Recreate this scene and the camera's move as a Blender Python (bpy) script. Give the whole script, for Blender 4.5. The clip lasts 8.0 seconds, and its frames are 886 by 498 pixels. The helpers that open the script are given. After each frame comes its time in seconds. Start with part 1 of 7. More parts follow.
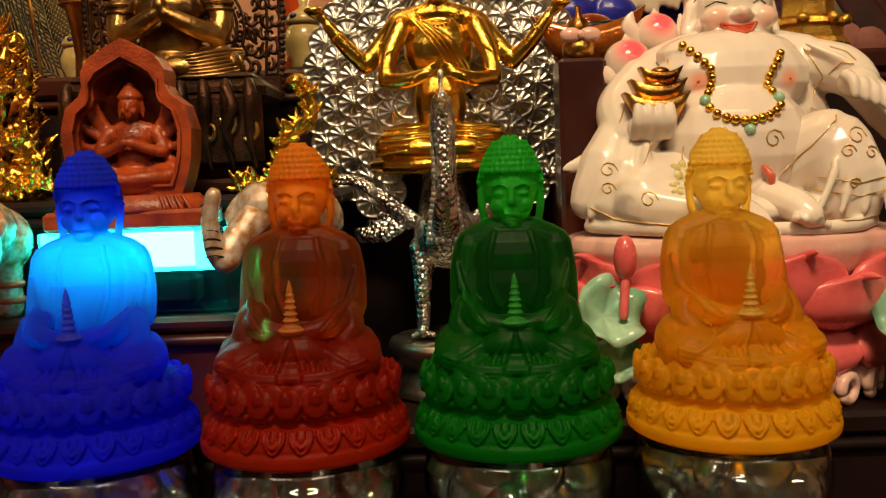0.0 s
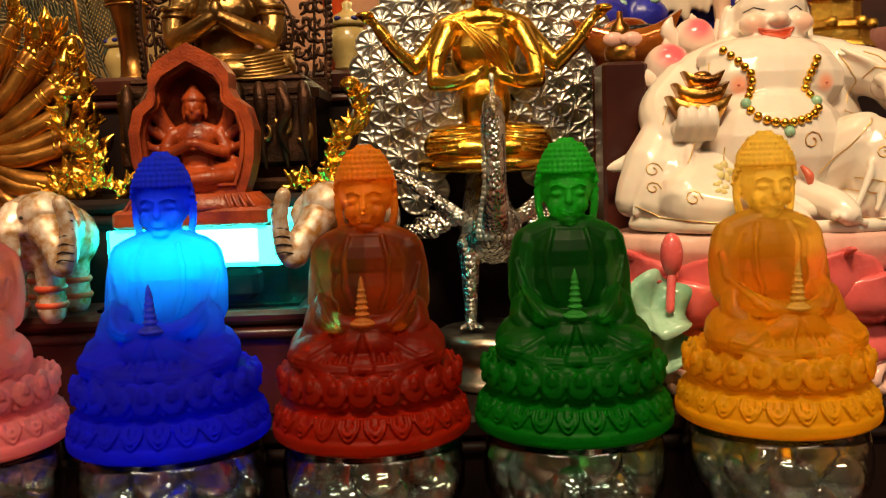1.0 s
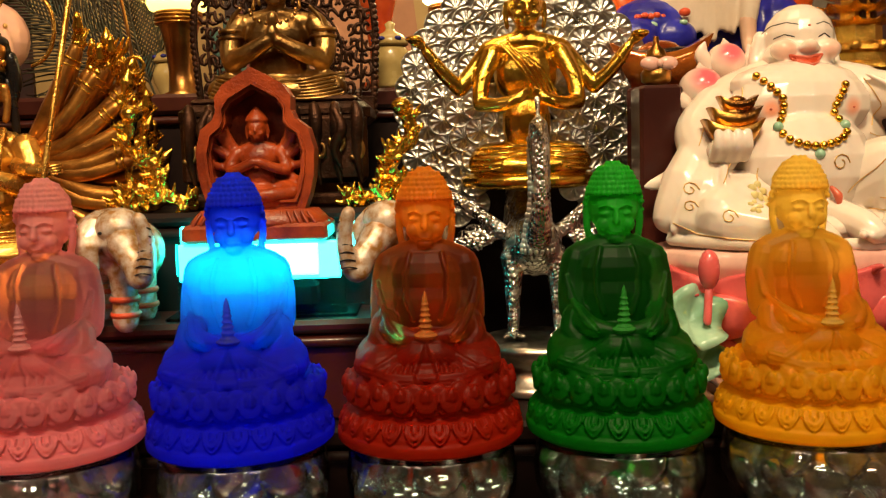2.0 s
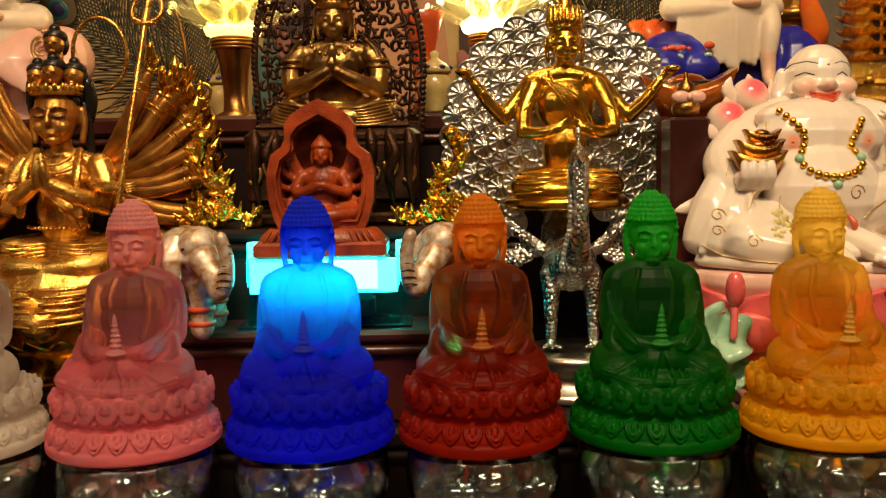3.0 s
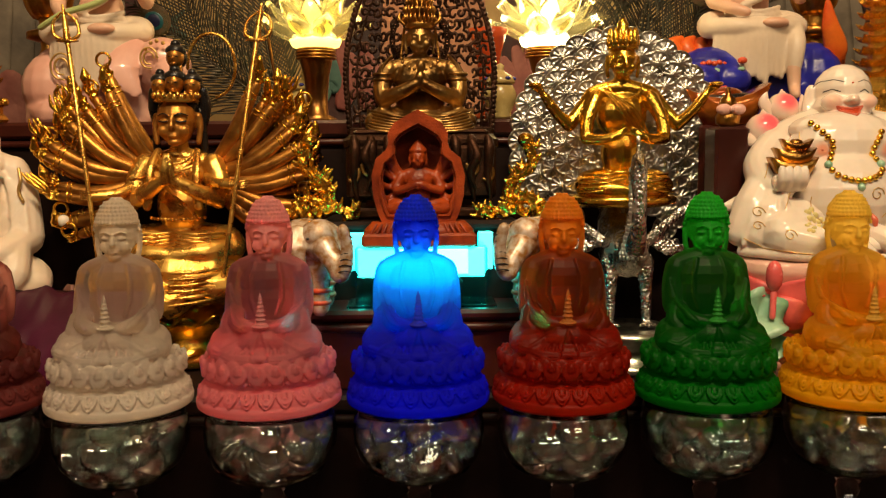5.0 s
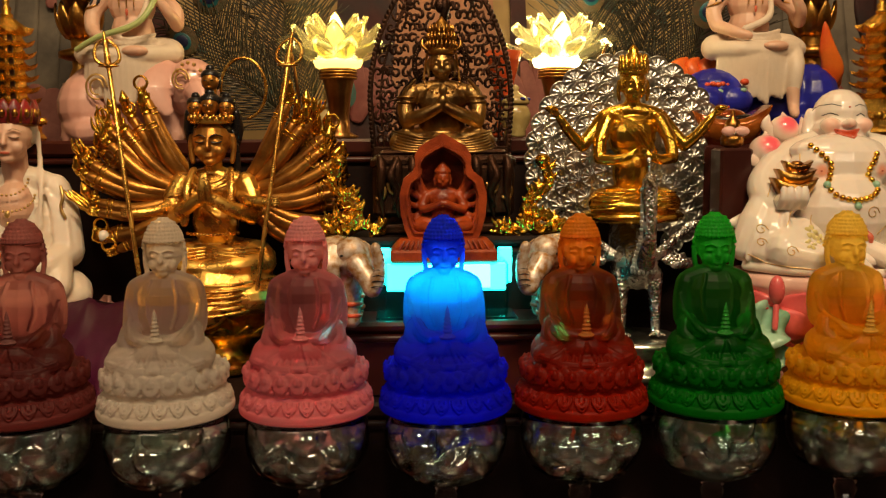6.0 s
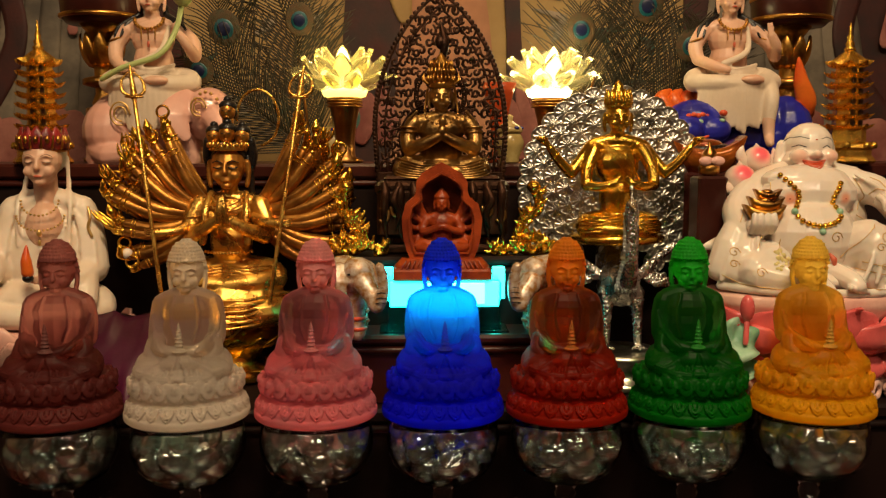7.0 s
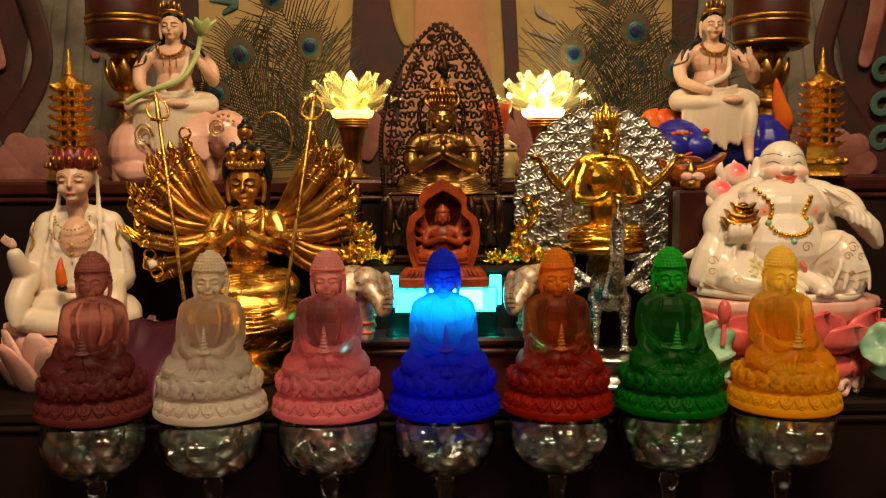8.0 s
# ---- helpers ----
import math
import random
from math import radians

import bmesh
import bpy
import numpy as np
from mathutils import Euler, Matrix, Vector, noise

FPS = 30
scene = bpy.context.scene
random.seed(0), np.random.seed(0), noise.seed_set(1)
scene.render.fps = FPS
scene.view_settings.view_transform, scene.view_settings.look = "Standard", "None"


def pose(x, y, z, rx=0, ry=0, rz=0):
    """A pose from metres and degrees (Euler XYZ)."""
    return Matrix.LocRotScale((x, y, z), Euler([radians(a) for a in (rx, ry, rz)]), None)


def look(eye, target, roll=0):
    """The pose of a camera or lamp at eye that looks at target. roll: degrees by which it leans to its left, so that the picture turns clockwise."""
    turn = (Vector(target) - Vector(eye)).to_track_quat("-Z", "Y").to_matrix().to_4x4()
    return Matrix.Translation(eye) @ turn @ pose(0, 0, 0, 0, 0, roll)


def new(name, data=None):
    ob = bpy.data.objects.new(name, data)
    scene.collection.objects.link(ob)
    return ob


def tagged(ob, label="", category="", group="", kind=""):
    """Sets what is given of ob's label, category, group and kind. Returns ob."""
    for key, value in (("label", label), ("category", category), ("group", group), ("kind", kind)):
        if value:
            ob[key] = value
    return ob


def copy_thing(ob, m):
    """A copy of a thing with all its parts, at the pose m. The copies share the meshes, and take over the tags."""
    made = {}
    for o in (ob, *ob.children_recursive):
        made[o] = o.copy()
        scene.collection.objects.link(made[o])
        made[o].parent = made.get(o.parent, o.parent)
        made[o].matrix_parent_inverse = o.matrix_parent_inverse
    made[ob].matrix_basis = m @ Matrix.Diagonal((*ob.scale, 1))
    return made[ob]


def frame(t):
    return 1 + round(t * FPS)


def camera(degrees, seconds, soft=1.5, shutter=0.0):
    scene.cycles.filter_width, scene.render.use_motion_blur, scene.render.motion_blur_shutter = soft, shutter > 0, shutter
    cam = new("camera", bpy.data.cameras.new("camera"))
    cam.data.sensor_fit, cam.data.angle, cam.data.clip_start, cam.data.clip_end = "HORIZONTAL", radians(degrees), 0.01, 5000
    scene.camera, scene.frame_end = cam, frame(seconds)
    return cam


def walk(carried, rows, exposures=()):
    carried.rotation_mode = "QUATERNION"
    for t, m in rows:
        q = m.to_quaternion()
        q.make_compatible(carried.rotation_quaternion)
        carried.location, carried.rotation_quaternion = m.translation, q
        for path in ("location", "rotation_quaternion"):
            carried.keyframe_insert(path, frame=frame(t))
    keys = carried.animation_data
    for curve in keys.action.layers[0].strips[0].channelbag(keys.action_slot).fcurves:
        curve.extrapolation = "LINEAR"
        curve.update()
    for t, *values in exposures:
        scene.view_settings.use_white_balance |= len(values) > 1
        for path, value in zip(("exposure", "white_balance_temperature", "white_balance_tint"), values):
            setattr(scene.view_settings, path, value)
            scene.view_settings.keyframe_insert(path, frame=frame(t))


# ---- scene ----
cam = camera(51.8, 8.0, soft=1.25)
METRES, EYE, TILT, LEAN, TURN = 0.4, 0.2112, -5.5, 2.085, -0.415
ROWS = [
    (0.0, 0.0, 0.0, 0.0, 0.0, 0.0, -0.0),
    (0.5, -0.0378, -0.0257, -0.0021, -0.17, -0.17, -0.01),
    (1.0, -0.0727, -0.0473, 0.0045, -0.37, -0.44, -0.04),
    (1.5, -0.1076, -0.0741, 0.0135, -0.48, -0.67, -0.11),
    (3.0, -0.2091, -0.2228, 0.0469, -0.4, -0.38, -1.09),
    (3.5, -0.2545, -0.2849, 0.0486, -0.68, -0.43, -1.38),
    (4.0, -0.2988, -0.3496, 0.0537, -0.81, -0.53, -1.56),
    (4.5, -0.3322, -0.3954, 0.0445, -0.9, -0.83, -1.58),
    (6.0, -0.4217, -0.5311, 0.0801, -1.58, -1.22, -1.52),
    (6.5, -0.4382, -0.5979, 0.0931, -1.7, -0.96, -1.76),
    (7.0, -0.4257, -0.6746, 0.101, -1.65, -0.58, -1.9),
    (7.5, -0.4164, -0.7511, 0.101, -1.54, -0.23, -1.83),
    (8.0, -0.4222, -0.8293, 0.0995, -1.35, 0.13, -1.65),
]
walk(cam, [(t, pose(0, 0, EYE, TILT, LEAN, TURN) @ pose(METRES * x, METRES * y, METRES * z, 90 + pitch, roll, yaw)) for t, x, y, z, yaw, pitch, roll in ROWS],
     exposures=[(0.0, -0.10), (1.0, 0.20), (1.5, 0.30), (3.5, -0.09), (4.5, -0.05), (6.5, -0.37), (7.5, -0.28), (8.0, -0.21)])

from mathutils.bvhtree import BVHTree

# ---- light ----
world = bpy.data.worlds.new("room_air")
scene.world = world
world.use_nodes = True
world.node_tree.nodes["Background"].inputs[0].default_value = (1.0, 0.78, 0.55, 1)
world.node_tree.nodes["Background"].inputs[1].default_value = 0.02


def lamp(name, kind, energy, colour, m, size=0.5, size_y=None):
    data = bpy.data.lights.new(name, kind)
    data.energy, data.color = energy, colour
    if kind == "AREA":
        data.size = size
        if size_y:
            data.shape, data.size_y = "RECTANGLE", size_y
    else:
        data.shadow_soft_size = size
    ob = new(name, data)
    ob.matrix_world = m
    return ob


# two warm ceiling lamps over the altar, one above its front and one above its back
lamp("ceiling_light_front", "AREA", 30.0, (1.0, 0.74, 0.43), look((-0.05, -0.55, 1.50), (-0.1, 0.45, 0.15)), 0.45, 0.16)
lamp("ceiling_light_back", "AREA", 2.8, (1.0, 0.68, 0.34), look((-0.15, 0.55, 1.50), (-0.15, 0.56, 0.2)), 0.6, 0.15)
# two unseen fill lamps added behind the viewer, to brighten fronts and reflections
for x in (-1.1, 0.9):
    lamp("room_ceiling_light", "AREA", 9.0, (1.0, 0.80, 0.58), look((x, -1.45, 1.55), (x * 0.3, 0.3, 0.1)), 1.1, 0.25)
# bulbs of the two lotus lamps and the light inside the clear block
lamp("lotus_bulb_light", "POINT", 0.30, (1.0, 0.74, 0.30), pose(-0.238, 0.64, 0.372), 0.012)
lamp("lotus_bulb_light", "POINT", 0.62, (1.0, 0.80, 0.42), pose(-0.037, 0.64, 0.372), 0.012)


# ---- materials ----
def mat(name, colour, rough=0.5, metal=0.0, vary=0.25, scale=60.0, bump=0.15, second=None, coat=0.0, trans=0.0, ior=1.45,
        emit=None, power=0.0, sss=0.0, fine=None, spec=0.5):
    """A procedural surface: colour varied at two scales, roughness broken up, fine relief."""
    m = bpy.data.materials.new(name)
    m.use_nodes = True
    n, link = m.node_tree.nodes, m.node_tree.links.new
    p = n["Principled BSDF"]
    tex = n.new("ShaderNodeTexCoord")
    big = n.new("ShaderNodeTexNoise")
    big.inputs["Scale"].default_value, big.inputs["Detail"].default_value = scale, 5
    small = n.new("ShaderNodeTexNoise")
    small.inputs["Scale"].default_value, small.inputs["Detail"].default_value = fine or scale * 9, 3
    link(tex.outputs["Object"], big.inputs["Vector"])
    link(tex.outputs["Object"], small.inputs["Vector"])
    ramp = n.new("ShaderNodeValToRGB")
    dark = second or tuple(c * (1 - vary) for c in colour)
    ramp.color_ramp.elements[0].position, ramp.color_ramp.elements[1].position = 0.35, 0.62
    ramp.color_ramp.elements[0].color, ramp.color_ramp.elements[1].color = (*dark, 1), (*colour, 1)
    link(big.outputs["Fac"], ramp.inputs["Fac"])
    mix = n.new("ShaderNodeMix")
    mix.data_type, mix.blend_type = "RGBA", "MULTIPLY"
    mix.inputs["Factor"].default_value = vary * 0.6
    link(ramp.outputs["Color"], mix.inputs[6])
    link(small.outputs["Fac"], mix.inputs[7])
    link(mix.outputs[2], p.inputs["Base Color"])
    span = n.new("ShaderNodeMapRange")
    span.inputs["To Min"].default_value, span.inputs["To Max"].default_value = max(0.02, rough * 0.72), min(1.0, rough * 1.3)
    link(big.outputs["Fac"], span.inputs["Value"])
    link(span.outputs["Result"], p.inputs["Roughness"])
    p.inputs["Metallic"].default_value = metal
    p.inputs["Coat Weight"].default_value = coat
    p.inputs["Coat Roughness"].default_value = 0.08
    p.inputs["Transmission Weight"].default_value = trans
    p.inputs["IOR"].default_value = ior
    p.inputs["Specular IOR Level"].default_value = spec
    if sss:
        p.inputs["Subsurface Weight"].default_value = sss
        p.inputs["Subsurface Radius"].default_value = (0.012, 0.006, 0.004)
        p.inputs["Subsurface Scale"].default_value = 0.5
    if emit:
        p.inputs["Emission Color"].default_value = (*emit, 1)
        p.inputs["Emission Strength"].default_value = power
    if bump:
        b = n.new("ShaderNodeBump")
        b.inputs["Strength"].default_value, b.inputs["Distance"].default_value = bump, 0.001
        link(small.outputs["Fac"], b.inputs["Height"])
        link(b.outputs["Normal"], p.inputs["Normal"])
    return m


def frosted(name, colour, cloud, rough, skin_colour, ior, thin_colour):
    """Cast coloured glass with a frosted skin; light lost in thick parts is put into the colour: deep seat, clearer
    body, pale thin head.
    """
    m = bpy.data.materials.new(name)
    m.use_nodes = True
    n, link = m.node_tree.nodes, m.node_tree.links.new
    p = n["Principled BSDF"]
    tex = n.new("ShaderNodeTexCoord")
    noise_a = n.new("ShaderNodeTexNoise")
    noise_a.inputs["Scale"].default_value = 45
    noise_b = n.new("ShaderNodeTexNoise")
    noise_b.inputs["Scale"].default_value, noise_b.inputs["Detail"].default_value = 900, 2
    link(tex.outputs["Object"], noise_a.inputs["Vector"])
    link(tex.outputs["Object"], noise_b.inputs["Vector"])
    p.inputs["Transmission Weight"].default_value = 1.0
    p.inputs["Roughness"].default_value = rough
    p.inputs["IOR"].default_value = ior
    p.inputs["Specular IOR Level"].default_value = 0.15
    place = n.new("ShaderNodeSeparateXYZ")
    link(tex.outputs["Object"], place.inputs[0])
    # light swallowed by thickness, painted by height: deep in the seat, pale in the head
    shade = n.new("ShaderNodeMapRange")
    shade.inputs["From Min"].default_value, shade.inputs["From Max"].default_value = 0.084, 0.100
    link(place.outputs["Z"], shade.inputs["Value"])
    height_tint = n.new("ShaderNodeMix")
    height_tint.data_type = "RGBA"
    link(shade.outputs["Result"], height_tint.inputs["Factor"])
    height_tint.inputs[6].default_value, height_tint.inputs[7].default_value = (*skin_colour, 1), (*thin_colour, 1)
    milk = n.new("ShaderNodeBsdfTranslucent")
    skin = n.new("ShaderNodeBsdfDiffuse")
    seat_fade = n.new("ShaderNodeMapRange")
    seat_fade.inputs["From Min"].default_value, seat_fade.inputs["From Max"].default_value = 0.038, 0.062
    link(place.outputs["Z"], seat_fade.inputs["Value"])
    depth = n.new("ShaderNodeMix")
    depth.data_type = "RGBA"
    link(seat_fade.outputs["Result"], depth.inputs["Factor"])
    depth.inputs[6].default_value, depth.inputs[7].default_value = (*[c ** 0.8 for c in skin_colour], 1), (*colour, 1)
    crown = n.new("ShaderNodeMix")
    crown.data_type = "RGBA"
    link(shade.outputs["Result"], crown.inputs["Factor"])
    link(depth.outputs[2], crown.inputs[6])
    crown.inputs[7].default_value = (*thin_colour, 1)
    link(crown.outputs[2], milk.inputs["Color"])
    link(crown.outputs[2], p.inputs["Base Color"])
    link(height_tint.outputs[2], skin.inputs["Color"])
    both = n.new("ShaderNodeMixShader")
    both.inputs[0].default_value = 0.55
    link(milk.outputs[0], both.inputs[1])
    link(skin.outputs[0], both.inputs[2])
    # share of milky skin by height: most at foot and head, least in the body
    milkiness = n.new("ShaderNodeFloatCurve")
    curve = milkiness.mapping.curves[0]
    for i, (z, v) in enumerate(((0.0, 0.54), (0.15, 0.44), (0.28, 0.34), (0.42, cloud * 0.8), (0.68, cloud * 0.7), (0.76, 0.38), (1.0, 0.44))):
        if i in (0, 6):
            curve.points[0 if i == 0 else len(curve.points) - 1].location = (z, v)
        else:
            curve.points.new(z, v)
    milkiness.mapping.update()
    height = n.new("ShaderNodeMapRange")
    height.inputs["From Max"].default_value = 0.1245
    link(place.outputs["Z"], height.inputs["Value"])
    link(height.outputs["Result"], milkiness.inputs["Value"])
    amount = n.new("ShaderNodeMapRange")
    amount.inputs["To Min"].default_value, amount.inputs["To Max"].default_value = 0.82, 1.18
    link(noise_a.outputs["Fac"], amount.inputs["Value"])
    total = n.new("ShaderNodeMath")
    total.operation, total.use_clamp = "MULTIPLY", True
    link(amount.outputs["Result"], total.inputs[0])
    link(milkiness.outputs["Value"], total.inputs[1])
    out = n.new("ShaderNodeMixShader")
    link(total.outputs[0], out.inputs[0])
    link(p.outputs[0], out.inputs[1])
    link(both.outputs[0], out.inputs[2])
    bump = n.new("ShaderNodeBump")
    bump.inputs["Strength"].default_value, bump.inputs["Distance"].default_value = 0.12, 0.0004
    link(noise_b.outputs["Fac"], bump.inputs["Height"])
    for node in (p, milk, skin):
        link(bump.outputs["Normal"], node.inputs["Normal"])
    link(out.outputs[0], n["Material Output"].inputs["Surface"])
    return m


GOLD = mat("polished_gold", (1.0, 0.63, 0.085), 0.23, 1.0, 0.3, 70, 0.25, (0.85, 0.45, 0.05))
OLD_GOLD = mat("antique_gold", (0.78, 0.42, 0.09), 0.30, 1.0, 0.45, 55, 0.3, (0.32, 0.13, 0.03))
BRONZE = mat("dark_bronze", (0.62, 0.37, 0.12), 0.36, 1.0, 0.5, 45, 0.4, (0.22, 0.11, 0.035))
DARK_BRONZE = mat("blackened_bronze", (0.075, 0.030, 0.015), 0.40, 0.8, 0.5, 80, 0.5, (0.03, 0.014, 0.008))
SILVER = mat("silver_plate", (0.92, 0.90, 0.86), 0.30, 1.0, 0.3, 90, 0.3, (0.5, 0.48, 0.44))
VASE_RED = mat("red_orange_glaze", (0.62, 0.10, 0.025), 0.2, 0.0, 0.3, 30, 0.05, (0.50, 0.06, 0.015), coat=0.4)
COBALT = mat("cobalt_brushwork", (0.03, 0.03, 0.22), 0.25, 0.0, 0.3, 60, 0.05)
JAR_WHITE = mat("cream_jar_glaze", (0.50, 0.38, 0.15), 0.26, 0.0, 0.2, 40, 0.05, (0.40, 0.28, 0.10), coat=0.4)
PORCELAIN = mat("white_porcelain", (0.79, 0.70, 0.61), 0.24, 0.0, 0.12, 25, 0.05, (0.74, 0.62, 0.52), coat=0.22, sss=0.2)
SKIN = mat("painted_cream", (0.74, 0.46, 0.32), 0.38, 0.0, 0.15, 30, 0.08, (0.66, 0.38, 0.26), sss=0.1)
ROBE_WHITE = mat("satin_white_porcelain", (0.80, 0.68, 0.56), 0.40, 0.0, 0.12, 25, 0.05, (0.72, 0.58, 0.45), coat=0.08, sss=0.15)
CREAM = mat("cream_robe", (0.70, 0.56, 0.42), 0.42, 0.0, 0.15, 30, 0.1, (0.70, 0.58, 0.46))
HAIR = mat("black_lacquer", (0.012, 0.010, 0.010), 0.28, 0.0, 0.3, 60, 0.2)
RED_PAINT = mat("vermilion_paint", (0.70, 0.09, 0.03), 0.3, 0.0, 0.2, 60, 0.1)
LIP = mat("lip_red", (0.62, 0.13, 0.07), 0.3, 0.0, 0.15, 80, 0.05)
PINK = mat("rose_glaze", (0.80, 0.15, 0.15), 0.28, 0.0, 0.3, 35, 0.1, (0.66, 0.10, 0.10), coat=0.4)
PALE_PINK = mat("pale_pink_glaze", (0.80, 0.50, 0.42), 0.24, 0.0, 0.2, 30, 0.08, (0.72, 0.36, 0.30), coat=0.4)
LOTUS_PINK = mat("blushing_lotus_glaze", (0.78, 0.36, 0.30), 0.28, 0.0, 0.3, 26, 0.06, (0.72, 0.46, 0.38), coat=0.3)
CELADON = mat("celadon_glaze", (0.36, 0.58, 0.42), 0.22, 0.0, 0.3, 40, 0.1, (0.20, 0.42, 0.28), coat=0.4)
GILT_LINE = mat("gilt_line", (0.75, 0.48, 0.16), 0.35, 0.7, 0.2, 90, 0.05)
TERRACOTTA = mat("carved_red_resin", (0.44, 0.066, 0.010), 0.36, 0.0, 0.5, 75, 0.4, (0.20, 0.026, 0.006))
WOOD = mat("dark_red_lacquered_wood", (0.068, 0.011, 0.006), 0.36, 0.0, 0.5, 18, 0.12, (0.035, 0.006, 0.004), coat=0.12)
BLACK_WOOD = mat("black_stained_wood", (0.014, 0.005, 0.004), 0.6, 0.0, 0.4, 20, 0.2, spec=0.2)
BLUE_PAINT = mat("ultramarine_paint", (0.025, 0.03, 0.42), 0.32, 0.0, 0.3, 50, 0.15, (0.012, 0.012, 0.22))
ORANGE_PAINT = mat("orange_paint", (0.80, 0.17, 0.02), 0.35, 0.0, 0.3, 50, 0.1, (0.65, 0.07, 0.01))
ROSE_STONE = mat("pale_pink_elephant_glaze", (0.74, 0.42, 0.34), 0.36, 0.0, 0.15, 22, 0.08, (0.64, 0.33, 0.26), coat=0.3)
AMBER = mat("amber_lacquer", (0.72, 0.22, 0.03), 0.12, 0.6, 0.4, 50, 0.1, (0.30, 0.05, 0.01), coat=0.5)
LEAF = mat("pale_green_glaze", (0.50, 0.58, 0.22), 0.3, 0.0, 0.2, 40, 0.1)
PURPLE = mat("purple_satin", (0.10, 0.008, 0.045), 0.42, 0.0, 0.5, 14, 0.25, (0.05, 0.004, 0.02))
GLASS = mat("clear_glass", (0.97, 0.98, 0.97), 0.02, 0.0, 0.0, 20, 0.0, trans=1.0, ior=1.45)
LOTUS_GLASS = mat("lotus_crystal", (1.0, 0.94, 0.62), 0.05, 0.0, 0.05, 60, 0.05, trans=0.94, ior=1.36)
MARBLE = mat("iridescent_marble", (0.93, 1.0, 0.97), 0.03, 0.0, 0.12, 60, 0.0, trans=0.985, ior=1.50, coat=1.0)
MARBLE.node_tree.nodes["Principled BSDF"].inputs["Thin Film Thickness"].default_value = 240
MARBLE.node_tree.nodes["Principled BSDF"].inputs["Thin Film IOR"].default_value = 1.75
def iridescent(m):
    """Adds a thin mirror-bright film whose tint drifts from green over cyan to rose."""
    n, link = m.node_tree.nodes, m.node_tree.links.new
    p = n["Principled BSDF"]
    info, tex = n.new("ShaderNodeObjectInfo"), n.new("ShaderNodeTexCoord")
    noise = n.new("ShaderNodeTexNoise")
    noise.noise_dimensions = "4D"
    noise.inputs["Scale"].default_value = 60
    link(tex.outputs["Object"], noise.inputs["Vector"])
    far = n.new("ShaderNodeMath")
    far.operation = "MULTIPLY"
    far.inputs[1].default_value = 40.0
    link(info.outputs["Random"], far.inputs[0])
    link(far.outputs[0], noise.inputs["W"])
    tint = n.new("ShaderNodeValToRGB")
    steps = tint.color_ramp.elements
    steps[0].position, steps[0].color = 0.30, (0.45, 1.0, 0.62, 1)
    steps[1].position, steps[1].color = 0.72, (1.0, 0.62, 0.55, 1)
    for at, c in ((0.45, (0.55, 0.95, 1.0, 1)), (0.58, (1.0, 0.98, 0.90, 1))):
        steps.new(at).color = c
    link(noise.outputs["Fac"], tint.inputs["Fac"])
    film = n.new("ShaderNodeBsdfGlossy")
    film.inputs["Roughness"].default_value = 0.05
    link(tint.outputs["Color"], film.inputs["Color"])
    share = n.new("ShaderNodeMapRange")
    share.inputs["From Min"].default_value, share.inputs["From Max"].default_value = 0.40, 0.64
    share.inputs["To Min"].default_value, share.inputs["To Max"].default_value = 0.14, 0.62
    link(noise.outputs["Fac"], share.inputs["Value"])
    mix = n.new("ShaderNodeMixShader")
    link(share.outputs["Result"], mix.inputs[0])
    link(p.outputs[0], mix.inputs[1])
    link(film.outputs[0], mix.inputs[2])
    link(mix.outputs[0], n["Material Output"].inputs["Surface"])
    return m


iridescent(MARBLE)
MATT_GOLD = mat("matt_old_gold", (0.66, 0.29, 0.050), 0.36, 0.75, 0.45, 60, 0.3, (0.30, 0.12, 0.025))
BRIGHT_GOLD = mat("satin_gold", (1.0, 0.60, 0.13), 0.27, 0.92, 0.4, 80, 0.4, (0.62, 0.28, 0.045))
MOTTLED = mat("mottled_gilt_porcelain", (0.70, 0.60, 0.50), 0.2, 0.25, 0.4, 210, 0.3, (0.40, 0.19, 0.05), coat=0.4)
GREEN_EDGE = mat("acrylic_block", (0.62, 0.98, 0.90), 0.05, 0.0, 0.05, 30, 0.0, trans=1.0, ior=1.3)
CYAN_GLOW = mat("lit_cyan_diffuser", (0.3, 0.9, 0.8), 0.4, 0.0, 0.05, 40, 0.0, emit=(0.008, 1.0, 0.86), power=9.0)
WHITE_GLOW = mat("lit_white_diffuser", (0.8, 0.9, 0.9), 0.4, 0.0, 0.05, 40, 0.0, emit=(0.030, 1.0, 0.88), power=10.0)
BULB_GLOW = mat("lamp_bulb", (1.0, 0.9, 0.6), 0.4, 0.0, 0.05, 40, 0.0, emit=(1.0, 0.86, 0.42), power=11.0)
BULB_SOFT = mat("dim_lamp_bulb", (1.0, 0.9, 0.5), 0.4, 0.0, 0.05, 40, 0.0, emit=(1.0, 0.78, 0.18), power=2.6)
LAMP_STEM = mat("brushed_brass", (0.42, 0.20, 0.055), 0.32, 1.0, 0.35, 40, 0.15, (0.25, 0.10, 0.03))
FEATHER = mat("feather_barbs", (0.034, 0.020, 0.007), 0.55, 0.0, 0.5, 90, 0.1, (0.026, 0.026, 0.009))
EYE_RIM = mat("feather_eye_bronze", (0.085, 0.042, 0.010), 0.5, 0.1, 0.6, 190, 0.6, (0.045, 0.040, 0.010))
EYE_TEAL = mat("feather_eye_teal", (0.006, 0.085, 0.10), 0.35, 0.1, 0.4, 90, 0.1)
EYE_BLUE = mat("feather_eye_blue", (0.004, 0.008, 0.045), 0.35, 0.1, 0.3, 90, 0.1)
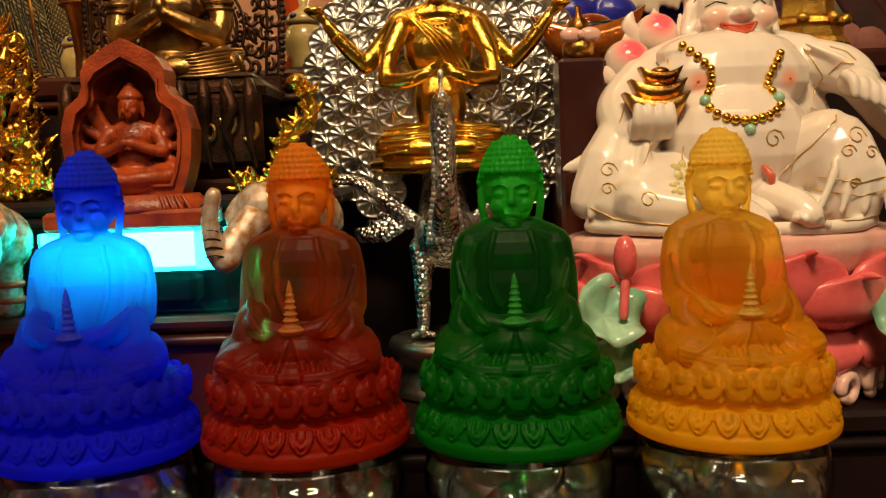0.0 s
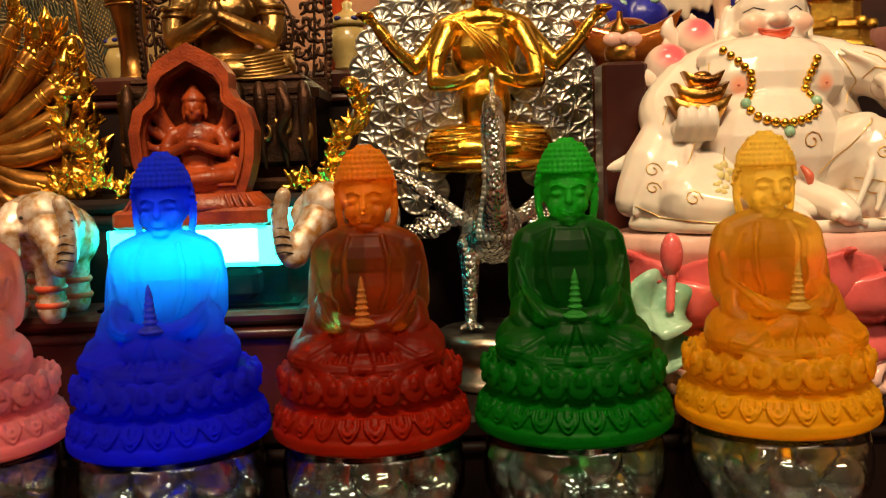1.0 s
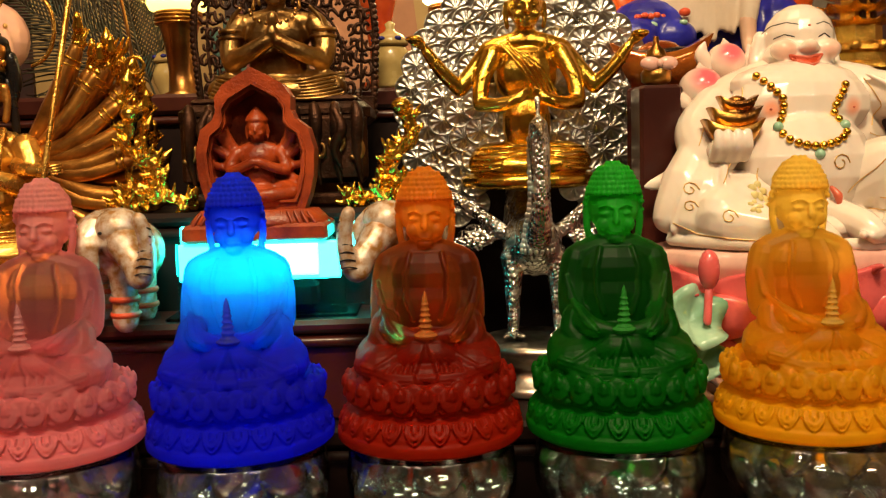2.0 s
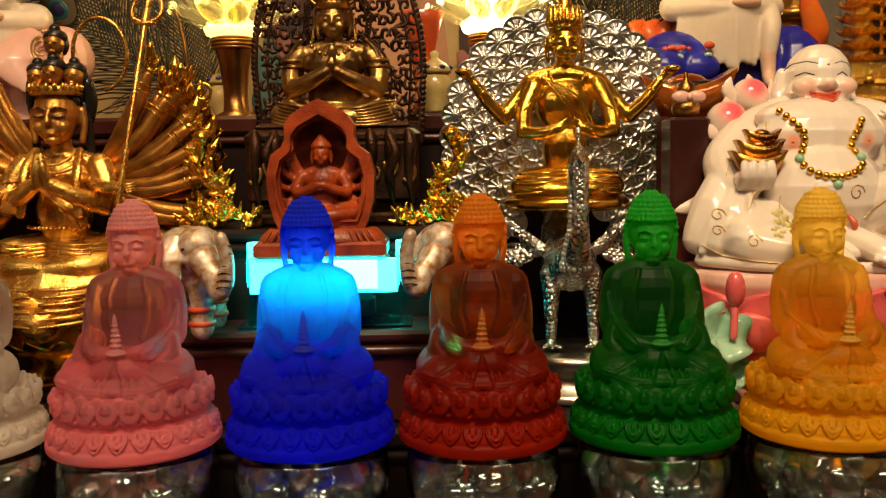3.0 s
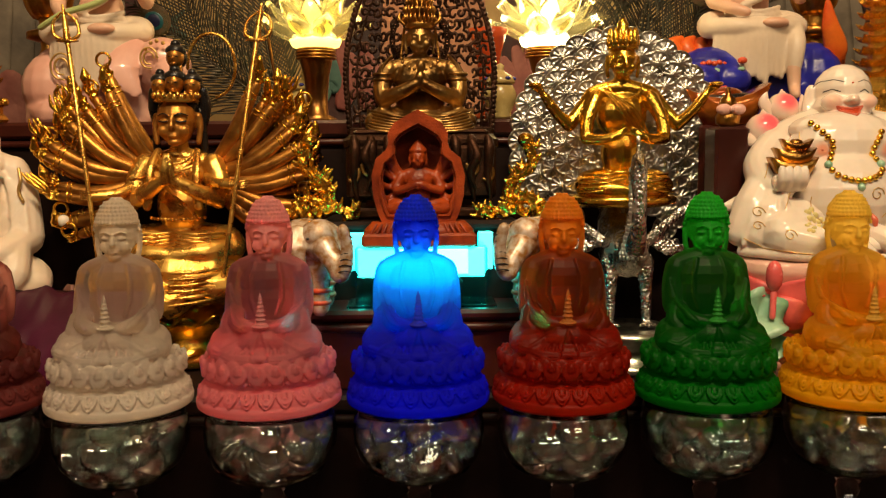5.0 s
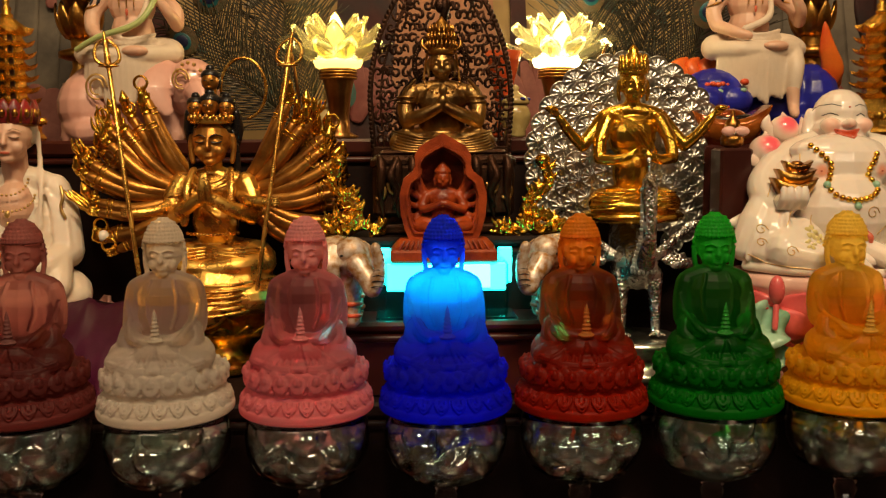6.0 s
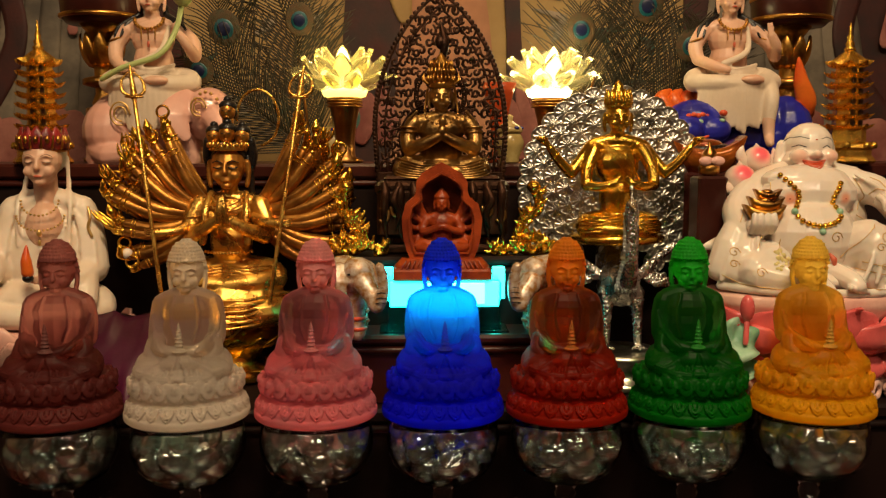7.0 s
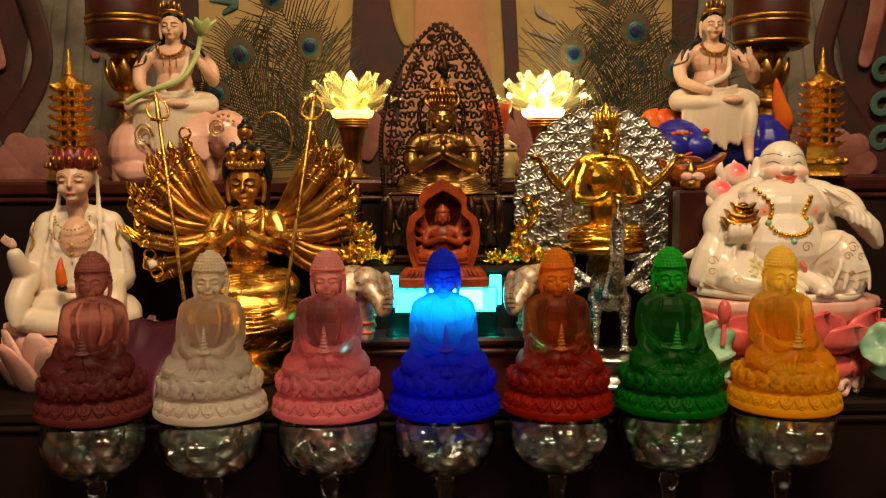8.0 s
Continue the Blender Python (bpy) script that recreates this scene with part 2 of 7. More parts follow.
PLASTER = mat("ochre_mural_ground", (0.42, 0.28, 0.11), 0.7, 0.0, 0.35, 7, 0.2, (0.31, 0.18, 0.06))
MURAL_BLUE = mat("mural_blue_flowers", (0.34, 0.27, 0.20), 0.7, 0.0, 0.3, 30, 0.1)
MURAL_BROWN = mat("mural_maroon", (0.058, 0.010, 0.007), 0.65, 0.0, 0.6, 24, 0.3, (0.018, 0.005, 0.004))
MURAL_GREY = mat("mural_pale_robe", (0.21, 0.17, 0.125), 0.7, 0.0, 0.4, 20, 0.2, (0.075, 0.060, 0.046))
MURAL_PINK = mat("mural_pink", (0.34, 0.13, 0.10), 0.7, 0.0, 0.5, 22, 0.2, (0.19, 0.045, 0.036))
MURAL_TEAL = mat("mural_teal", (0.055, 0.12, 0.10), 0.7, 0.0, 0.4, 16, 0.2)
MURAL_SKIN = mat("mural_flesh", (0.42, 0.19, 0.10), 0.7, 0.0, 0.3, 12, 0.2)
WALL = mat("painted_room_wall", (0.30, 0.22, 0.15), 0.8, 0.0, 0.15, 3, 0.2)
FLOOR = mat("brown_floor_tile", (0.14, 0.09, 0.06), 0.35, 0.0, 0.3, 4, 0.1)


def scaly(m, scale, depth):
    """Adds a raised scale pattern to a material's relief."""
    n, link = m.node_tree.nodes, m.node_tree.links.new
    cell = n.new("ShaderNodeTexVoronoi")
    cell.inputs["Scale"].default_value = scale
    tex = n.new("ShaderNodeTexCoord")
    link(tex.outputs["Object"], cell.inputs["Vector"])
    b = n.new("ShaderNodeBump")
    b.inputs["Strength"].default_value, b.inputs["Distance"].default_value = 0.9, depth
    b.invert = True
    link(cell.outputs["Distance"], b.inputs["Height"])
    link(b.outputs["Normal"], n["Principled BSDF"].inputs["Normal"])
    return m


PAGODA_GOLD = mat("lacquered_brass", (1.0, 0.60, 0.10), 0.24, 0.95, 0.4, 120, 0.5, (0.62, 0.30, 0.04))
FAN_SILVER = mat("fluted_silver", (0.76, 0.73, 0.66), 0.30, 1.0, 0.4, 70, 0.1, (0.36, 0.35, 0.31))
ARM_GOLD = mat("worn_brown_gilding", (0.60, 0.26, 0.045), 0.32, 0.8, 0.5, 60, 0.3, (0.26, 0.10, 0.020))
CROWN_RED = mat("deep_red_enamel", (0.36, 0.022, 0.022), 0.32, 0.0, 0.5, 130, 0.2, (0.05, 0.010, 0.008), coat=0.2)
SCALES = scaly(mat("scaled_silver", (0.88, 0.85, 0.80), 0.26, 1.0, 0.4, 90, 0.0, (0.40, 0.37, 0.33)), 420.0, 0.0012)


# ---- mesh building ----
class Geo:
    """Collects closed forms; each face keeps the number of its material."""

    def __init__(self):
        self.v, self.f, self.k, self.s, self.slot = [], [], [], [], 0

    def rings(self, rows, closed=True, smooth=True):
        """Skin over rows of equally many points; the ends are closed."""
        base, n = len(self.v), len(rows[0])
        for row in rows:
            self.v.extend([tuple(p) for p in row])
        for i in range(len(rows) - 1):
            for j in range(n):
                a, b = base + i * n + j, base + i * n + (j + 1) % n
                self.f.append((a, b, b + n, a + n))
        if closed:
            self.f.append(tuple(base + j for j in reversed(range(n))))
            self.f.append(tuple(base + (len(rows) - 1) * n + j for j in range(n)))
        while len(self.k) < len(self.f):
            self.k.append(self.slot)
            self.s.append(smooth)

    def ell(self, c, r, rot=(0, 0, 0), n=16, m=9):
        if not hasattr(r, "__len__"):
            r = (r, r, r)
        turn = Euler([radians(a) for a in rot]).to_matrix()
        rows = []
        for i in range(m + 1):
            t = math.pi * min(max(i / m, 0.01), 0.99)
            rows.append([Vector(c) + turn @ Vector((r[0] * math.sin(t) * math.cos(2 * math.pi * j / n),
                                                    r[1] * math.sin(t) * math.sin(2 * math.pi * j / n),
                                                    -r[2] * math.cos(t))) for j in range(n)])
        self.rings(rows)

    def tube(self, pts, radii, n=10, steps=6, flat=1.0, ends=True, side=None):
        """A round (or flattened) bar along a smooth line through pts."""
        pts = [Vector(p) for p in pts]
        if not hasattr(radii, "__len__"):
            radii = [radii] * len(pts)
        line, rad = [], []
        for i in range(len(pts) - 1):
            a, b = pts[max(i - 1, 0)], pts[i]
            c, d = pts[i + 1], pts[min(i + 2, len(pts) - 1)]
            for s in range(steps):
                t = s / steps
                line.append(0.5 * (2 * b + (c - a) * t + (2 * a - 5 * b + 4 * c - d) * t * t + (3 * b - a - 3 * c + d) * t ** 3))
                rad.append(radii[i] * (1 - t) + radii[i + 1] * t)
        line.append(pts[-1])
        rad.append(radii[-1])
        along = [(line[min(i + 1, len(line) - 1)] - line[max(i - 1, 0)]).normalized() for i in range(len(line))]
        if ends:
            for grow, cut in ((0.55, 0.8), (0.9, 0.42)):
                line = [pts[0] - along[0] * radii[0] * grow] + line if cut == 0.8 else [pts[0] - along[0] * radii[0] * grow] + line
                rad = [radii[0] * cut] + rad
                along = [along[0]] + along
                line, rad, along = line + [pts[-1] + along[-1] * radii[-1] * grow], rad + [radii[-1] * cut], along + [along[-1]]
        ref = Vector(side) if side else (Vector((0, 1, 0)) if abs(along[0].y) < 0.9 else Vector((1, 0, 0)))
        rows = []
        for p, q, r in zip(line, along, rad):
            u = (ref - q * ref.dot(q))
            u = u.normalized() if u.length > 1e-6 else q.orthogonal().normalized()
            w = q.cross(u)
            ref = u
            rows.append([p + u * (r * flat * math.cos(2 * math.pi * j / n)) + w * (r * math.sin(2 * math.pi * j / n)) for j in range(n)])
        self.rings(rows)

    def lathe(self, prof, n=40, c=(0, 0, 0), sx=1.0, sy=1.0, wave=0.0, waves=8, phase=0.0, smooth=True):
        """A turned form: prof lists (radius, height); wave scallops it."""
        rows = []
        for r, z in prof:
            row = []
            for j in range(n):
                a = 2 * math.pi * j / n + phase
                k = r * (1 + wave * abs(math.sin(a * waves / 2))) if wave else r
                row.append((c[0] + k * sx * math.cos(a), c[1] + k * sy * math.sin(a), c[2] + z))
            rows.append(row)
        self.rings(rows, smooth=smooth)

    def box(self, c, size, bevel=0.001):
        """A box with chamfered edges."""
        h = [s / 2 for s in size]
        b = min(bevel, *[x * 0.9 for x in h])
        rows = []
        for z, k in ((-h[2], b), (-h[2] + b, 0), (h[2] - b, 0), (h[2], b)):
            x, y = h[0] - k, h[1] - k
            rows.append([(c[0] + px, c[1] + py, c[2] + z) for px, py in (
                (x - b, -y), (x, -y + b), (x, y - b), (x - b, y), (-x + b, y), (-x, y - b), (-x, -y + b), (-x + b, -y))])
        self.rings(rows, smooth=False)

    def petal(self, m, length, width, curl=0.5, cup=0.3, thick=0.0012, tip=1.0, steps=9, n=10):
        """A cupped petal that grows from the origin of m along its z and curls towards its -y."""
        rows = []
        for i in range(steps + 1):
            u = i / steps
            w = width * 0.5 * max(0.04, math.sin(math.pi * min(0.985, 0.14 + 0.86 * u ** 0.85)) ** (0.75 * tip))
            y, z = -curl * length * u * u, length * (u - 0.18 * abs(curl) * u * u)
            row = []
            for j in range(n):
                a = 2 * math.pi * j / n
                row.append(m @ Vector((w * math.cos(a), y + cup * w * (1 - math.cos(a) ** 2) + thick * math.sin(a), z)))
            rows.append(row)
        self.rings(rows)

    def ring_wall(self, outer, inner, y0, y1):
        """A frame between two closed outlines in x and z, from depth y0 to y1."""
        rows = [[(x, y, z) for x, z in line] for line, y in ((outer, y0), (outer, y1), (inner, y1), (inner, y0), (outer, y0))]
        self.rings(rows, closed=False, smooth=False)

    def plate(self, line, y0, y1):
        """A flat board with the closed outline line in x and z."""
        self.rings([[(x, y, z) for x, z in line] for y in (y0, y1)], smooth=False)

    def mesh(self, name, materials, m=None):
        me = bpy.data.meshes.new(name)
        v = self.v if m is None else [tuple(m @ Vector(p)) for p in self.v]
        me.from_pydata(v, [], self.f)
        for x in materials:
            me.materials.append(x)
        me.polygons.foreach_set("material_index", self.k)
        me.polygons.foreach_set("use_smooth", self.s)
        me.update()
        return me


def snapped(lines, skin, lift=0.0004):
    """Lines of points laid onto a skin (points and faces), a little proud of it."""
    tree = BVHTree.FromPolygons(*skin)
    out = []
    for line in lines:
        fine = []
        for a, b in zip(line, line[1:]):
            fine.extend([Vector(a).lerp(Vector(b), t / 4) for t in range(4)])
        row = []
        for p in fine + [Vector(line[-1])]:
            hit, normal, _, _ = tree.ray_cast(Vector((p.x, p.y - 0.2, p.z)), Vector((0, 1, 0)))
            if hit is not None:
                row.append(hit - Vector((0, lift, 0)))
        if len(row) > 2:
            out.append(row)
    return out


def melt(build, voxel, rounds=3):
    """The forms that build() adds, melted into one skin; gives its points and faces."""
    g = Geo()
    build(g)
    ob = new("melting", g.mesh("melting", []))
    mod = ob.modifiers.new("melt", "REMESH")
    mod.mode, mod.voxel_size = "VOXEL", voxel
    if rounds:
        soft = ob.modifiers.new("soft", "SMOOTH")
        soft.factor, soft.iterations = 0.5, rounds
    me = bpy.data.meshes.new_from_object(ob.evaluated_get(bpy.context.evaluated_depsgraph_get()))
    got = [tuple(v.co) for v in me.vertices], [tuple(p.vertices) for p in me.polygons]
    old = ob.data
    bpy.data.objects.remove(ob)
    bpy.data.meshes.remove(old)
    bpy.data.meshes.remove(me)
    return got


def thing(name, geo_zones, label, category, m=None, group="", kind="", origin=None):
    """One mesh object out of zones: (material, builder, voxel, rounds); voxel 0 leaves the forms as they are. origin: forms given in the room's space."""
    g = Geo()
    materials = []
    for material, build, voxel, rounds in geo_zones:
        g.slot = len(materials)
        materials.append(material)
        if voxel:
            v, f = melt(build, voxel, rounds)
            base = len(g.v)
            g.v.extend(v)
            g.f.extend([tuple(base + i for i in p) for p in f])
            g.k.extend([g.slot] * len(f))
            g.s.extend([True] * len(f))
        else:
            build(g)
    if origin is not None:
        m = pose(*origin)
        g.v = [(x - origin[0], y - origin[1], z - origin[2]) for x, y, z in g.v]
    ob = new(name, g.mesh(name, materials))
    if m is not None:
        ob.matrix_world = m
    return tagged(ob, label, category, group, kind)


def holder(name, label, category, m=None, group="", kind=""):
    ob = new(name)
    ob.empty_display_size = 0.01
    if m is not None:
        ob.matrix_world = m
    return tagged(ob, label, category, group, kind)


def part(name, build, material, parent, label="", m=None):
    """One mesh under a thing or under a part, in the parent's own space."""
    if isinstance(build, bpy.types.Mesh):
        me = build
    else:
        g = Geo()
        build(g)
        me = g.mesh(name, [material])
    ob = new(name, me)
    ob.parent = parent
    if m is not None:
        ob.matrix_basis = m
    if label:
        ob["label"] = label
    return ob


# ---- the room ----
def slab(name, lo, hi, material, label, category, bevel=0.002):
    c = [(a + b) / 2 for a, b in zip(lo, hi)]
    ob = thing(name, [(material, lambda g: g.box((0, 0, 0), [b - a for a, b in zip(lo, hi)], bevel), 0, 0)], label, category, pose(*c), kind="structure")
    return ob


slab("floor", (-2.2, -2.6, -1.0), (2.0, 1.4, -0.9), FLOOR, "brown tiled floor of the shrine room", "floor")
slab("ceiling", (-2.2, -2.6, 1.6), (2.0, 1.4, 1.7), WALL, "plain cream painted ceiling", "ceiling")
slab("wall_north", (-2.2, 0.90, -0.9), (2.0, 1.0, 1.6), PLASTER, "ochre wall behind the altar with a mural", "wall")
slab("wall_south", (-2.2, -2.6, -0.9), (2.0, -2.5, 1.6), WALL, "plain painted wall behind the viewer", "wall")
slab("wall_west", (-2.3, -2.6, -0.9), (-2.2, 1.4, 1.6), WALL, "plain painted side wall", "wall")
slab("wall_east", (2.0, -2.6, -0.9), (2.1, 1.4, 1.6), WALL, "plain painted side wall", "wall")


# ---- the altar's tiers ----
def tier(name, x0, x1, y0, y1, z0, z1, material, label, lip=0.008, face=None):
    ob = holder(name, label, "altar tier", pose((x0 + x1) / 2, (y0 + y1) / 2, z0))
    w, d, h = x1 - x0, y1 - y0, z1 - z0
    part("case", lambda g: g.box((0, 0, (h - lip) / 2), (w - 0.012, d - 0.006, h - lip), 0.002), face or material, ob)
    part("top_board", lambda g: g.box((0, 0, h - lip / 2), (w, d, lip - 0.0005), 0.0025), material, ob)
    part("moulding", lambda g: g.tube([(-w / 2 + 0.008, -d / 2 + 0.002, h - lip - 0.004), (w / 2 - 0.008, -d / 2 + 0.002, h - lip - 0.004)], 0.003, 8, 1), material, ob)
    return ob


tier("altar_table", -0.95, 0.70, 0.20, 0.412, -0.90, 0.0, WOOD, "dark red lacquered wooden altar table under the goblets", 0.02)
tier("altar_step", -0.95, 0.70, 0.415, 0.57, -0.90, 0.088, BLACK_WOOD, "dark wooden middle step of the altar", 0.012)
tier("altar_back_step", -0.95, 0.70, 0.575, 0.80, -0.90, 0.272, WOOD, "dark red wooden back step of the altar", 0.014, BLACK_WOOD)
tier("wooden_stand", -0.255, -0.050, 0.4245, 0.471, 0.088, 0.143, WOOD, "low red-brown lacquered wooden stand under the light block")
tier("throne_stand", -0.250, -0.050, 0.472, 0.568, 0.088, 0.198, BLACK_WOOD, "dark wooden stand under the bronze throne")


# ---- seated figures ----
def seat_legs(g, s, w=1.0, z=0.0):
    """Crossed legs under a robe; s scales a figure of height 1."""
    for k in (-1, 1):
        g.tube([(k * 0.10 * s, 0.06 * s, z + 0.12 * s), (k * 0.27 * s * w, -0.02 * s, z + 0.12 * s), (k * 0.33 * s * w, -0.10 * s, z + 0.095 * s)],
               [0.12 * s, 0.105 * s, 0.085 * s], 12)
        g.tube([(k * 0.33 * s * w, -0.10 * s, z + 0.085 * s), (k * 0.16 * s, -0.235 * s, z + 0.075 * s), (-k * 0.06 * s, -0.26 * s, z + 0.06 * s)],
               [0.08 * s, 0.07 * s, 0.05 * s], 12)
    g.ell((0, -0.05 * s, z + 0.07 * s), (0.33 * s * w, 0.24 * s, 0.075 * s))
    g.ell((0, 0.02 * s, z + 0.10 * s), (0.24 * s, 0.19 * s, 0.11 * s))


def torso(g, s, w=1.0, z=0.0, y=0.0):
    g.ell((0, y + 0.03 * s, z + 0.26 * s), (0.185 * s * w, 0.14 * s, 0.20 * s))
    g.ell((0, y + 0.03 * s, z + 0.46 * s), (0.20 * s * w, 0.135 * s, 0.16 * s))
    g.tube([(-0.17 * s * w, y + 0.04 * s, z + 0.545 * s), (0, y + 0.035 * s, z + 0.575 * s), (0.17 * s * w, y + 0.04 * s, z + 0.545 * s)],
           [0.07 * s, 0.075 * s, 0.07 * s], 12)
    g.tube([(0, y + 0.03 * s, z + 0.58 * s), (0, y + 0.02 * s, z + 0.68 * s)], 0.062 * s, 12)


def head(g, s, z=0.0, y=0.0, ears=True):
    g.ell((0, y + 0.005 * s, z + 0.79 * s), (0.108 * s, 0.115 * s, 0.115 * s))
    g.ell((0, y - 0.02 * s, z + 0.735 * s), (0.088 * s, 0.09 * s, 0.088 * s))
    g.ell((0, y - 0.075 * s, z + 0.665 * s), (0.036 * s, 0.03 * s, 0.022 * s))
    g.tube([(0, y - 0.105 * s, z + 0.80 * s), (0, y - 0.122 * s, z + 0.745 * s)], [0.010 * s, 0.018 * s], 8)
    g.ell((0, y - 0.10 * s, z + 0.695 * s), (0.030 * s, 0.015 * s, 0.008 * s))
    g.ell((0, y - 0.098 * s, z + 0.708 * s), (0.034 * s, 0.013 * s, 0.006 * s))
    for k in (-1, 1):
        g.tube([(k * 0.078 * s, y - 0.086 * s, z + 0.800 * s), (k * 0.045 * s, y - 0.108 * s, z + 0.812 * s), (k * 0.015 * s, y - 0.112 * s, z + 0.800 * s)], 0.0045 * s, 6)
        g.ell((k * 0.045 * s, y - 0.092 * s, z + 0.775 * s), (0.026 * s, 0.015 * s, 0.010 * s))
        g.ell((k * 0.052 * s, y - 0.075 * s, z + 0.725 * s), (0.034 * s, 0.03 * s, 0.034 * s))
        if ears:
            g.tube([(k * 0.112 * s, y + 0.015 * s, z + 0.805 * s), (k * 0.120 * s, y + 0.012 * s, z + 0.74 * s), (k * 0.110 * s, y + 0.005 * s, z + 0.665 * s)],
                   [0.020 * s, 0.017 * s, 0.016 * s], 8)


def limb(g, pts, radii, s=1.0, at=(0, 0, 0)):
    g.tube([(at[0] + p[0] * s, at[1] + p[1] * s, at[2] + p[2] * s) for p in pts], [r * s for r in radii], 10)


def palm(g, c, d, s, curl=0.3):
    """A small hand: a palm and four fingers along d."""
    c, d = Vector(c), Vector(d).normalized()
    side = d.cross(Vector((0, 1, 0.2))).normalized()
    up = side.cross(d)
    g.ell(c, (0.75 * s, 0.6 * s, 0.75 * s), n=8, m=6)
    for i in range(4):
        b = c + side * (i - 1.5) * 0.38 * s + d * 0.5 * s
        g.tube([b, b + d * 0.8 * s, b + d * 1.4 * s + up * curl * s], [0.24 * s, 0.21 * s, 0.15 * s], 6, 2)
    g.tube([c - side * 0.5 * s, c - side * 0.9 * s + d * 0.6 * s], [0.26 * s, 0.18 * s], 6, 2)


# ---- seven cast glass figures on goblets ----
def crystal_mesh():
    s = 0.0945

    def body(g):
        # round foot, waist and petal rim of the seat
        g.lathe([(0.020, 0.0), (0.0425, 0.0), (0.0438, 0.0012), (0.0441, 0.0040), (0.0438, 0.0056), (0.0426, 0.0066), (0.0424, 0.0082), (0.0404, 0.0126), (0.0386, 0.0150),
                 (0.0362, 0.0164), (0.0360, 0.0178), (0.0376, 0.0205), (0.0386, 0.0245), (0.0384, 0.0285), (0.0355, 0.0300), (0.02, 0.0305)], 72, sy=0.98)
        for k in (-1, 1):
            # rounded thigh and knee under the robe
            g.tube([(k * 0.010, 0.011, 0.0400), (k * 0.0210, 0.001, 0.0395), (k * 0.0242, -0.0080, 0.0378)], [0.0100, 0.0105, 0.0102], 14)
            g.ell((k * 0.0205, -0.0130, 0.0380), (0.0138, 0.0118, 0.0082), (0, k * 8, k * -18))
            g.tube([(k * 0.0255, -0.0150, 0.0325), (k * 0.0155, -0.0245, 0.0325), (k * 0.0035, -0.0275, 0.0318)], [0.0056, 0.0050, 0.0036], 14)
        g.ell((0, -0.006, 0.0330), (0.0325, 0.0255, 0.0055))
        g.ell((0, 0.004, 0.0400), (0.0255, 0.0185, 0.0115))
        # robe that falls between the knees
        g.ell((0, -0.0135, 0.0400), (0.0175, 0.0125, 0.0085), (-14, 0, 0))
        g.ell((0, -0.0200, 0.0345), (0.0150, 0.0090, 0.0050))
        y = 0.0105
        g.ell((0, y, 0.060), (0.0205, 0.0142, 0.024))
        g.ell((0, y, 0.0735), (0.0200, 0.0132, 0.0155))
        g.tube([(-0.0160, y + 0.001, 0.0805), (0, y, 0.0850), (0.0160, y + 0.001, 0.0805)], [0.0072, 0.0076, 0.0072], 14)
        g.tube([(0, y, 0.085), (0, y - 0.001, 0.095)], 0.0068, 12)
        for k in (-1, 1):
            g.tube([(k * 0.0180, y, 0.0795), (k * 0.0200, y - 0.001, 0.068), (k * 0.0204, y - 0.005, 0.0555)], [0.0071, 0.0071, 0.0069], 12)
            g.tube([(k * 0.0200, y - 0.007, 0.0545), (k * 0.0150, -0.0135, 0.0515), (k * 0.0045, -0.0195, 0.0495)], [0.0062, 0.0050, 0.0032], 12)
            # hanging sleeve
            g.tube([(k * 0.0200, -0.003, 0.0535), (k * 0.0218, -0.008, 0.0470), (k * 0.0190, -0.0140, 0.0440)], [0.0066, 0.0058, 0.0036], 12)
        g.ell((0, -0.0190, 0.0490), (0.0072, 0.0042, 0.0026))

    BODY_SKIN = melt(body, 0.0009, 2)

    def face(g):
        head(g, s * 1.12, 0.0193, 0.0120)
        g.ell((0, 0.0148, 0.1045), (0.0126, 0.0122, 0.0130))

    def relief(g):
        # lower petals, each with a raised eye
        for i in range(24):
            a = 2 * math.pi * (i + 0.5) / 24
            turn = Matrix.Rotation(a, 4, "Z")
            for r, w, h in ((0.0414, 0.0040, 0.0076), (0.0414, 0.0022, 0.0052)):
                g.tube([turn @ Vector((w * 0.95, -r + 0.0024, 0.0150)), turn @ Vector((w, -r - 0.0002, 0.0115)), turn @ Vector((0, -r - 0.0016, 0.0148 - h)),
                        turn @ Vector((-w, -r - 0.0002, 0.0115)), turn @ Vector((-w * 0.95, -r + 0.0024, 0.0150))], 0.00062, 6, 4)
            g.ell(turn @ Vector((0, -0.0416, 0.0118)), (0.0011, 0.0010, 0.0016), (0, 0, math.degrees(a)), 8, 5)
        # upper petals: an upright row with pointed tips, and a row of scallops that hangs below
        for i in range(22):
            a = 2 * math.pi * i / 22
            turn = Matrix.Rotation(a, 4, "Z")
            g.ell(turn @ Vector((0, -0.0384, 0.0252)), (0.0055, 0.0020, 0.0058), (-16, 0, math.degrees(a)), 10, 6)
            g.tube([turn @ Vector((0, -0.0384, 0.0270)), turn @ Vector((0, -0.0392, 0.0292)), turn @ Vector((0, -0.0395, 0.0304))], [0.0034, 0.0022, 0.0008], 7, 3)
            g.ell(turn @ Vector((0, -0.0372, 0.0196)), (0.0050, 0.0018, 0.0020), (24, 0, math.degrees(a)), 10, 6)
            half = Matrix.Rotation(a + math.pi / 22, 4, "Z")
            g.ell(half @ Vector((0, -0.0362, 0.0282)), (0.0050, 0.0018, 0.0046), (-10, 0, math.degrees(a + math.pi / 22)), 10, 6)
        # folds of the robe, laid on the body
        lines = []
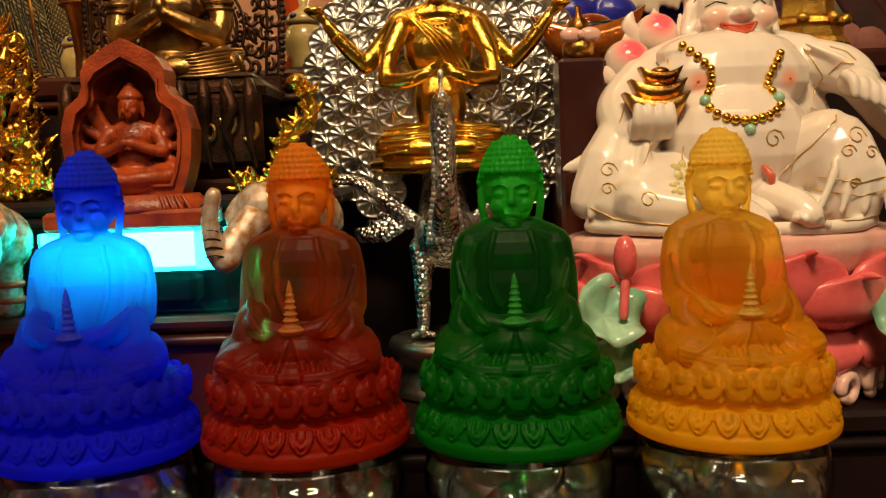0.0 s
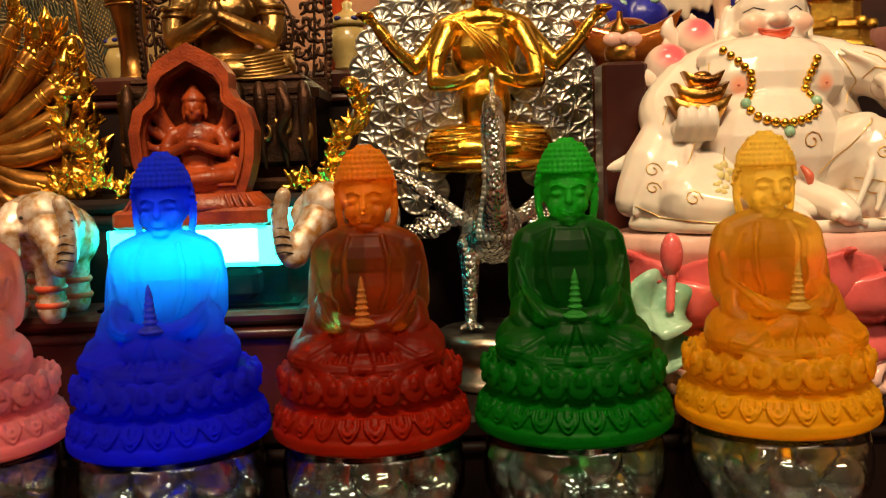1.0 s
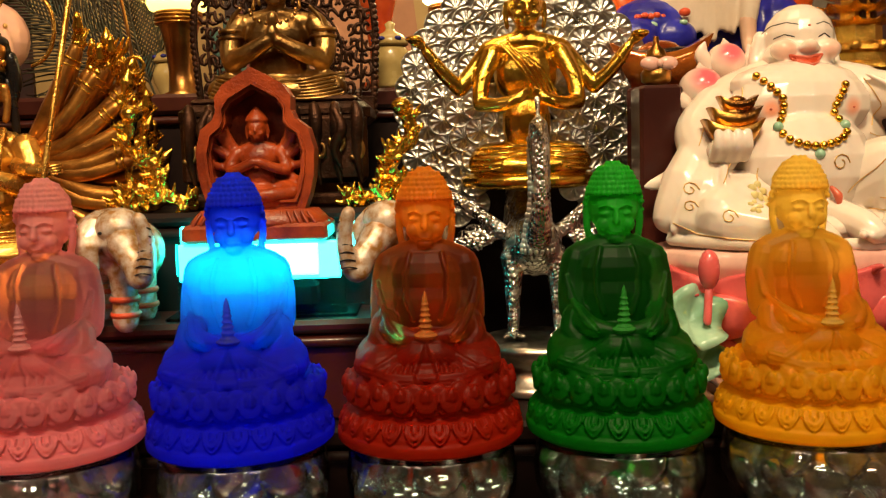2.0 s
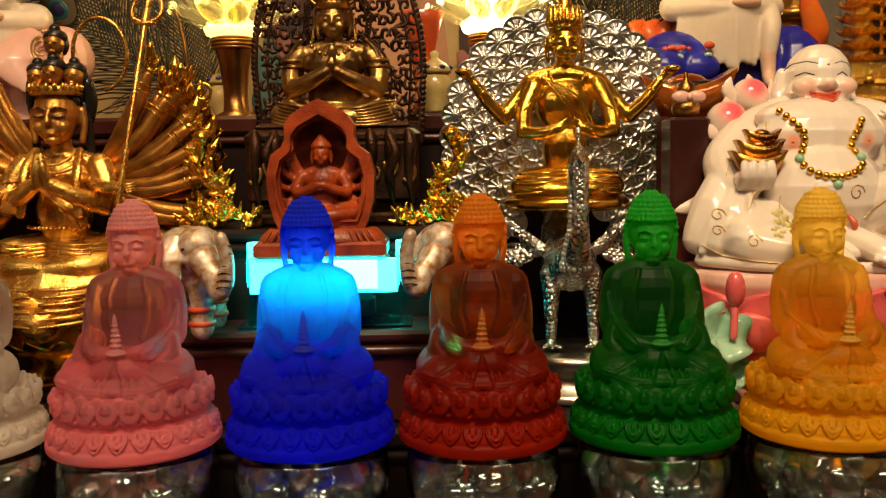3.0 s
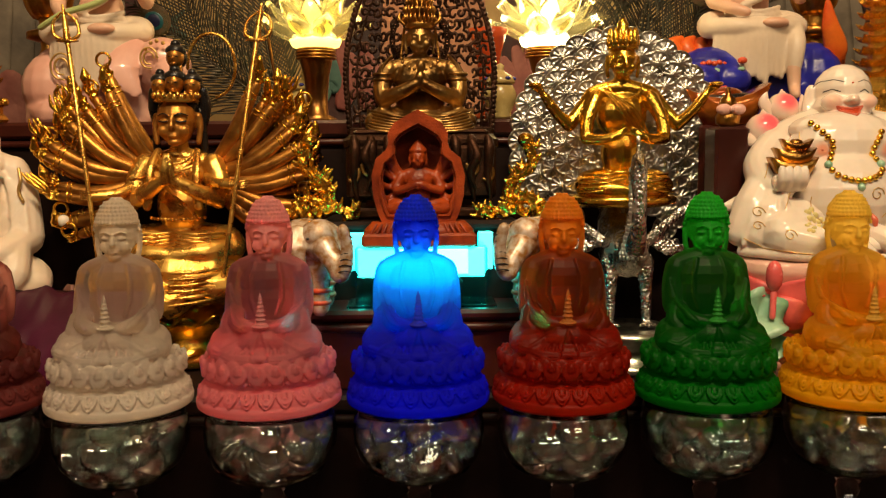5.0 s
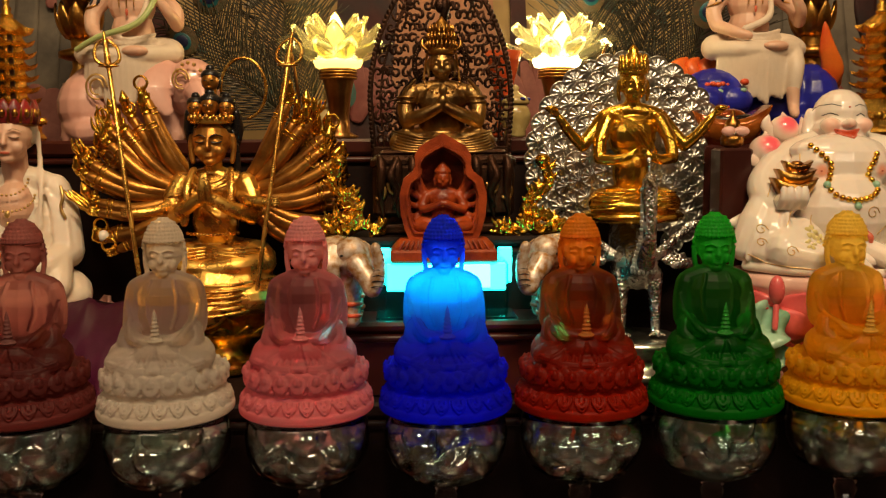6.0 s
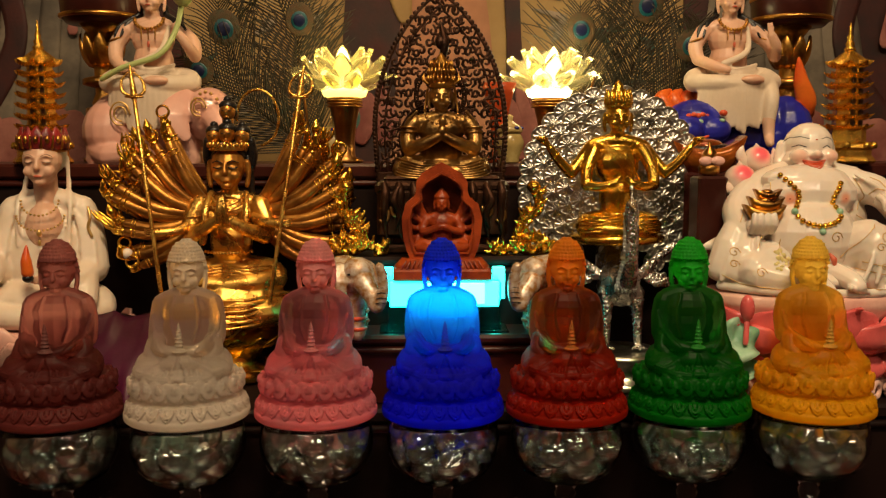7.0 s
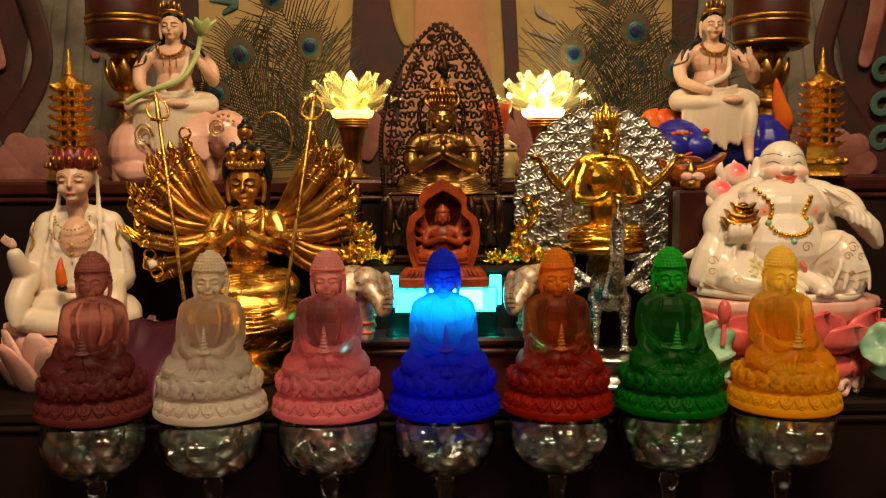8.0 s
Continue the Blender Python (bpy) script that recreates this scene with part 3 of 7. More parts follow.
        for k in (-1, 1):
            lines.append([(k * 0.0075, 0, 0.0850), (k * 0.0098, 0, 0.076), (k * 0.0095, 0, 0.064), (k * 0.0065, 0, 0.0550)])
            for j in range(6):
                t = j / 5
                lines.append([(k * (0.0012 + 0.005 * t), 0, 0.0470), (k * (0.003 + 0.010 * t), 0, 0.0425), (k * (0.005 + 0.021 * t), 0, 0.0365 - 0.001 * t)])
            for j in range(4):
                lines.append([(k * (0.0235 - 0.001 * j), 0, 0.0720 - 0.004 * j), (k * (0.0225 - 0.002 * j), 0, 0.0620 - 0.003 * j), (k * (0.0150 - 0.001 * j), 0, 0.0535 - 0.001 * j)])
            for j in range(3):
                lines.append([(k * 0.0060, 0, 0.0345 - 0.0015 * j), (k * 0.0170, 0, 0.0350 - 0.0018 * j), (k * 0.0290, 0, 0.0385 - 0.0020 * j)])
        for row in snapped(lines, BODY_SKIN, 0.0006):
            g.tube(row, 0.0013, 6, 2)
        # curls of the hair, row by row up to the top knot
        for row in range(9):
            t = row / 8
            z = 0.1062 + 0.0185 * t
            if row < 5:
                rx, ry = 0.0127 * math.sqrt(max(0.05, 1 - (0.30 + 0.62 * t) ** 2)) * 1.12, 0.0119 * math.sqrt(max(0.05, 1 - (0.30 + 0.62 * t) ** 2)) * 1.12
            else:
                rx = ry = 0.0103 * math.sqrt(max(0.03, 1 - ((t - 0.46) / 0.56) ** 2))
            count = max(4, int(rx * 2 * math.pi / 0.0023))
            for i in range(count):
                a = 2 * math.pi * (i + 0.5 * (row % 2)) / count
                if math.sin(a) < -0.25 and z < 0.1100:
                    continue
                lift = 0.0 if math.sin(a) < 0 else -0.004 * (1 - t)
                g.ell((rx * math.cos(a), 0.0127 + ry * math.sin(a), z + lift), 0.0013, n=7, m=5)
        g.ell((0, 0.0145, 0.1135), (0.0120, 0.0115, 0.0085))
        g.ell((0, 0.0130, 0.1185), (0.0092, 0.0094, 0.0066))
        g.ell((0, -0.0002, 0.1035), 0.0008, n=8, m=5)

    def tower(g):
        # little tower held in the lap
        for i in range(6):
            w = 0.0029 - 0.00028 * i
            g.lathe([(w, 0), (w * 1.30, 0.0006), (w * 0.92, 0.0013), (w * 0.85, 0.0025)], 12, (0, -0.0215, 0.0520 + 0.0025 * i))
        g.lathe([(0.0014, 0), (0.0009, 0.002), (0.0002, 0.0042)], 10, (0, -0.0215, 0.0670))
        g.lathe([(0.0046, 0), (0.0058, 0.0014), (0.0048, 0.0022), (0.003, 0.0026)], 18, (0, -0.0205, 0.0497))

    v, f = melt(lambda q: (body(q), face(q), relief(q)), 0.00056, 1)
    g = Geo()
    tv, tf = melt(tower, 0.00032, 0)
    g.v, g.f = v + tv, f + [tuple(len(v) + i for i in q) for q in tf]
    g.k, g.s = [0] * len(f) + [1] * len(tf), [True] * (len(f) + len(tf))
    return g.mesh("glass_figure", [GLASS, GLASS])


ROW_Y, ROW_Z = 0.3790, 0.0955
ROW_X = (-0.4225, -0.3315, -0.2400, -0.1488, -0.0592, 0.0305, 0.1215)
# name, body colour, cloudiness of the body, seat colour (deepened as if thick), head colour (paled as if thin), words
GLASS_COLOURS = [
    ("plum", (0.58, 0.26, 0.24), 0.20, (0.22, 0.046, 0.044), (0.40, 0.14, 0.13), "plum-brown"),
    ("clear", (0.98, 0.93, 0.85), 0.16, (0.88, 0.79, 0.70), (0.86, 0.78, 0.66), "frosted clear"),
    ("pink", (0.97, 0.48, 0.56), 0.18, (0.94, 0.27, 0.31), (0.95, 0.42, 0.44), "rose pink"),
    # blue: body tinted towards cyan to carry the light block's glow
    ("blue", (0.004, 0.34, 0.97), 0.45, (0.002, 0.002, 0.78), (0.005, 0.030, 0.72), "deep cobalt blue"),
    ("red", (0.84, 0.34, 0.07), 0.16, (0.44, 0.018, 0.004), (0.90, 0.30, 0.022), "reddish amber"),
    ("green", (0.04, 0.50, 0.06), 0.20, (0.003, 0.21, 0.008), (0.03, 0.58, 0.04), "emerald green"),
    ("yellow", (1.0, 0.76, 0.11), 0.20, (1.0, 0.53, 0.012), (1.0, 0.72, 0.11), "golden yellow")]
figure = crystal_mesh()
TURNS = [3, 2, -1, 2, -2, -4, 3]
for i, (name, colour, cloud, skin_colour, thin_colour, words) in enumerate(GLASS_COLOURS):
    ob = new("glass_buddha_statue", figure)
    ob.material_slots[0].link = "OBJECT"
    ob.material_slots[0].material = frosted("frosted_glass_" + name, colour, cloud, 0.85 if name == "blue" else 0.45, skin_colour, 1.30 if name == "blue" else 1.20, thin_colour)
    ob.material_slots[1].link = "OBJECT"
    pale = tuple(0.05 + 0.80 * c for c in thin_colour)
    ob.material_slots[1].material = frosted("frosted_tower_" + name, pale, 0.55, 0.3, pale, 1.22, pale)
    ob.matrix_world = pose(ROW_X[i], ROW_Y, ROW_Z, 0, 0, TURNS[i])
    tagged(ob, f"{words} cast glass seated buddha statue on a marble-filled goblet", "statue", "row of glass statues")


def goblet_parts():
    def bowl(g):
        outer = [(0.0045, 0.0430), (0.0100, 0.0445), (0.0200, 0.0480), (0.0300, 0.0535), (0.0370, 0.0610), (0.0403, 0.0700), (0.0408, 0.0790), (0.0395, 0.0870), (0.0375, 0.0940)]
        inner = [(r - 0.0016, z + 0.0010) for r, z in reversed(outer[1:])] + [(0.003, 0.0462)]
        g.lathe(outer + inner, 48)

    def stem(g):
        g.lathe([(0.009, 0.003), (0.0060, 0.006), (0.0048, 0.014), (0.0052, 0.024), (0.0066, 0.031), (0.0082, 0.0345), (0.0060, 0.0375), (0.0086, 0.0405), (0.0062, 0.0428)], 24)

    def foot(g):
        g.lathe([(0.0300, 0.0), (0.0310, 0.0012), (0.0220, 0.0028), (0.010, 0.0036), (0.004, 0.0040)], 40)
    return bowl, stem, foot


bowl_b, stem_b, foot_b = goblet_parts()


def plain_mesh(name, build, material):
    g = Geo()
    build(g)
    return g.mesh(name, [material])


bead_meshes = [plain_mesh("marble", lambda g, k=k: g.ell((0, 0, 0), (0.0118 + 0.0008 * k, 0.0112, 0.0060 + 0.0009 * k), n=18, m=10), MARBLE) for k in range(3)]
goblet = holder("goblet", "clear glass stemmed goblet filled with flat glass marbles", "goblet", pose(ROW_X[0], ROW_Y, 0.0), "row of goblets")
part("bowl", bowl_b, GLASS, goblet)
for z, r in ((0.0486, 0.0222), (0.0513, 0.0270), (0.0543, 0.0316)):
    part("ring", lambda g: g.lathe([(r - 0.001, z - 0.0008), (r + 0.0007, z), (r - 0.001, z + 0.0008)], 48), GLASS, goblet)
part("stem", stem_b, GLASS, goblet)
part("foot", foot_b, GLASS, goblet)
rng = random.Random(5)
for level, (z, r, n) in enumerate(((0.0850, 0.0280, 8), (0.0745, 0.0295, 9), (0.0655, 0.0262, 8), (0.0590, 0.0170, 5), (0.0800, 0.0120, 4), (0.0680, 0.0110, 3))):
    for i in range(n):
        a = 2 * math.pi * (i + 0.5 * (level % 2)) / n + rng.uniform(-0.12, 0.12)
        part("marble", bead_meshes[rng.randrange(3)], MARBLE, goblet, "", pose(r * math.cos(a), r * math.sin(a), z + rng.uniform(-0.0015, 0.0015),
             rng.uniform(30, 120), rng.uniform(-35, 35), math.degrees(a) + rng.uniform(40, 140)))
for ob in goblet.children:
    if ob.name.startswith(("bowl", "ring")):
        ob.visible_shadow = False
for i in range(1, 7):
    copy_thing(goblet, pose(ROW_X[i], ROW_Y, 0.0, 0, 0, 47 * i))


# ---- the carved niche on its light block ----
def niche_outline(k):
    """The pointed trefoil arch, drawn in towards its middle by k."""
    half = [(0.0, 0.2705), (0.0075, 0.2665), (0.0150, 0.2620), (0.0190, 0.2560), (0.0188, 0.2490), (0.0205, 0.2450), (0.0268, 0.2400), (0.0297, 0.2290), (0.0288, 0.2155), (0.0262, 0.2055), (0.0235, 0.1990)]
    pts = [(x, z) for x, z in half] + [(-x, z) for x, z in reversed(half[1:])]
    return [(x * (1 - k), 0.226 + (z - 0.226) * (1 - k)) for x, z in pts]


NICHE_X, NICHE_Y = -0.1475, 0.446
NICHE_M = pose(NICHE_X, NICHE_Y, 0.184) @ Matrix.Scale(1.05, 4) @ pose(0, 0, -0.184)
shrine = holder("niche_shrine", "red-brown carved resin niche with a pointed arch on a fluted foot", "shrine", NICHE_M)
part("arch_frame", lambda g: g.ring_wall(niche_outline(0.0), niche_outline(0.18), -0.006, 0.012), TERRACOTTA, shrine)
part("arch_moulding", lambda g: g.ring_wall(niche_outline(0.150), niche_outline(0.195), -0.0078, -0.0055), TERRACOTTA, shrine)
part("inner_moulding", lambda g: g.ring_wall(niche_outline(0.175), niche_outline(0.24), -0.0040, 0.012), TERRACOTTA, shrine)
part("back_panel", lambda g: g.plate(niche_outline(0.03), 0.0122, 0.0150), TERRACOTTA, shrine)


def niche_foot(g):
    g.box((0, 0, 0.1885), (0.0720, 0.038, 0.0090), 0.0016)
    g.lathe([(0.0345, 0.1915), (0.0350, 0.1935), (0.0330, 0.1960), (0.0295, 0.1995)], 60, sy=0.55, wave=0.02, waves=40)


part("foot", niche_foot, TERRACOTTA, shrine)
for i in range(17):
    part("flute", lambda g, i=i: g.tube([(-0.030 + 0.00375 * i, -0.0168, 0.1932), (-0.0265 + 0.0033 * i, -0.0150, 0.1985)], [0.0010, 0.0008], 6, 2), TERRACOTTA, shrine)


def niche_figure(g):
    s, z, y = 0.0475, 0.2035, 0.0
    seat_legs(g, s, 1.1, z)
    torso(g, s, 0.95, z)
    head(g, s, z)
    g.lathe([(0.0055, 0), (0.0062, 0.001), (0.0050, 0.003), (0.0030, 0.0055), (0.0012, 0.008)], 14, (0, 0.0005, z + 0.040))
    for k in (-1, 1):
        limb(g, [(k * 0.23, 0.02, 0.52), (k * 0.30, -0.05, 0.33), (k * 0.03, -0.19, 0.42)], [0.07, 0.06, 0.05], s, (0, 0, z))
        for j in range(5):
            a = radians(-35 + 26 * j)
            e = Vector((k * (0.30 + 0.05 * math.cos(a)), 0.02, 0.42 + 0.28 * math.sin(a)))
            t = Vector((k * (0.30 + 0.20 * math.cos(a)), -0.06, 0.42 + 0.46 * math.sin(a) + 0.06))
            limb(g, [(k * 0.2, 0.05, 0.48), e, t], [0.055, 0.05, 0.04], s, (0, 0, z))
            g.ell((t.x * s, t.y * s, z + t.z * s + 0.001), 0.0023, n=8, m=6)
    g.ell((0, -0.002, z - 0.001), (0.0165, 0.010, 0.004))


thing("niche_statue", [(TERRACOTTA, niche_figure, 0.0008, 1)], "small red-brown carved seated statue with many arms in a niche", "statue", NICHE_M @ pose(0, 0.003, 0))

block = holder("light_block", "glowing cyan acrylic light block on the low wooden stand", "lamp", pose(-0.146, 0.4545, 0.1435))
part("clear_body", lambda g: g.box((0, -0.0065, 0.0205), (0.088, 0.034, 0.0395), 0.0008), GREEN_EDGE, block)
part("front_diffuser", lambda g: g.box((0, -0.0245, 0.0305), (0.084, 0.003, 0.0195), 0.0006), CYAN_GLOW, block)
part("bright_panel", lambda g: g.box((0.008, -0.0268, 0.0312), (0.046, 0.0012, 0.0165), 0.0005), WHITE_GLOW, block)
for k in (-1, 1):
    part("back_diffuser", lambda g: g.box((k * 0.0450, 0.012, 0.034), (0.010, 0.006, 0.026), 0.0006), CYAN_GLOW, block)
part("base_plate", lambda g: g.box((0, -0.0065, 0.0012), (0.100, 0.044, 0.0016), 0.0005), GREEN_EDGE, block)
part("plinth", lambda g: g.box((0, -0.004, 0.0105), (0.056, 0.022, 0.0155), 0.003), BLACK_WOOD, block)


# ---- two porcelain elephants beside the block ----
def elephant(k, x):
    """k = 1 turns the head towards +x."""
    def body(g):
        g.ell((x - k * 0.010, 0.432, 0.1830), (0.0200, 0.0260, 0.0190))
        g.ell((x - k * 0.006, 0.448, 0.1800), (0.0190, 0.0170, 0.0180))
        g.ell((x + k * 0.003, 0.411, 0.1905), (0.0125, 0.0120, 0.0130))
        for px, py in ((-0.019, 0.418), (0.001, 0.415), (-0.019, 0.448), (0.001, 0.446)):
            g.tube([(x + k * px, py, 0.174), (x + k * px, py, 0.160), (x + k * px, py - 0.001, 0.1480)], [0.0078, 0.0066, 0.0070], 12)
        g.tube([(x + k * 0.006, 0.403, 0.188), (x + k * 0.0135, 0.396, 0.178), (x + k * 0.0165, 0.392, 0.1715), (x + k * 0.0205, 0.390, 0.178), (x + k * 0.0215, 0.389, 0.190), (x + k * 0.0190, 0.388, 0.2005)],
               [0.0085, 0.0068, 0.0056, 0.0046, 0.0040, 0.0036], 12)
        g.tube([(x - k * 0.010, 0.405, 0.197), (x - k * 0.0125, 0.400, 0.187), (x - k * 0.009, 0.400, 0.178)], [0.0055, 0.0085, 0.0045], 10, flat=0.35)
        g.tube([(x + k * 0.010, 0.412, 0.199), (x + k * 0.0140, 0.410, 0.190), (x + k * 0.0120, 0.408, 0.182)], [0.004, 0.0065, 0.0035], 10, flat=0.4)

    def saddle(g):
        g.ell((x - k * 0.010, 0.433, 0.1860), (0.0212, 0.0262, 0.0180))
        g.ell((x + k * 0.002, 0.4105, 0.1945), (0.0126, 0.0122, 0.0108))

    def trim(g):
        for px, py in ((-0.019, 0.418), (0.001, 0.415), (-0.019, 0.448), (0.001, 0.446)):
            for z in (0.151, 0.159):
                g.lathe([(0.0072, -0.0014), (0.0079, 0), (0.0072, 0.0014)], 16, (x + k * px, py - 0.0005, z))
        for j in range(7):
            g.ell((x - k * 0.010 + 0.0035 * (j - 3), 0.4150 + 0.0004 * (j - 3) ** 2, 0.191 + 0.002 * (j % 2)), 0.0016, n=8, m=5)

    def lines(g):
        for j in range(7):
            z = 0.174 + 0.0036 * j
            g.tube([(x + k * (0.0160 + 0.0006 * j), 0.3868 + 0.0002 * j, z), (x + k * (0.0195 + 0.0005 * j), 0.3846 + 0.0003 * j, z + 0.001), (x + k * (0.0235 + 0.0002 * j), 0.3866, z)], 0.0004, 5, 3)
        for px in (-0.004, 0.0065):
            g.ell((x + k * px, 0.3995 + abs(px) * 0.1, 0.1935), (0.0013, 0.0008, 0.0009), n=8, m=5)

    thing("elephant_statue", [(MOTTLED, body, 0.0011, 3), (MOTTLED, saddle, 0, 0), (RED_PAINT, trim, 0, 0), (HAIR, lines, 0, 0)],
          "small white porcelain elephant statue with a gilt saddle and raised trunk", "statue", origin=(x, 0.43, 0.143), group="pair of elephants")


elephant(1, -0.2130)
elephant(-1, -0.0760)


# ---- bronze figure with openwork halo ----
CX, CY = -0.1455, 0.520


def centre_zones():
    s, z = 0.0900, 0.2625

    def body(g):
        seat_legs(g, s, 1.16, z)
        torso(g, s, 1.12, z)
        head(g, s, z)
        for k in (-1, 1):
            limb(g, [(k * 0.255, 0.03, 0.53), (k * 0.315, 0.0, 0.40), (k * 0.30, -0.05, 0.285)], [0.085, 0.078, 0.075], s, (0, 0, z))
            limb(g, [(k * 0.30, -0.05, 0.285), (k * 0.17, -0.16, 0.33), (k * 0.03, -0.20, 0.40)], [0.07, 0.06, 0.05], s, (0, 0, z))
        g.ell((0, -0.0185, z + 0.040), (0.0042, 0.0040, 0.0055))
        g.ell((0.0005, -0.0190, z + 0.0485), (0.0036, 0.0036, 0.0048))
        g.ell((0, 0.006, z + 0.088), (0.0075, 0.008, 0.010))

    def folds(g):
        for k in (-1, 1):
            for j in range(7):
                t = j / 6
                g.tube([(k * 0.004, -0.020 - 0.003 * t, z + 0.012 - 0.010 * t), (k * (0.018 + 0.006 * t), -0.0265, z + 0.0125 - 0.011 * t), (k * (0.032 + 0.006 * t), -0.0150 - 0.004 * t, z + 0.0160 - 0.012 * t), (k * 0.039, 0.000, z + 0.018 - 0.010 * t)],
                       0.0011, 6, 5)
            g.tube([(k * 0.021, -0.004, z + 0.057), (k * 0.027, -0.003, z + 0.050), (k * 0.030, -0.004, z + 0.038)], 0.0014, 6, 5)
            for j in range(2):
                g.lathe([(0.0078, -0.0012), (0.0086, 0), (0.0078, 0.0012)], 16, (k * 0.0275, 0.001, z + 0.040 + 0.004 * j))
        for j in range(11):
            a = math.pi * (j / 10)
            g.ell((0.0135 * math.cos(a), -0.0125 - 0.002 * math.sin(a), z + 0.0545 - 0.008 * math.sin(a)), 0.0014, n=8, m=5)

    def crown(g):
        g.lathe([(0.0100, 0), (0.0112, 0.0012), (0.0106, 0.0030), (0.0112, 0.0044), (0.0100, 0.0054)], 28, (0, 0.001, z + 0.0765))
        g.lathe([(0.0082, 0), (0.0090, 0.006), (0.0086, 0.012), (0.0066, 0.018), (0.0030, 0.022), (0.0008, 0.025)], 20, (0, 0.002, z + 0.0815))
        # leaves, beads and small flames in three tiers
        for tier_z, r, count, tall in ((0.0815, 0.0104, 13, 0.0062), (0.0880, 0.0098, 12, 0.0056), (0.0942, 0.0080, 9, 0.0056)):
            for i in range(count):
                a = radians(-190 + 200 * i / (count - 1))
                c = Vector((r * math.cos(a), 0.0015 + r * math.sin(a), z + tier_z))
                out = Vector((math.cos(a), math.sin(a), 0)) * 0.0016
                g.tube([c, c + out + Vector((0, 0, tall * 0.5)), c + out * 0.4 + Vector((0, 0, tall))], [0.0016, 0.0014, 0.0004], 6, 3)
                g.ell(c + out * 0.6, 0.0009, n=6, m=4)
        for k in (-1, 1):
            g.tube([(k * 0.0108, -0.002, z + 0.0800), (k * 0.0150, -0.001, z + 0.0840), (k * 0.0145, 0.000, z + 0.0890)], [0.0012, 0.0016, 0.0005], 6, 4)
            g.tube([(k * 0.0112, 0.000, z + 0.0775), (k * 0.0128, 0.002, z + 0.0680), (k * 0.0140, 0.001, z + 0.0580)], [0.0012, 0.0010, 0.0012], 6, 4)

    def arch(t):
        """Half width of the halo at height t from 0 (foot) to 1 (tip)."""
        return 0.0560 * (1 - max(0.0, (t - 0.30) / 0.70) ** 2.1) ** 0.80 * (0.94 + 0.06 * min(1, t / 0.3)) + 0.0006

    def halo(g):
        rr = random.Random(11)
        z0, h = 0.252, 0.1705
        for side in (-1, 1):
            line = [(side * arch(i / 24), 0.0285, z0 + h * i / 24) for i in range(25)]
            g.tube(line, 0.0014, 6, 2)
            line = [(side * max(0.0, arch(i / 24) - 0.0075), 0.0280, z0 + (h - 0.008) * i / 24) for i in range(25)]
            g.tube(line, 0.0010, 6, 2)
            for i in range(46):
                t = (i + 0.5) / 46
                g.ell((side * (arch(t) + 0.0012), 0.0285, z0 + h * t), (0.0026, 0.0012, 0.0024), n=7, m=5)
        # scrolls that fill the panel
        for row in range(19):
            t = (row + 0.5) / 19
            w = arch(t) - 0.002
            n = max(1, int(w / 0.0048))
            for i in range(-n, n + 1):
                x = i * w / (n + 0.6) + (0.0018 if row % 2 else 0) + rr.uniform(-0.0008, 0.0008)
                zz = z0 + h * t + rr.uniform(-0.001, 0.001)
                if abs(x) < 0.024 and zz < z + 0.092 and zz < z + 0.03:
                    continue
                if rr.random() < 0.06:
                    continue
                r, a0, d = rr.uniform(0.0026, 0.0040), rr.uniform(0, 6.28), rr.choice((-1, 1))
                pts = []
                for q in range(6):
                    a = a0 + d * q * 1.05
                    f = r * (1 - 0.11 * q) * (1.2 if q == 0 else 1)
                    pts.append((x + f * math.cos(a), 0.0285 + rr.uniform(-0.0006, 0.0006), zz + f * math.sin(a) * 1.25))
                g.tube(pts, [0.0010, 0.0015, 0.0016, 0.0014, 0.0012, 0.0010], 6, 2)
        # beaded ring of light round head and body
        for cz, rx, rz in ((z + 0.072, 0.0225, 0.0260), (z + 0.034, 0.0360, 0.0330)):
            for q in (1.0, 0.88):
                g.tube([(rx * q * math.cos(a), 0.0255, cz + rz * q * math.sin(a)) for a in [radians(-40 + 260 * i / 26) for i in range(27)]], 0.0010, 6, 2)
            for i in range(52):
                a = radians(-40 + 260 * i / 51)
                g.ell((rx * 0.94 * math.cos(a), 0.0245, cz + rz * 0.94 * math.sin(a)), 0.0009, n=6, m=4)
        g.tube([(0, 0.0285, z + 0.100), (0.004, 0.0265, z + 0.116), (0, 0.0275, z + 0.136)], [0.003, 0.004, 0.001], 8, 4)
        g.ell((0, 0.026, z + 0.118), (0.0045, 0.003, 0.006), n=10, m=6)
        g.box((0, 0.0285, 0.262), (0.112, 0.004, 0.012), 0.001)
    return [(BRONZE, body, 0.00095, 2), (BRONZE, folds, 0, 0), (OLD_GOLD, crown, 0, 0), (DARK_BRONZE, halo, 0, 0)]


thing("bronze_buddha_statue", centre_zones(), "dark bronze crowned seated statue before a pierced scrollwork halo", "statue", pose(CX, CY, -0.003))

throne = holder("bronze_throne", "blackened bronze throne with scrolls under the seated statue", "pedestal", pose(CX, CY + 0.002, 0.198))
part("plinth", lambda g: g.box((0, 0, 0.004), (0.110, 0.066, 0.008), 0.002), DARK_BRONZE, throne)
part("waist", lambda g: g.lathe([(0.046, 0.008), (0.043, 0.014), (0.041, 0.026), (0.044, 0.040), (0.050, 0.048)], 8, sy=0.62, phase=math.pi / 8, smooth=False), DARK_BRONZE, throne)
part("seat", lambda g: (g.box((0, 0, 0.0545), (0.112, 0.062, 0.013), 0.004), g.box((0, 0, 0.0625), (0.098, 0.056, 0.004), 0.002)), DARK_BRONZE, throne)
rng = random.Random(3)
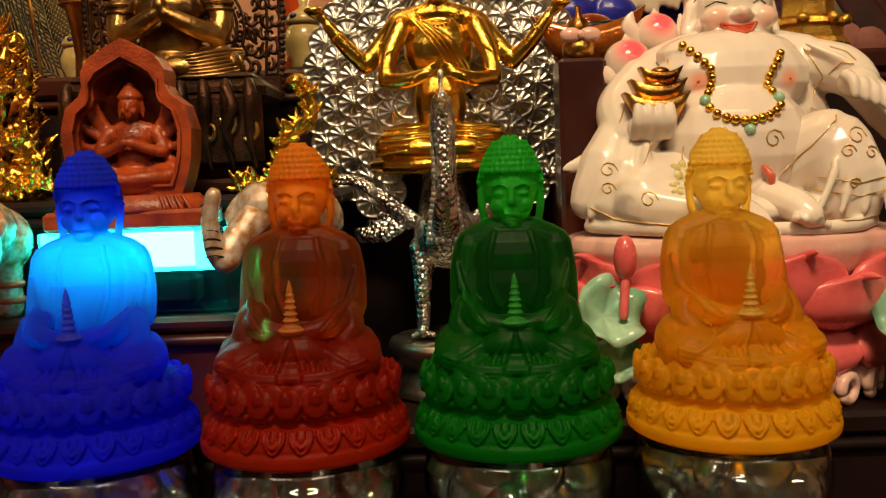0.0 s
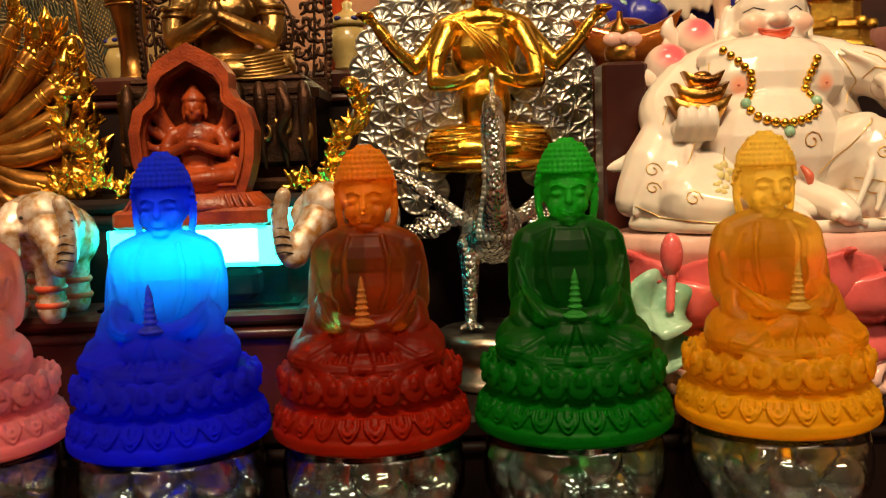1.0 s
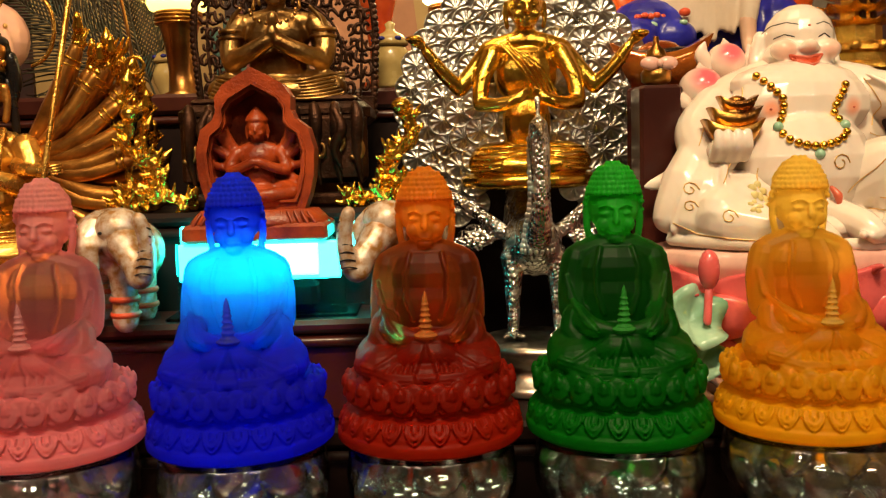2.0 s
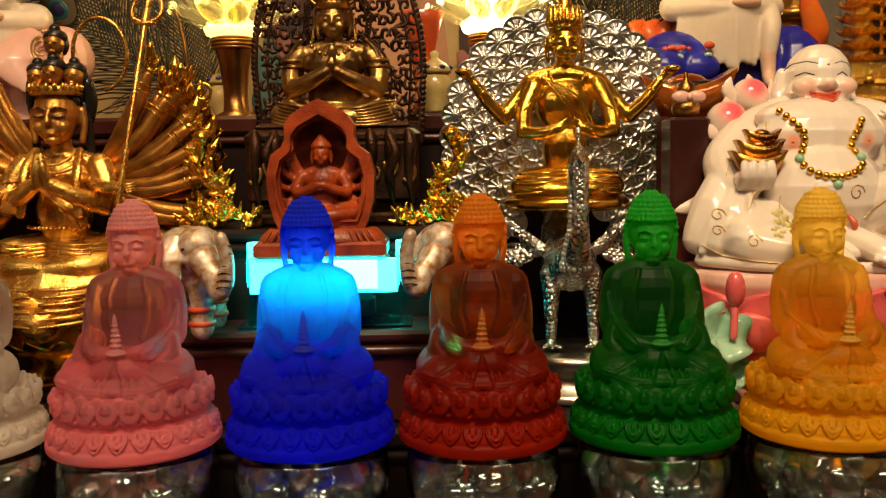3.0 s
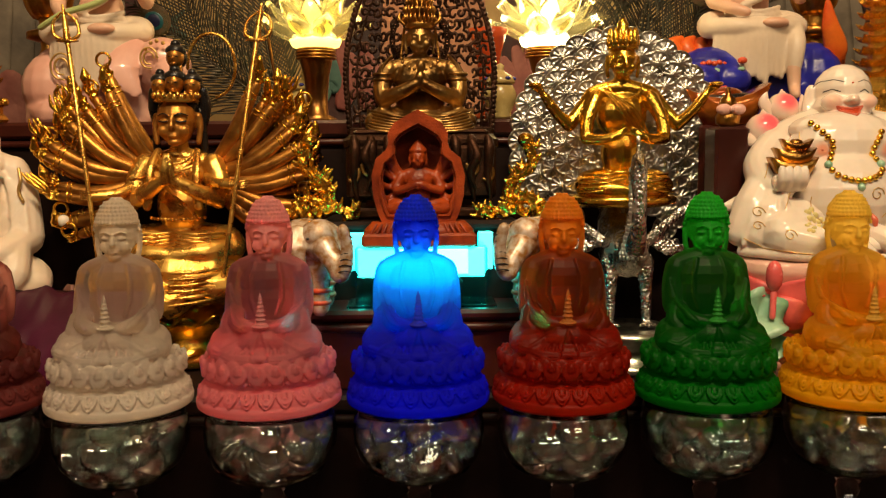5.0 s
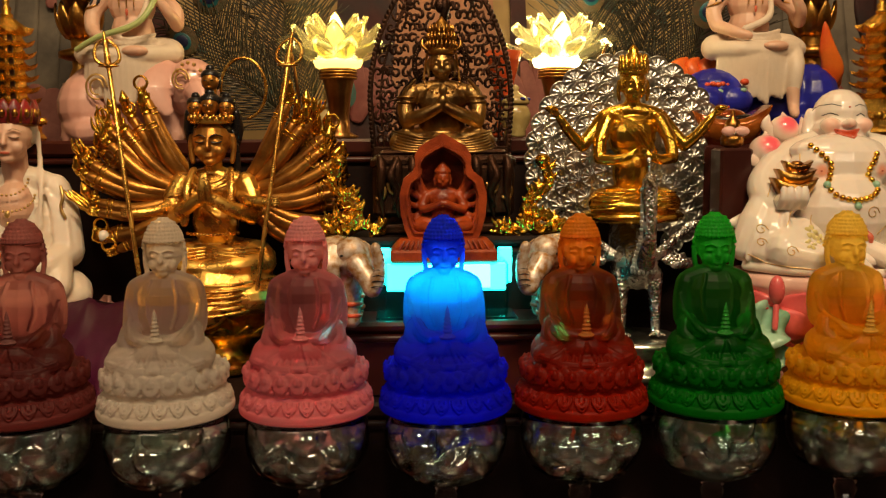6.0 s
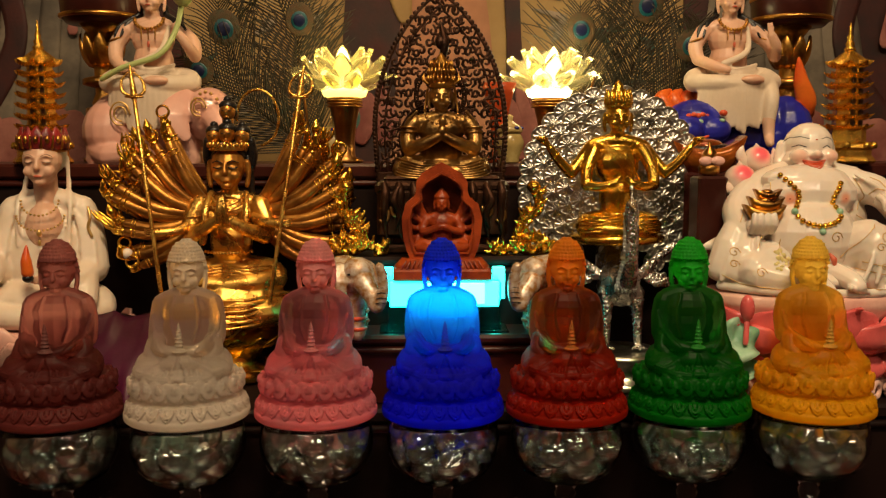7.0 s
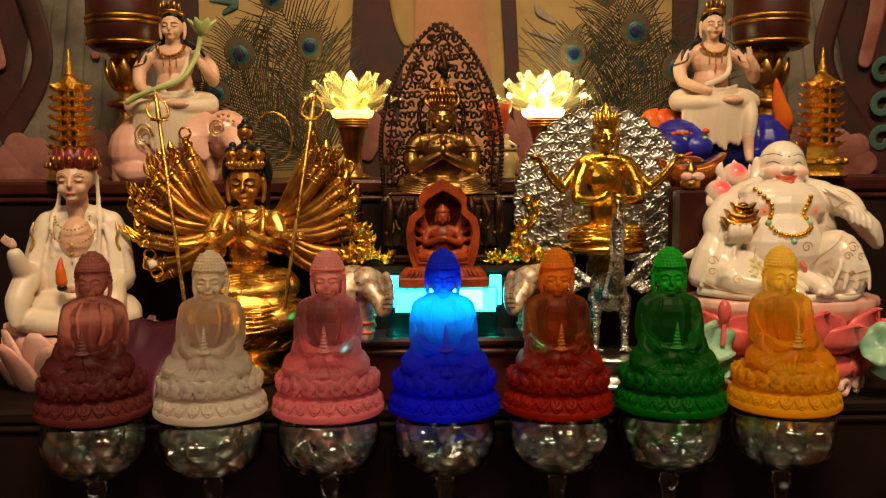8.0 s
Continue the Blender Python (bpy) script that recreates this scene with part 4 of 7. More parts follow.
for k in (-1, 1):
    for j in range(5):
        part("scroll", lambda g: g.tube([(k * (0.006 + 0.0105 * j) + r * math.cos(a), -0.0365, 0.034 + 0.004 * (j % 2) + 1.5 * r * math.sin(a)) for r, a in [(0.0048 - 0.0005 * q, 0.9 * q + j) for q in range(8)]], [0.0015] * 6 + [0.0012, 0.0007], 6, 3), BRONZE, throne)
    part("tassel", lambda g: g.tube([(k * 0.036, -0.038, 0.056), (k * 0.040, -0.040, 0.045), (k * 0.035, -0.039, 0.034), (k * 0.039, -0.038, 0.022)], [0.0022, 0.0034, 0.0026, 0.0008], 8, 5), DARK_BRONZE, throne)
part("apron", lambda g: g.box((0, -0.0315, 0.0340), (0.108, 0.007, 0.0400), 0.003), DARK_BRONZE, throne)
for i in range(9):
    part("drape_fold", lambda g: g.tube([(-0.048 + 0.012 * i, -0.0345, 0.058), (-0.047 + 0.012 * i, -0.0372, 0.050), (-0.048 + 0.012 * i, -0.0360, 0.030), (-0.046 + 0.012 * i, -0.0350, 0.014)], [0.003, 0.004, 0.003, 0.001], 8, 4), DARK_BRONZE, throne)


def dragon(k, x):
    def coil(g):
        r = random.Random(7 if k > 0 else 8)
        base = [(x, 0.500, 0.2020), (x + k * 0.016, 0.490, 0.2045), (x + k * 0.004, 0.485, 0.2130), (x - k * 0.010, 0.487, 0.2080), (x - k * 0.006, 0.486, 0.2260), (x + k * 0.008, 0.487, 0.2350), (x + k * 0.006, 0.486, 0.2500)]
        g.tube(base, [0.002, 0.004, 0.0042, 0.004, 0.0042, 0.004, 0.0045], 10, 6)
        g.ell((x + k * 0.003, 0.481, 0.2545), (0.0060, 0.0085, 0.0050))
        foot = [(x - k * 0.020, 0.486, 0.1995), (x - k * 0.030, 0.484, 0.2015), (x - k * 0.014, 0.484, 0.2050), (x, 0.484, 0.2000), (x + k * 0.018, 0.484, 0.2015)]
        for j in range(130):
            line = base if j < 84 else foot
            i = r.randrange(len(line) - 1)
            t = r.random()
            p = Vector(line[i]).lerp(Vector(line[i + 1]), t)
            d = Vector((r.uniform(-1, 1), r.uniform(-1, 0.1), r.uniform(-0.4, 1))).normalized()
            g.tube([p, p + d * 0.006, p + d * 0.0095 + Vector((0, 0, 0.002))], [0.0021, 0.0017, 0.0007], 6, 3)
        g.tube(foot, [0.0022, 0.0030, 0.0028, 0.0034, 0.002], 8, 5)
    thing("dragon_statue", [(GOLD, coil, 0.0008, 1)], "coiled gilt dragon statue beside the dark throne", "statue", origin=(x, 0.49, 0.198), group="pair of dragons")


dragon(1, -0.0740)
dragon(-1, -0.2210)


# ---- gilt rider on a silver peacock ----
PX, PY = 0.0035, 0.508


def rider(g):
    seat_legs(g, 0.092, 0.96, 0.2115)
    s, z = 0.098, 0.2350
    g.ell((0, 0.004, 0.244), (0.0150, 0.0115, 0.022))
    g.ell((0, 0.003, 0.272), (0.0195, 0.0125, 0.019))
    g.tube([(-0.019, 0.004, 0.2885), (0, 0.003, 0.2920), (0.019, 0.004, 0.2885)], [0.0062, 0.0070, 0.0062], 12)
    g.tube([(0, 0.003, 0.292), (0, 0.002, 0.302)], 0.0062, 12)
    head(g, s, z)
    for k in (-1, 1):
        g.tube([(k * 0.0215, 0.003, 0.2875), (k * 0.031, 0.000, 0.2755), (k * 0.0400, -0.003, 0.2645)], [0.0062, 0.0056, 0.0050], 10)
        g.tube([(k * 0.0400, -0.003, 0.2645), (k * 0.0500, -0.007, 0.2740), (k * 0.0590, -0.009, 0.2860)], [0.0050, 0.0043, 0.0034], 10)
        palm(g, (k * 0.0615, -0.010, 0.2895), (k * 0.8, -0.3, 0.45), 0.0038)
        g.tube([(k * 0.0200, -0.002, 0.2845), (k * 0.0270, -0.008, 0.2690), (k * 0.0285, -0.012, 0.2550)], [0.0060, 0.0052, 0.0050], 10)
        g.tube([(k * 0.0285, -0.012, 0.2550), (k * 0.0180, -0.020, 0.2540), (k * 0.0070, -0.024, 0.2570)], [0.0048, 0.0042, 0.0036], 10)
        palm(g, (k * 0.006, -0.0245, 0.2585), (-k * 0.8, -0.1, 0.5), 0.0033)
        g.ell((k * 0.0660, -0.011, 0.2935), (0.0055, 0.005, 0.0022))
    g.ell((0, 0.005, 0.318), (0.0100, 0.0105, 0.010))


def rider_trim(g):
    for k in (-1, 1):
        for c, r in (((k * 0.031, 0.000, 0.2755), 0.0066), ((k * 0.0545, -0.008, 0.2795), 0.0046), ((k * 0.0265, -0.0075, 0.2700), 0.0066), ((k * 0.0130, -0.022, 0.2550), 0.0050)):
            g.ell(c, (r, r, 0.0016), (0, k * 45, 0), 14, 6)
        for j in range(5):
            t = j / 4
            g.tube([(k * 0.003, -0.020 - 0.004 * t, 0.2300 - 0.010 * t), (k * (0.016 + 0.006 * t), -0.0255, 0.2290 - 0.012 * t), (k * (0.031 + 0.004 * t), -0.014 - 0.003 * t, 0.2285 - 0.013 * t)], 0.0009, 6, 5)
    for j in range(5):
        g.tube([(-0.016 + 0.0022 * j, -0.0085 - 0.0006 * j, 0.2900 - 0.001 * j), (-0.004 + 0.003 * j, -0.0125, 0.2750), (0.010 + 0.002 * j, -0.0095, 0.2560)], 0.0008, 6, 5)
    for i in range(17):
        a = math.pi * i / 16
        g.ell((0.0115 * math.cos(a), -0.0085 - 0.003 * math.sin(a), 0.2925 - 0.009 * math.sin(a)), 0.0011, n=7, m=5)
    # tall crown
    g.lathe([(0.0108, 0), (0.0118, 0.0015), (0.0106, 0.003), (0.0112, 0.0045), (0.0090, 0.006)], 24, (0, 0.001, 0.3190))
    for i in range(9):
        a = radians(-180 + 22.5 * i)
        c = Vector((0.0100 * math.cos(a), 0.001 + 0.0100 * math.sin(a), 0.3235))
        g.tube([c, c + Vector((0, 0, 0.006)), c * 1.0 + Vector((0, 0.001, 0.011))], [0.0026, 0.0020, 0.0006], 7, 3)
    g.lathe([(0.0078, 0), (0.0085, 0.003), (0.0060, 0.006), (0.0068, 0.009), (0.0040, 0.012), (0.0044, 0.014), (0.0010, 0.0185)], 18, (0, 0.002, 0.3240))
    # lotus cushion
    g.lathe([(0.030, 0), (0.038, 0.002), (0.0395, 0.006), (0.036, 0.009), (0.028, 0.010)], 40, (0, 0, 0.2045), sy=0.72, wave=0.06, waves=26)


def peacock(g):
    g.tube([(0, -0.055, 0.2405), (0, -0.055, 0.2300), (0.0005, -0.056, 0.2130), (0.0005, -0.053, 0.1930), (0, -0.042, 0.1760), (0, -0.020, 0.1680)], [0.0052, 0.0060, 0.0050, 0.0056, 0.0085, 0.0150], 14)
    g.tube([(0, -0.060, 0.2390), (0, -0.066, 0.2370), (0, -0.072, 0.2345)], [0.0032, 0.0022, 0.0006], 8, 3)
    g.tube([(0, -0.054, 0.2440), (0, -0.053, 0.2490), (0, -0.052, 0.2550)], [0.0016, 0.0012, 0.0018], 8, 3)
    g.ell((0, -0.010, 0.1720), (0.0180, 0.0320, 0.0190))
    for k in (-1, 1):
        g.tube([(k * 0.012, -0.022, 0.1650), (k * 0.0130, -0.026, 0.1480), (k * 0.0135, -0.028, 0.1240)], [0.0085, 0.0050, 0.0034], 10)
        for a in (-40, 0, 40):
            d = Vector((math.sin(radians(a)), -math.cos(radians(a)), 0))
            g.tube([(k * 0.0135, -0.028, 0.1215), Vector((k * 0.0135, -0.028, 0.1205)) + d * 0.009], [0.0026, 0.0014], 7, 3)
        g.tube([(k * 0.016, -0.014, 0.1790), (k * 0.030, -0.010, 0.1900), (k * 0.048, -0.004, 0.2020), (k * 0.066, 0.000, 0.2030), (k * 0.080, 0.000, 0.2080)], [0.0045, 0.0042, 0.0036, 0.0032, 0.0020], 10, 6, flat=0.6)
        for j in range(3):
            g.tube([(k * (0.020 + 0.006 * j), -0.012, 0.1780 - 0.003 * j), (k * (0.034 + 0.007 * j), -0.006, 0.1800 - 0.004 * j), (k * (0.038 + 0.005 * j), 0.012, 0.1800 - 0.006 * j)], [0.0040, 0.0050, 0.0015], 10, 5, flat=0.4)
    g.tube([(0, 0.01, 0.178), (0, 0.022, 0.195), (0, 0.030, 0.215)], [0.016, 0.013, 0.010], 12)


def peacock_stand(g):
    g.lathe([(0.034, 0.088), (0.0365, 0.0905), (0.033, 0.094), (0.0290, 0.097), (0.0265, 0.102), (0.0285, 0.107), (0.0330, 0.1105), (0.0345, 0.1135), (0.0330, 0.1165), (0.030, 0.1175)], 44, (0.002, -0.020, 0), wave=0.03, waves=30)


def scales(g):
    """Small overlapping scales on the neck and thighs."""
    for row in range(22):
        t = row / 21
        z = 0.2330 - 0.062 * t
        y = -0.0555 + (0.004 if t < 0.5 else 0.004 + 0.013 * (t - 0.5) * 2) - 0.004
        r = 0.0054 + (0.0042 * max(0, t - 0.55) / 0.45)
        for i in range(9):
            a = radians(-170 + 20 * i + (10 if row % 2 else 0))
            g.ell((r * math.cos(a), y + 0.0035 + r * math.sin(a), z), (0.0013, 0.0011, 0.0019), n=6, m=4)


def fan(g):
    """Rows of fluted shells that make the spread tail."""
    for level in range(7):
        rad = 0.0795 - 0.0112 * level
        size = 0.0098 - 0.0002 * level
        count = max(4, round(radians(296) * rad / 0.0146))
        for i in range(count):
            a = radians(-58 + 296 * (i + (0.5 if level % 2 else 0.0)) / (count - 0.5))
            c = Vector((0.003 + rad * 0.94 * math.cos(a), 0.034 - 0.0030 * level, 0.252 + rad * math.sin(a)))
            out = Vector((math.cos(a), 0, math.sin(a)))
            side = Vector((-out.z, 0, out.x))
            lean = 0.04 * math.sin(i * 2.1 + level)
            loops = []
            # a shallow dome with a fluted skirt, a rolled rim and a button in the middle
            for q, h in ((0.95, -0.0010), (1.0, -0.0004), (0.99, 0.0006), (0.93, 0.0008), (0.88, 0.0002), (0.70, 0.0005), (0.45, 0.0009), (0.26, 0.0012), (0.16, 0.0020), (0.01, 0.0021)):
                loop = []
                for j in range(44):
                    b = 2 * math.pi * j / 44
                    ridge = 0.00042 * math.cos(math.pi * j / 2) * (1 if 0.2 < q < 0.9 else 0.2)
                    rr = size * q
                    loop.append(c + out * (rr * math.cos(b)) + side * (rr * math.sin(b)) + Vector((0, -h - ridge + 0.02 * rr * math.cos(b) + lean * rr * math.sin(b), 0)))
                loops.append(loop)
            g.rings(loops)


thing("peacock_rider_statue", [(GOLD, rider, 0.00095, 2), (GOLD, rider_trim, 0, 0), (SCALES, peacock, 0.0011, 2), (SILVER, scales, 0, 0), (FAN_SILVER, peacock_stand, 0, 0), (FAN_SILVER, fan, 0, 0)],
      "gilt four-armed statue riding a silver peacock with a spread tail", "statue", pose(PX, PY, 0))


# ---- laughing porcelain figure on its lotus pedestal ----
FX, FY = 0.152, 0.470


def laughing_robe(g):
    g.ell((0.142, 0.466, 0.182), (0.0700, 0.046, 0.0115))
    g.ell((0.156, 0.492, 0.222), (0.056, 0.032, 0.048))
    g.tube([(0.113, 0.487, 0.251), (0.152, 0.494, 0.262), (0.196, 0.487, 0.256)], [0.0135, 0.016, 0.0145], 14)
    # sleeve and arm that hold the ingots up
    g.tube([(0.110, 0.483, 0.249), (0.096, 0.474, 0.234), (0.097, 0.461, 0.221), (0.104, 0.453, 0.220)], [0.0135, 0.0130, 0.0112, 0.0085], 14)
    g.tube([(0.095, 0.467, 0.224), (0.086, 0.460, 0.206), (0.076, 0.456, 0.189)], [0.0110, 0.0145, 0.0105], 12)
    g.tube([(0.101, 0.460, 0.216), (0.094, 0.452, 0.201), (0.086, 0.446, 0.187)], [0.0110, 0.0140, 0.0105], 12)
    g.tube([(0.090, 0.470, 0.212), (0.078, 0.471, 0.208), (0.066, 0.470, 0.205)], [0.006, 0.0056, 0.0022], 10, flat=0.5)
    # other arm out over the raised knee, the sleeve's end hanging behind it
    g.tube([(0.195, 0.485, 0.255), (0.209, 0.475, 0.251), (0.215, 0.466, 0.244)], [0.0140, 0.0130, 0.0105], 14)
    g.tube([(0.217, 0.468, 0.241), (0.231, 0.470, 0.228), (0.238, 0.470, 0.216)], [0.0095, 0.0105, 0.0065], 12)
    # legs under the robe: one knee raised, one folded flat
    g.tube([(0.172, 0.464, 0.200), (0.189, 0.447, 0.2125), (0.194, 0.443, 0.2135)], [0.0190, 0.0170, 0.0150], 14)
    g.tube([(0.194, 0.443, 0.212), (0.198, 0.440, 0.198), (0.199, 0.440, 0.184)], [0.0160, 0.0168, 0.0155], 14)
    g.tube([(0.126, 0.462, 0.196), (0.105, 0.447, 0.192), (0.099, 0.441, 0.190)], [0.0200, 0.0185, 0.0160], 14)
    g.tube([(0.101, 0.437, 0.186), (0.124, 0.427, 0.182), (0.142, 0.425, 0.180)], [0.0145, 0.0115, 0.0088], 14)
    # soft folds
    for j in range(4):
        g.tube([(0.092 + 0.004 * j, 0.458 - 0.003 * j, 0.226 - 0.002 * j), (0.082 + 0.006 * j, 0.447 - 0.003 * j, 0.205), (0.074 + 0.009 * j, 0.445 - 0.004 * j, 0.182)], [0.0018, 0.0026, 0.0020], 8, 5)
    for j in range(4):
        g.tube([(0.204 - 0.006 * j, 0.430 - 0.001 * j, 0.214 - 0.003 * j), (0.209 - 0.008 * j, 0.426, 0.198), (0.210 - 0.011 * j, 0.424, 0.181)], [0.0012, 0.0022, 0.0016], 8, 5)
    for j in range(4):
        g.tube([(0.190 + 0.004 * j, 0.470, 0.264 - 0.003 * j), (0.203 + 0.002 * j, 0.463, 0.256 - 0.004 * j), (0.213, 0.458, 0.248 - 0.004 * j)], [0.0014, 0.0020, 0.0012], 8, 5)
    for j in range(3):
        g.tube([(0.214 + 0.004 * j, 0.460, 0.240 - 0.003 * j), (0.226 + 0.003 * j, 0.461, 0.228 - 0.003 * j), (0.236, 0.464, 0.217 - 0.002 * j)], [0.0014, 0.0020, 0.0010], 8, 5)
    g.tube([(0.075, 0.450, 0.1765), (0.104, 0.425, 0.1755), (0.150, 0.418, 0.1745), (0.190, 0.421, 0.1745), (0.210, 0.440, 0.1755)], 0.0036, 9, 6)


def laughing_body(g):
    g.ell((0.150, 0.463, 0.214), (0.0390, 0.0310, 0.0330))
    g.ell((0.152, 0.470, 0.248), (0.0400, 0.0215, 0.0230))
    g.ell((0.150, 0.473, 0.260), (0.0365, 0.0190, 0.0125))
    # head
    g.ell((0.1615, 0.496, 0.2865), (0.0200, 0.0218, 0.0205))
    g.ell((0.1590, 0.491, 0.2730), (0.0208, 0.0212, 0.0160))
    g.ell((0.1575, 0.487, 0.2650), (0.0192, 0.0182, 0.0100))
    g.ell((0.1578, 0.4695, 0.2808), (0.0042, 0.0042, 0.0036))
    for k in (-1, 1):
        g.ell((0.158 + k * 0.0122, 0.4765, 0.2790), (0.0078, 0.0068, 0.0062))
        g.tube([(0.1605 + k * 0.0205, 0.499, 0.289), (0.1600 + k * 0.0226, 0.498, 0.277), (0.1595 + k * 0.0216, 0.494, 0.267)], [0.0038, 0.0040, 0.0050], 10)
        g.ell((0.1578 + k * 0.0034, 0.4708, 0.2798), (0.0024, 0.0026, 0.0020))
    # hand that holds, hand on the knee, the two feet
    g.ell((0.1050, 0.4490, 0.2240), (0.0115, 0.0085, 0.0080))
    for i in range(4):
        g.tube([(0.0968 + 0.0053 * i, 0.4450, 0.2205), (0.0970 + 0.0053 * i, 0.4395, 0.2265), (0.0972 + 0.0052 * i, 0.4400, 0.2335)], [0.0033, 0.0031, 0.0024], 8, 4)
    g.ell((0.2110, 0.4580, 0.2425), (0.0105, 0.0080, 0.0078))
    for i in range(4):
        g.tube([(0.2035 + 0.0050 * i, 0.4555, 0.2465 - 0.0018 * i), (0.2040 + 0.0052 * i, 0.4485, 0.2435 - 0.0022 * i), (0.2045 + 0.0050 * i, 0.4465, 0.2365 - 0.0020 * i)], [0.0031, 0.0029, 0.0023], 8, 4)
    for fx, fz in ((0.140, 0.1810), (0.163, 0.1850)):
        g.tube([(fx - 0.004, 0.438, fz + 0.004), (fx + 0.003, 0.423, fz - 0.0005), (fx + 0.007, 0.416, fz - 0.0045)], [0.0088, 0.0082, 0.0066], 12)
        for i in range(5):
            g.ell((fx - 0.0012 + 0.0040 * i, 0.4115 + 0.0012 * i, fz - 0.0050 - 0.0010 * i), (0.0023, 0.0034, 0.0023), n=8, m=6)


LAUGHING_SKIN = melt(lambda g: (laughing_robe(g), laughing_body(g)), 0.0016, 2)


def laughing_gilt(g):
    """Gilt lines along the hems and scrolls on the sleeves."""
    lines = [[(0.190, 0, 0.262), (0.198, 0, 0.246), (0.190, 0, 0.226), (0.178, 0, 0.212), (0.166, 0, 0.200)], [(0.118, 0, 0.258), (0.116, 0, 0.247)],
             [(0.120, 0, 0.214), (0.118, 0, 0.204), (0.126, 0, 0.196)], [(0.074, 0, 0.186), (0.086, 0, 0.180), (0.106, 0, 0.178), (0.136, 0, 0.177)],
             [(0.182, 0, 0.197), (0.196, 0, 0.194), (0.210, 0, 0.197)], [(0.180, 0, 0.191), (0.196, 0, 0.188), (0.212, 0, 0.191)], [(0.176, 0, 0.178), (0.195, 0, 0.177), (0.212, 0, 0.179)],
             [(0.202, 0, 0.262), (0.208, 0, 0.259), (0.211, 0, 0.254)], [(0.200, 0, 0.248), (0.204, 0, 0.253), (0.209, 0, 0.252)], [(0.096, 0, 0.238), (0.091, 0, 0.227)], [(0.105, 0, 0.217), (0.099, 0, 0.207)]]
    for cx, cz, r in ((0.197, 0.216, 0.0050), (0.192, 0.209, 0.0036), (0.203, 0.208, 0.0036), (0.083, 0.204, 0.0042), (0.082, 0.195, 0.0034), (0.194, 0.194, 0.0030), (0.098, 0.190, 0.0042), (0.160, 0.216, 0.0052)):
        lines.append([(cx + r * (1 - 0.07 * i) * math.cos(0.75 * i), 0, cz + r * (1 - 0.07 * i) * math.sin(0.75 * i)) for i in range(11)])
    for row in snapped(lines, LAUGHING_SKIN):
        g.tube(row, 0.00032, 6, 2)


def bead_line():
    """Points at even steps along the string of beads, laid on the chest and belly."""
    pts = [Vector((x, 0.3, z)) for x, z in ((0.1245, 0.2640), (0.1310, 0.2570), (0.1360, 0.2500), (0.1350, 0.2420), (0.1305, 0.2350), (0.1335, 0.2295), (0.1400, 0.2262), (0.1485, 0.2250), (0.1580, 0.2270),
                                            (0.1650, 0.2310), (0.1668, 0.2350), (0.1622, 0.2410), (0.1640, 0.2480), (0.1680, 0.2540), (0.1715, 0.2600))]
    tree = BVHTree.FromPolygons(*LAUGHING_SKIN)
    laid, left = [], 0.0
    for a, b in zip(pts, pts[1:]):
        run = (b - a).length
        while left < run:
            p = a.lerp(b, left / run)
            hit = tree.ray_cast(p, Vector((0, 1, 0)))[0]
            laid.append((hit if hit else Vector((p.x, 0.47, p.z))) - Vector((0, 0.0012, 0)))
            left += 0.0042
        left -= run
    return laid


def is_jade(p):
    return min(abs(p.x - 0.1305) + abs(p.z - 0.2350), abs(p.x - 0.1668) + abs(p.z - 0.2350)) < 0.0024


def laughing_beads(g):
    for p in bead_line():
        if not is_jade(p):
            g.ell(p, 0.00225, n=12, m=8)


def laughing_jade(g):
    for p in bead_line():
        if is_jade(p):
            g.ell(p, 0.0028, n=12, m=8)
    g.ell((0.1487, 0.4335, 0.2208), (0.0028, 0.0028, 0.0028))


def laughing_red(g):
    g.tube([(0.1550, 0.4330, 0.2030), (0.1575, 0.4310, 0.1990), (0.1580, 0.4310, 0.1950)], [0.0012, 0.0024, 0.0014], 8, 4)
    # lips of the open smile
    upper = [(0.1472, 0, 0.2756), (0.1515, 0, 0.2749), (0.1562, 0, 0.2742), (0.1605, 0, 0.2749), (0.1650, 0, 0.2756)]
    lower = [(0.1472, 0, 0.2756), (0.1505, 0, 0.2712), (0.1562, 0, 0.2692), (0.1617, 0, 0.2712), (0.1650, 0, 0.2756)]
    for row in snapped([upper, lower], LAUGHING_SKIN, 0.0001):
        g.tube(row, 0.0009, 7, 2)
    for row in snapped([[(x - 0.0002, 0, z), (x, 0, z), (x + 0.0002, 0, z)] for x, z in ((0.1598, 0.2925), (0.1300, 0.2455), (0.1755, 0.2455))], LAUGHING_SKIN, 0.0001):
        g.tube(row, 0.00065, 7, 2)


def laughing_mouth(g):
    lines = [[(0.1562 - w, 0, z), (0.1562, 0, z - 0.0003), (0.1562 + w, 0, z)] for w, z in ((0.0062, 0.2738), (0.0054, 0.2728), (0.0044, 0.2718), (0.0030, 0.2709))]
    for row in snapped(lines, LAUGHING_SKIN, -0.0001):
        g.tube(row, 0.0007, 6, 2)


def laughing_black(g):
    for pts, r in (([(0.1402, 0.2905), (0.1440, 0.2942), (0.1490, 0.2950), (0.1545, 0.2932)], 0.00030), ([(0.1640, 0.2930), (0.1685, 0.2945), (0.1730, 0.2935), (0.1760, 0.2900)], 0.00030),
                   ([(0.1438, 0.2865), (0.1475, 0.2882), (0.1520, 0.2864)], 0.00034), ([(0.1650, 0.2860), (0.1685, 0.2878), (0.1720, 0.2858)], 0.00034)):
        for row in snapped([[(x, 0, z) for x, z in pts]], LAUGHING_SKIN, 0.0):
            g.tube(row, r, 6, 2)


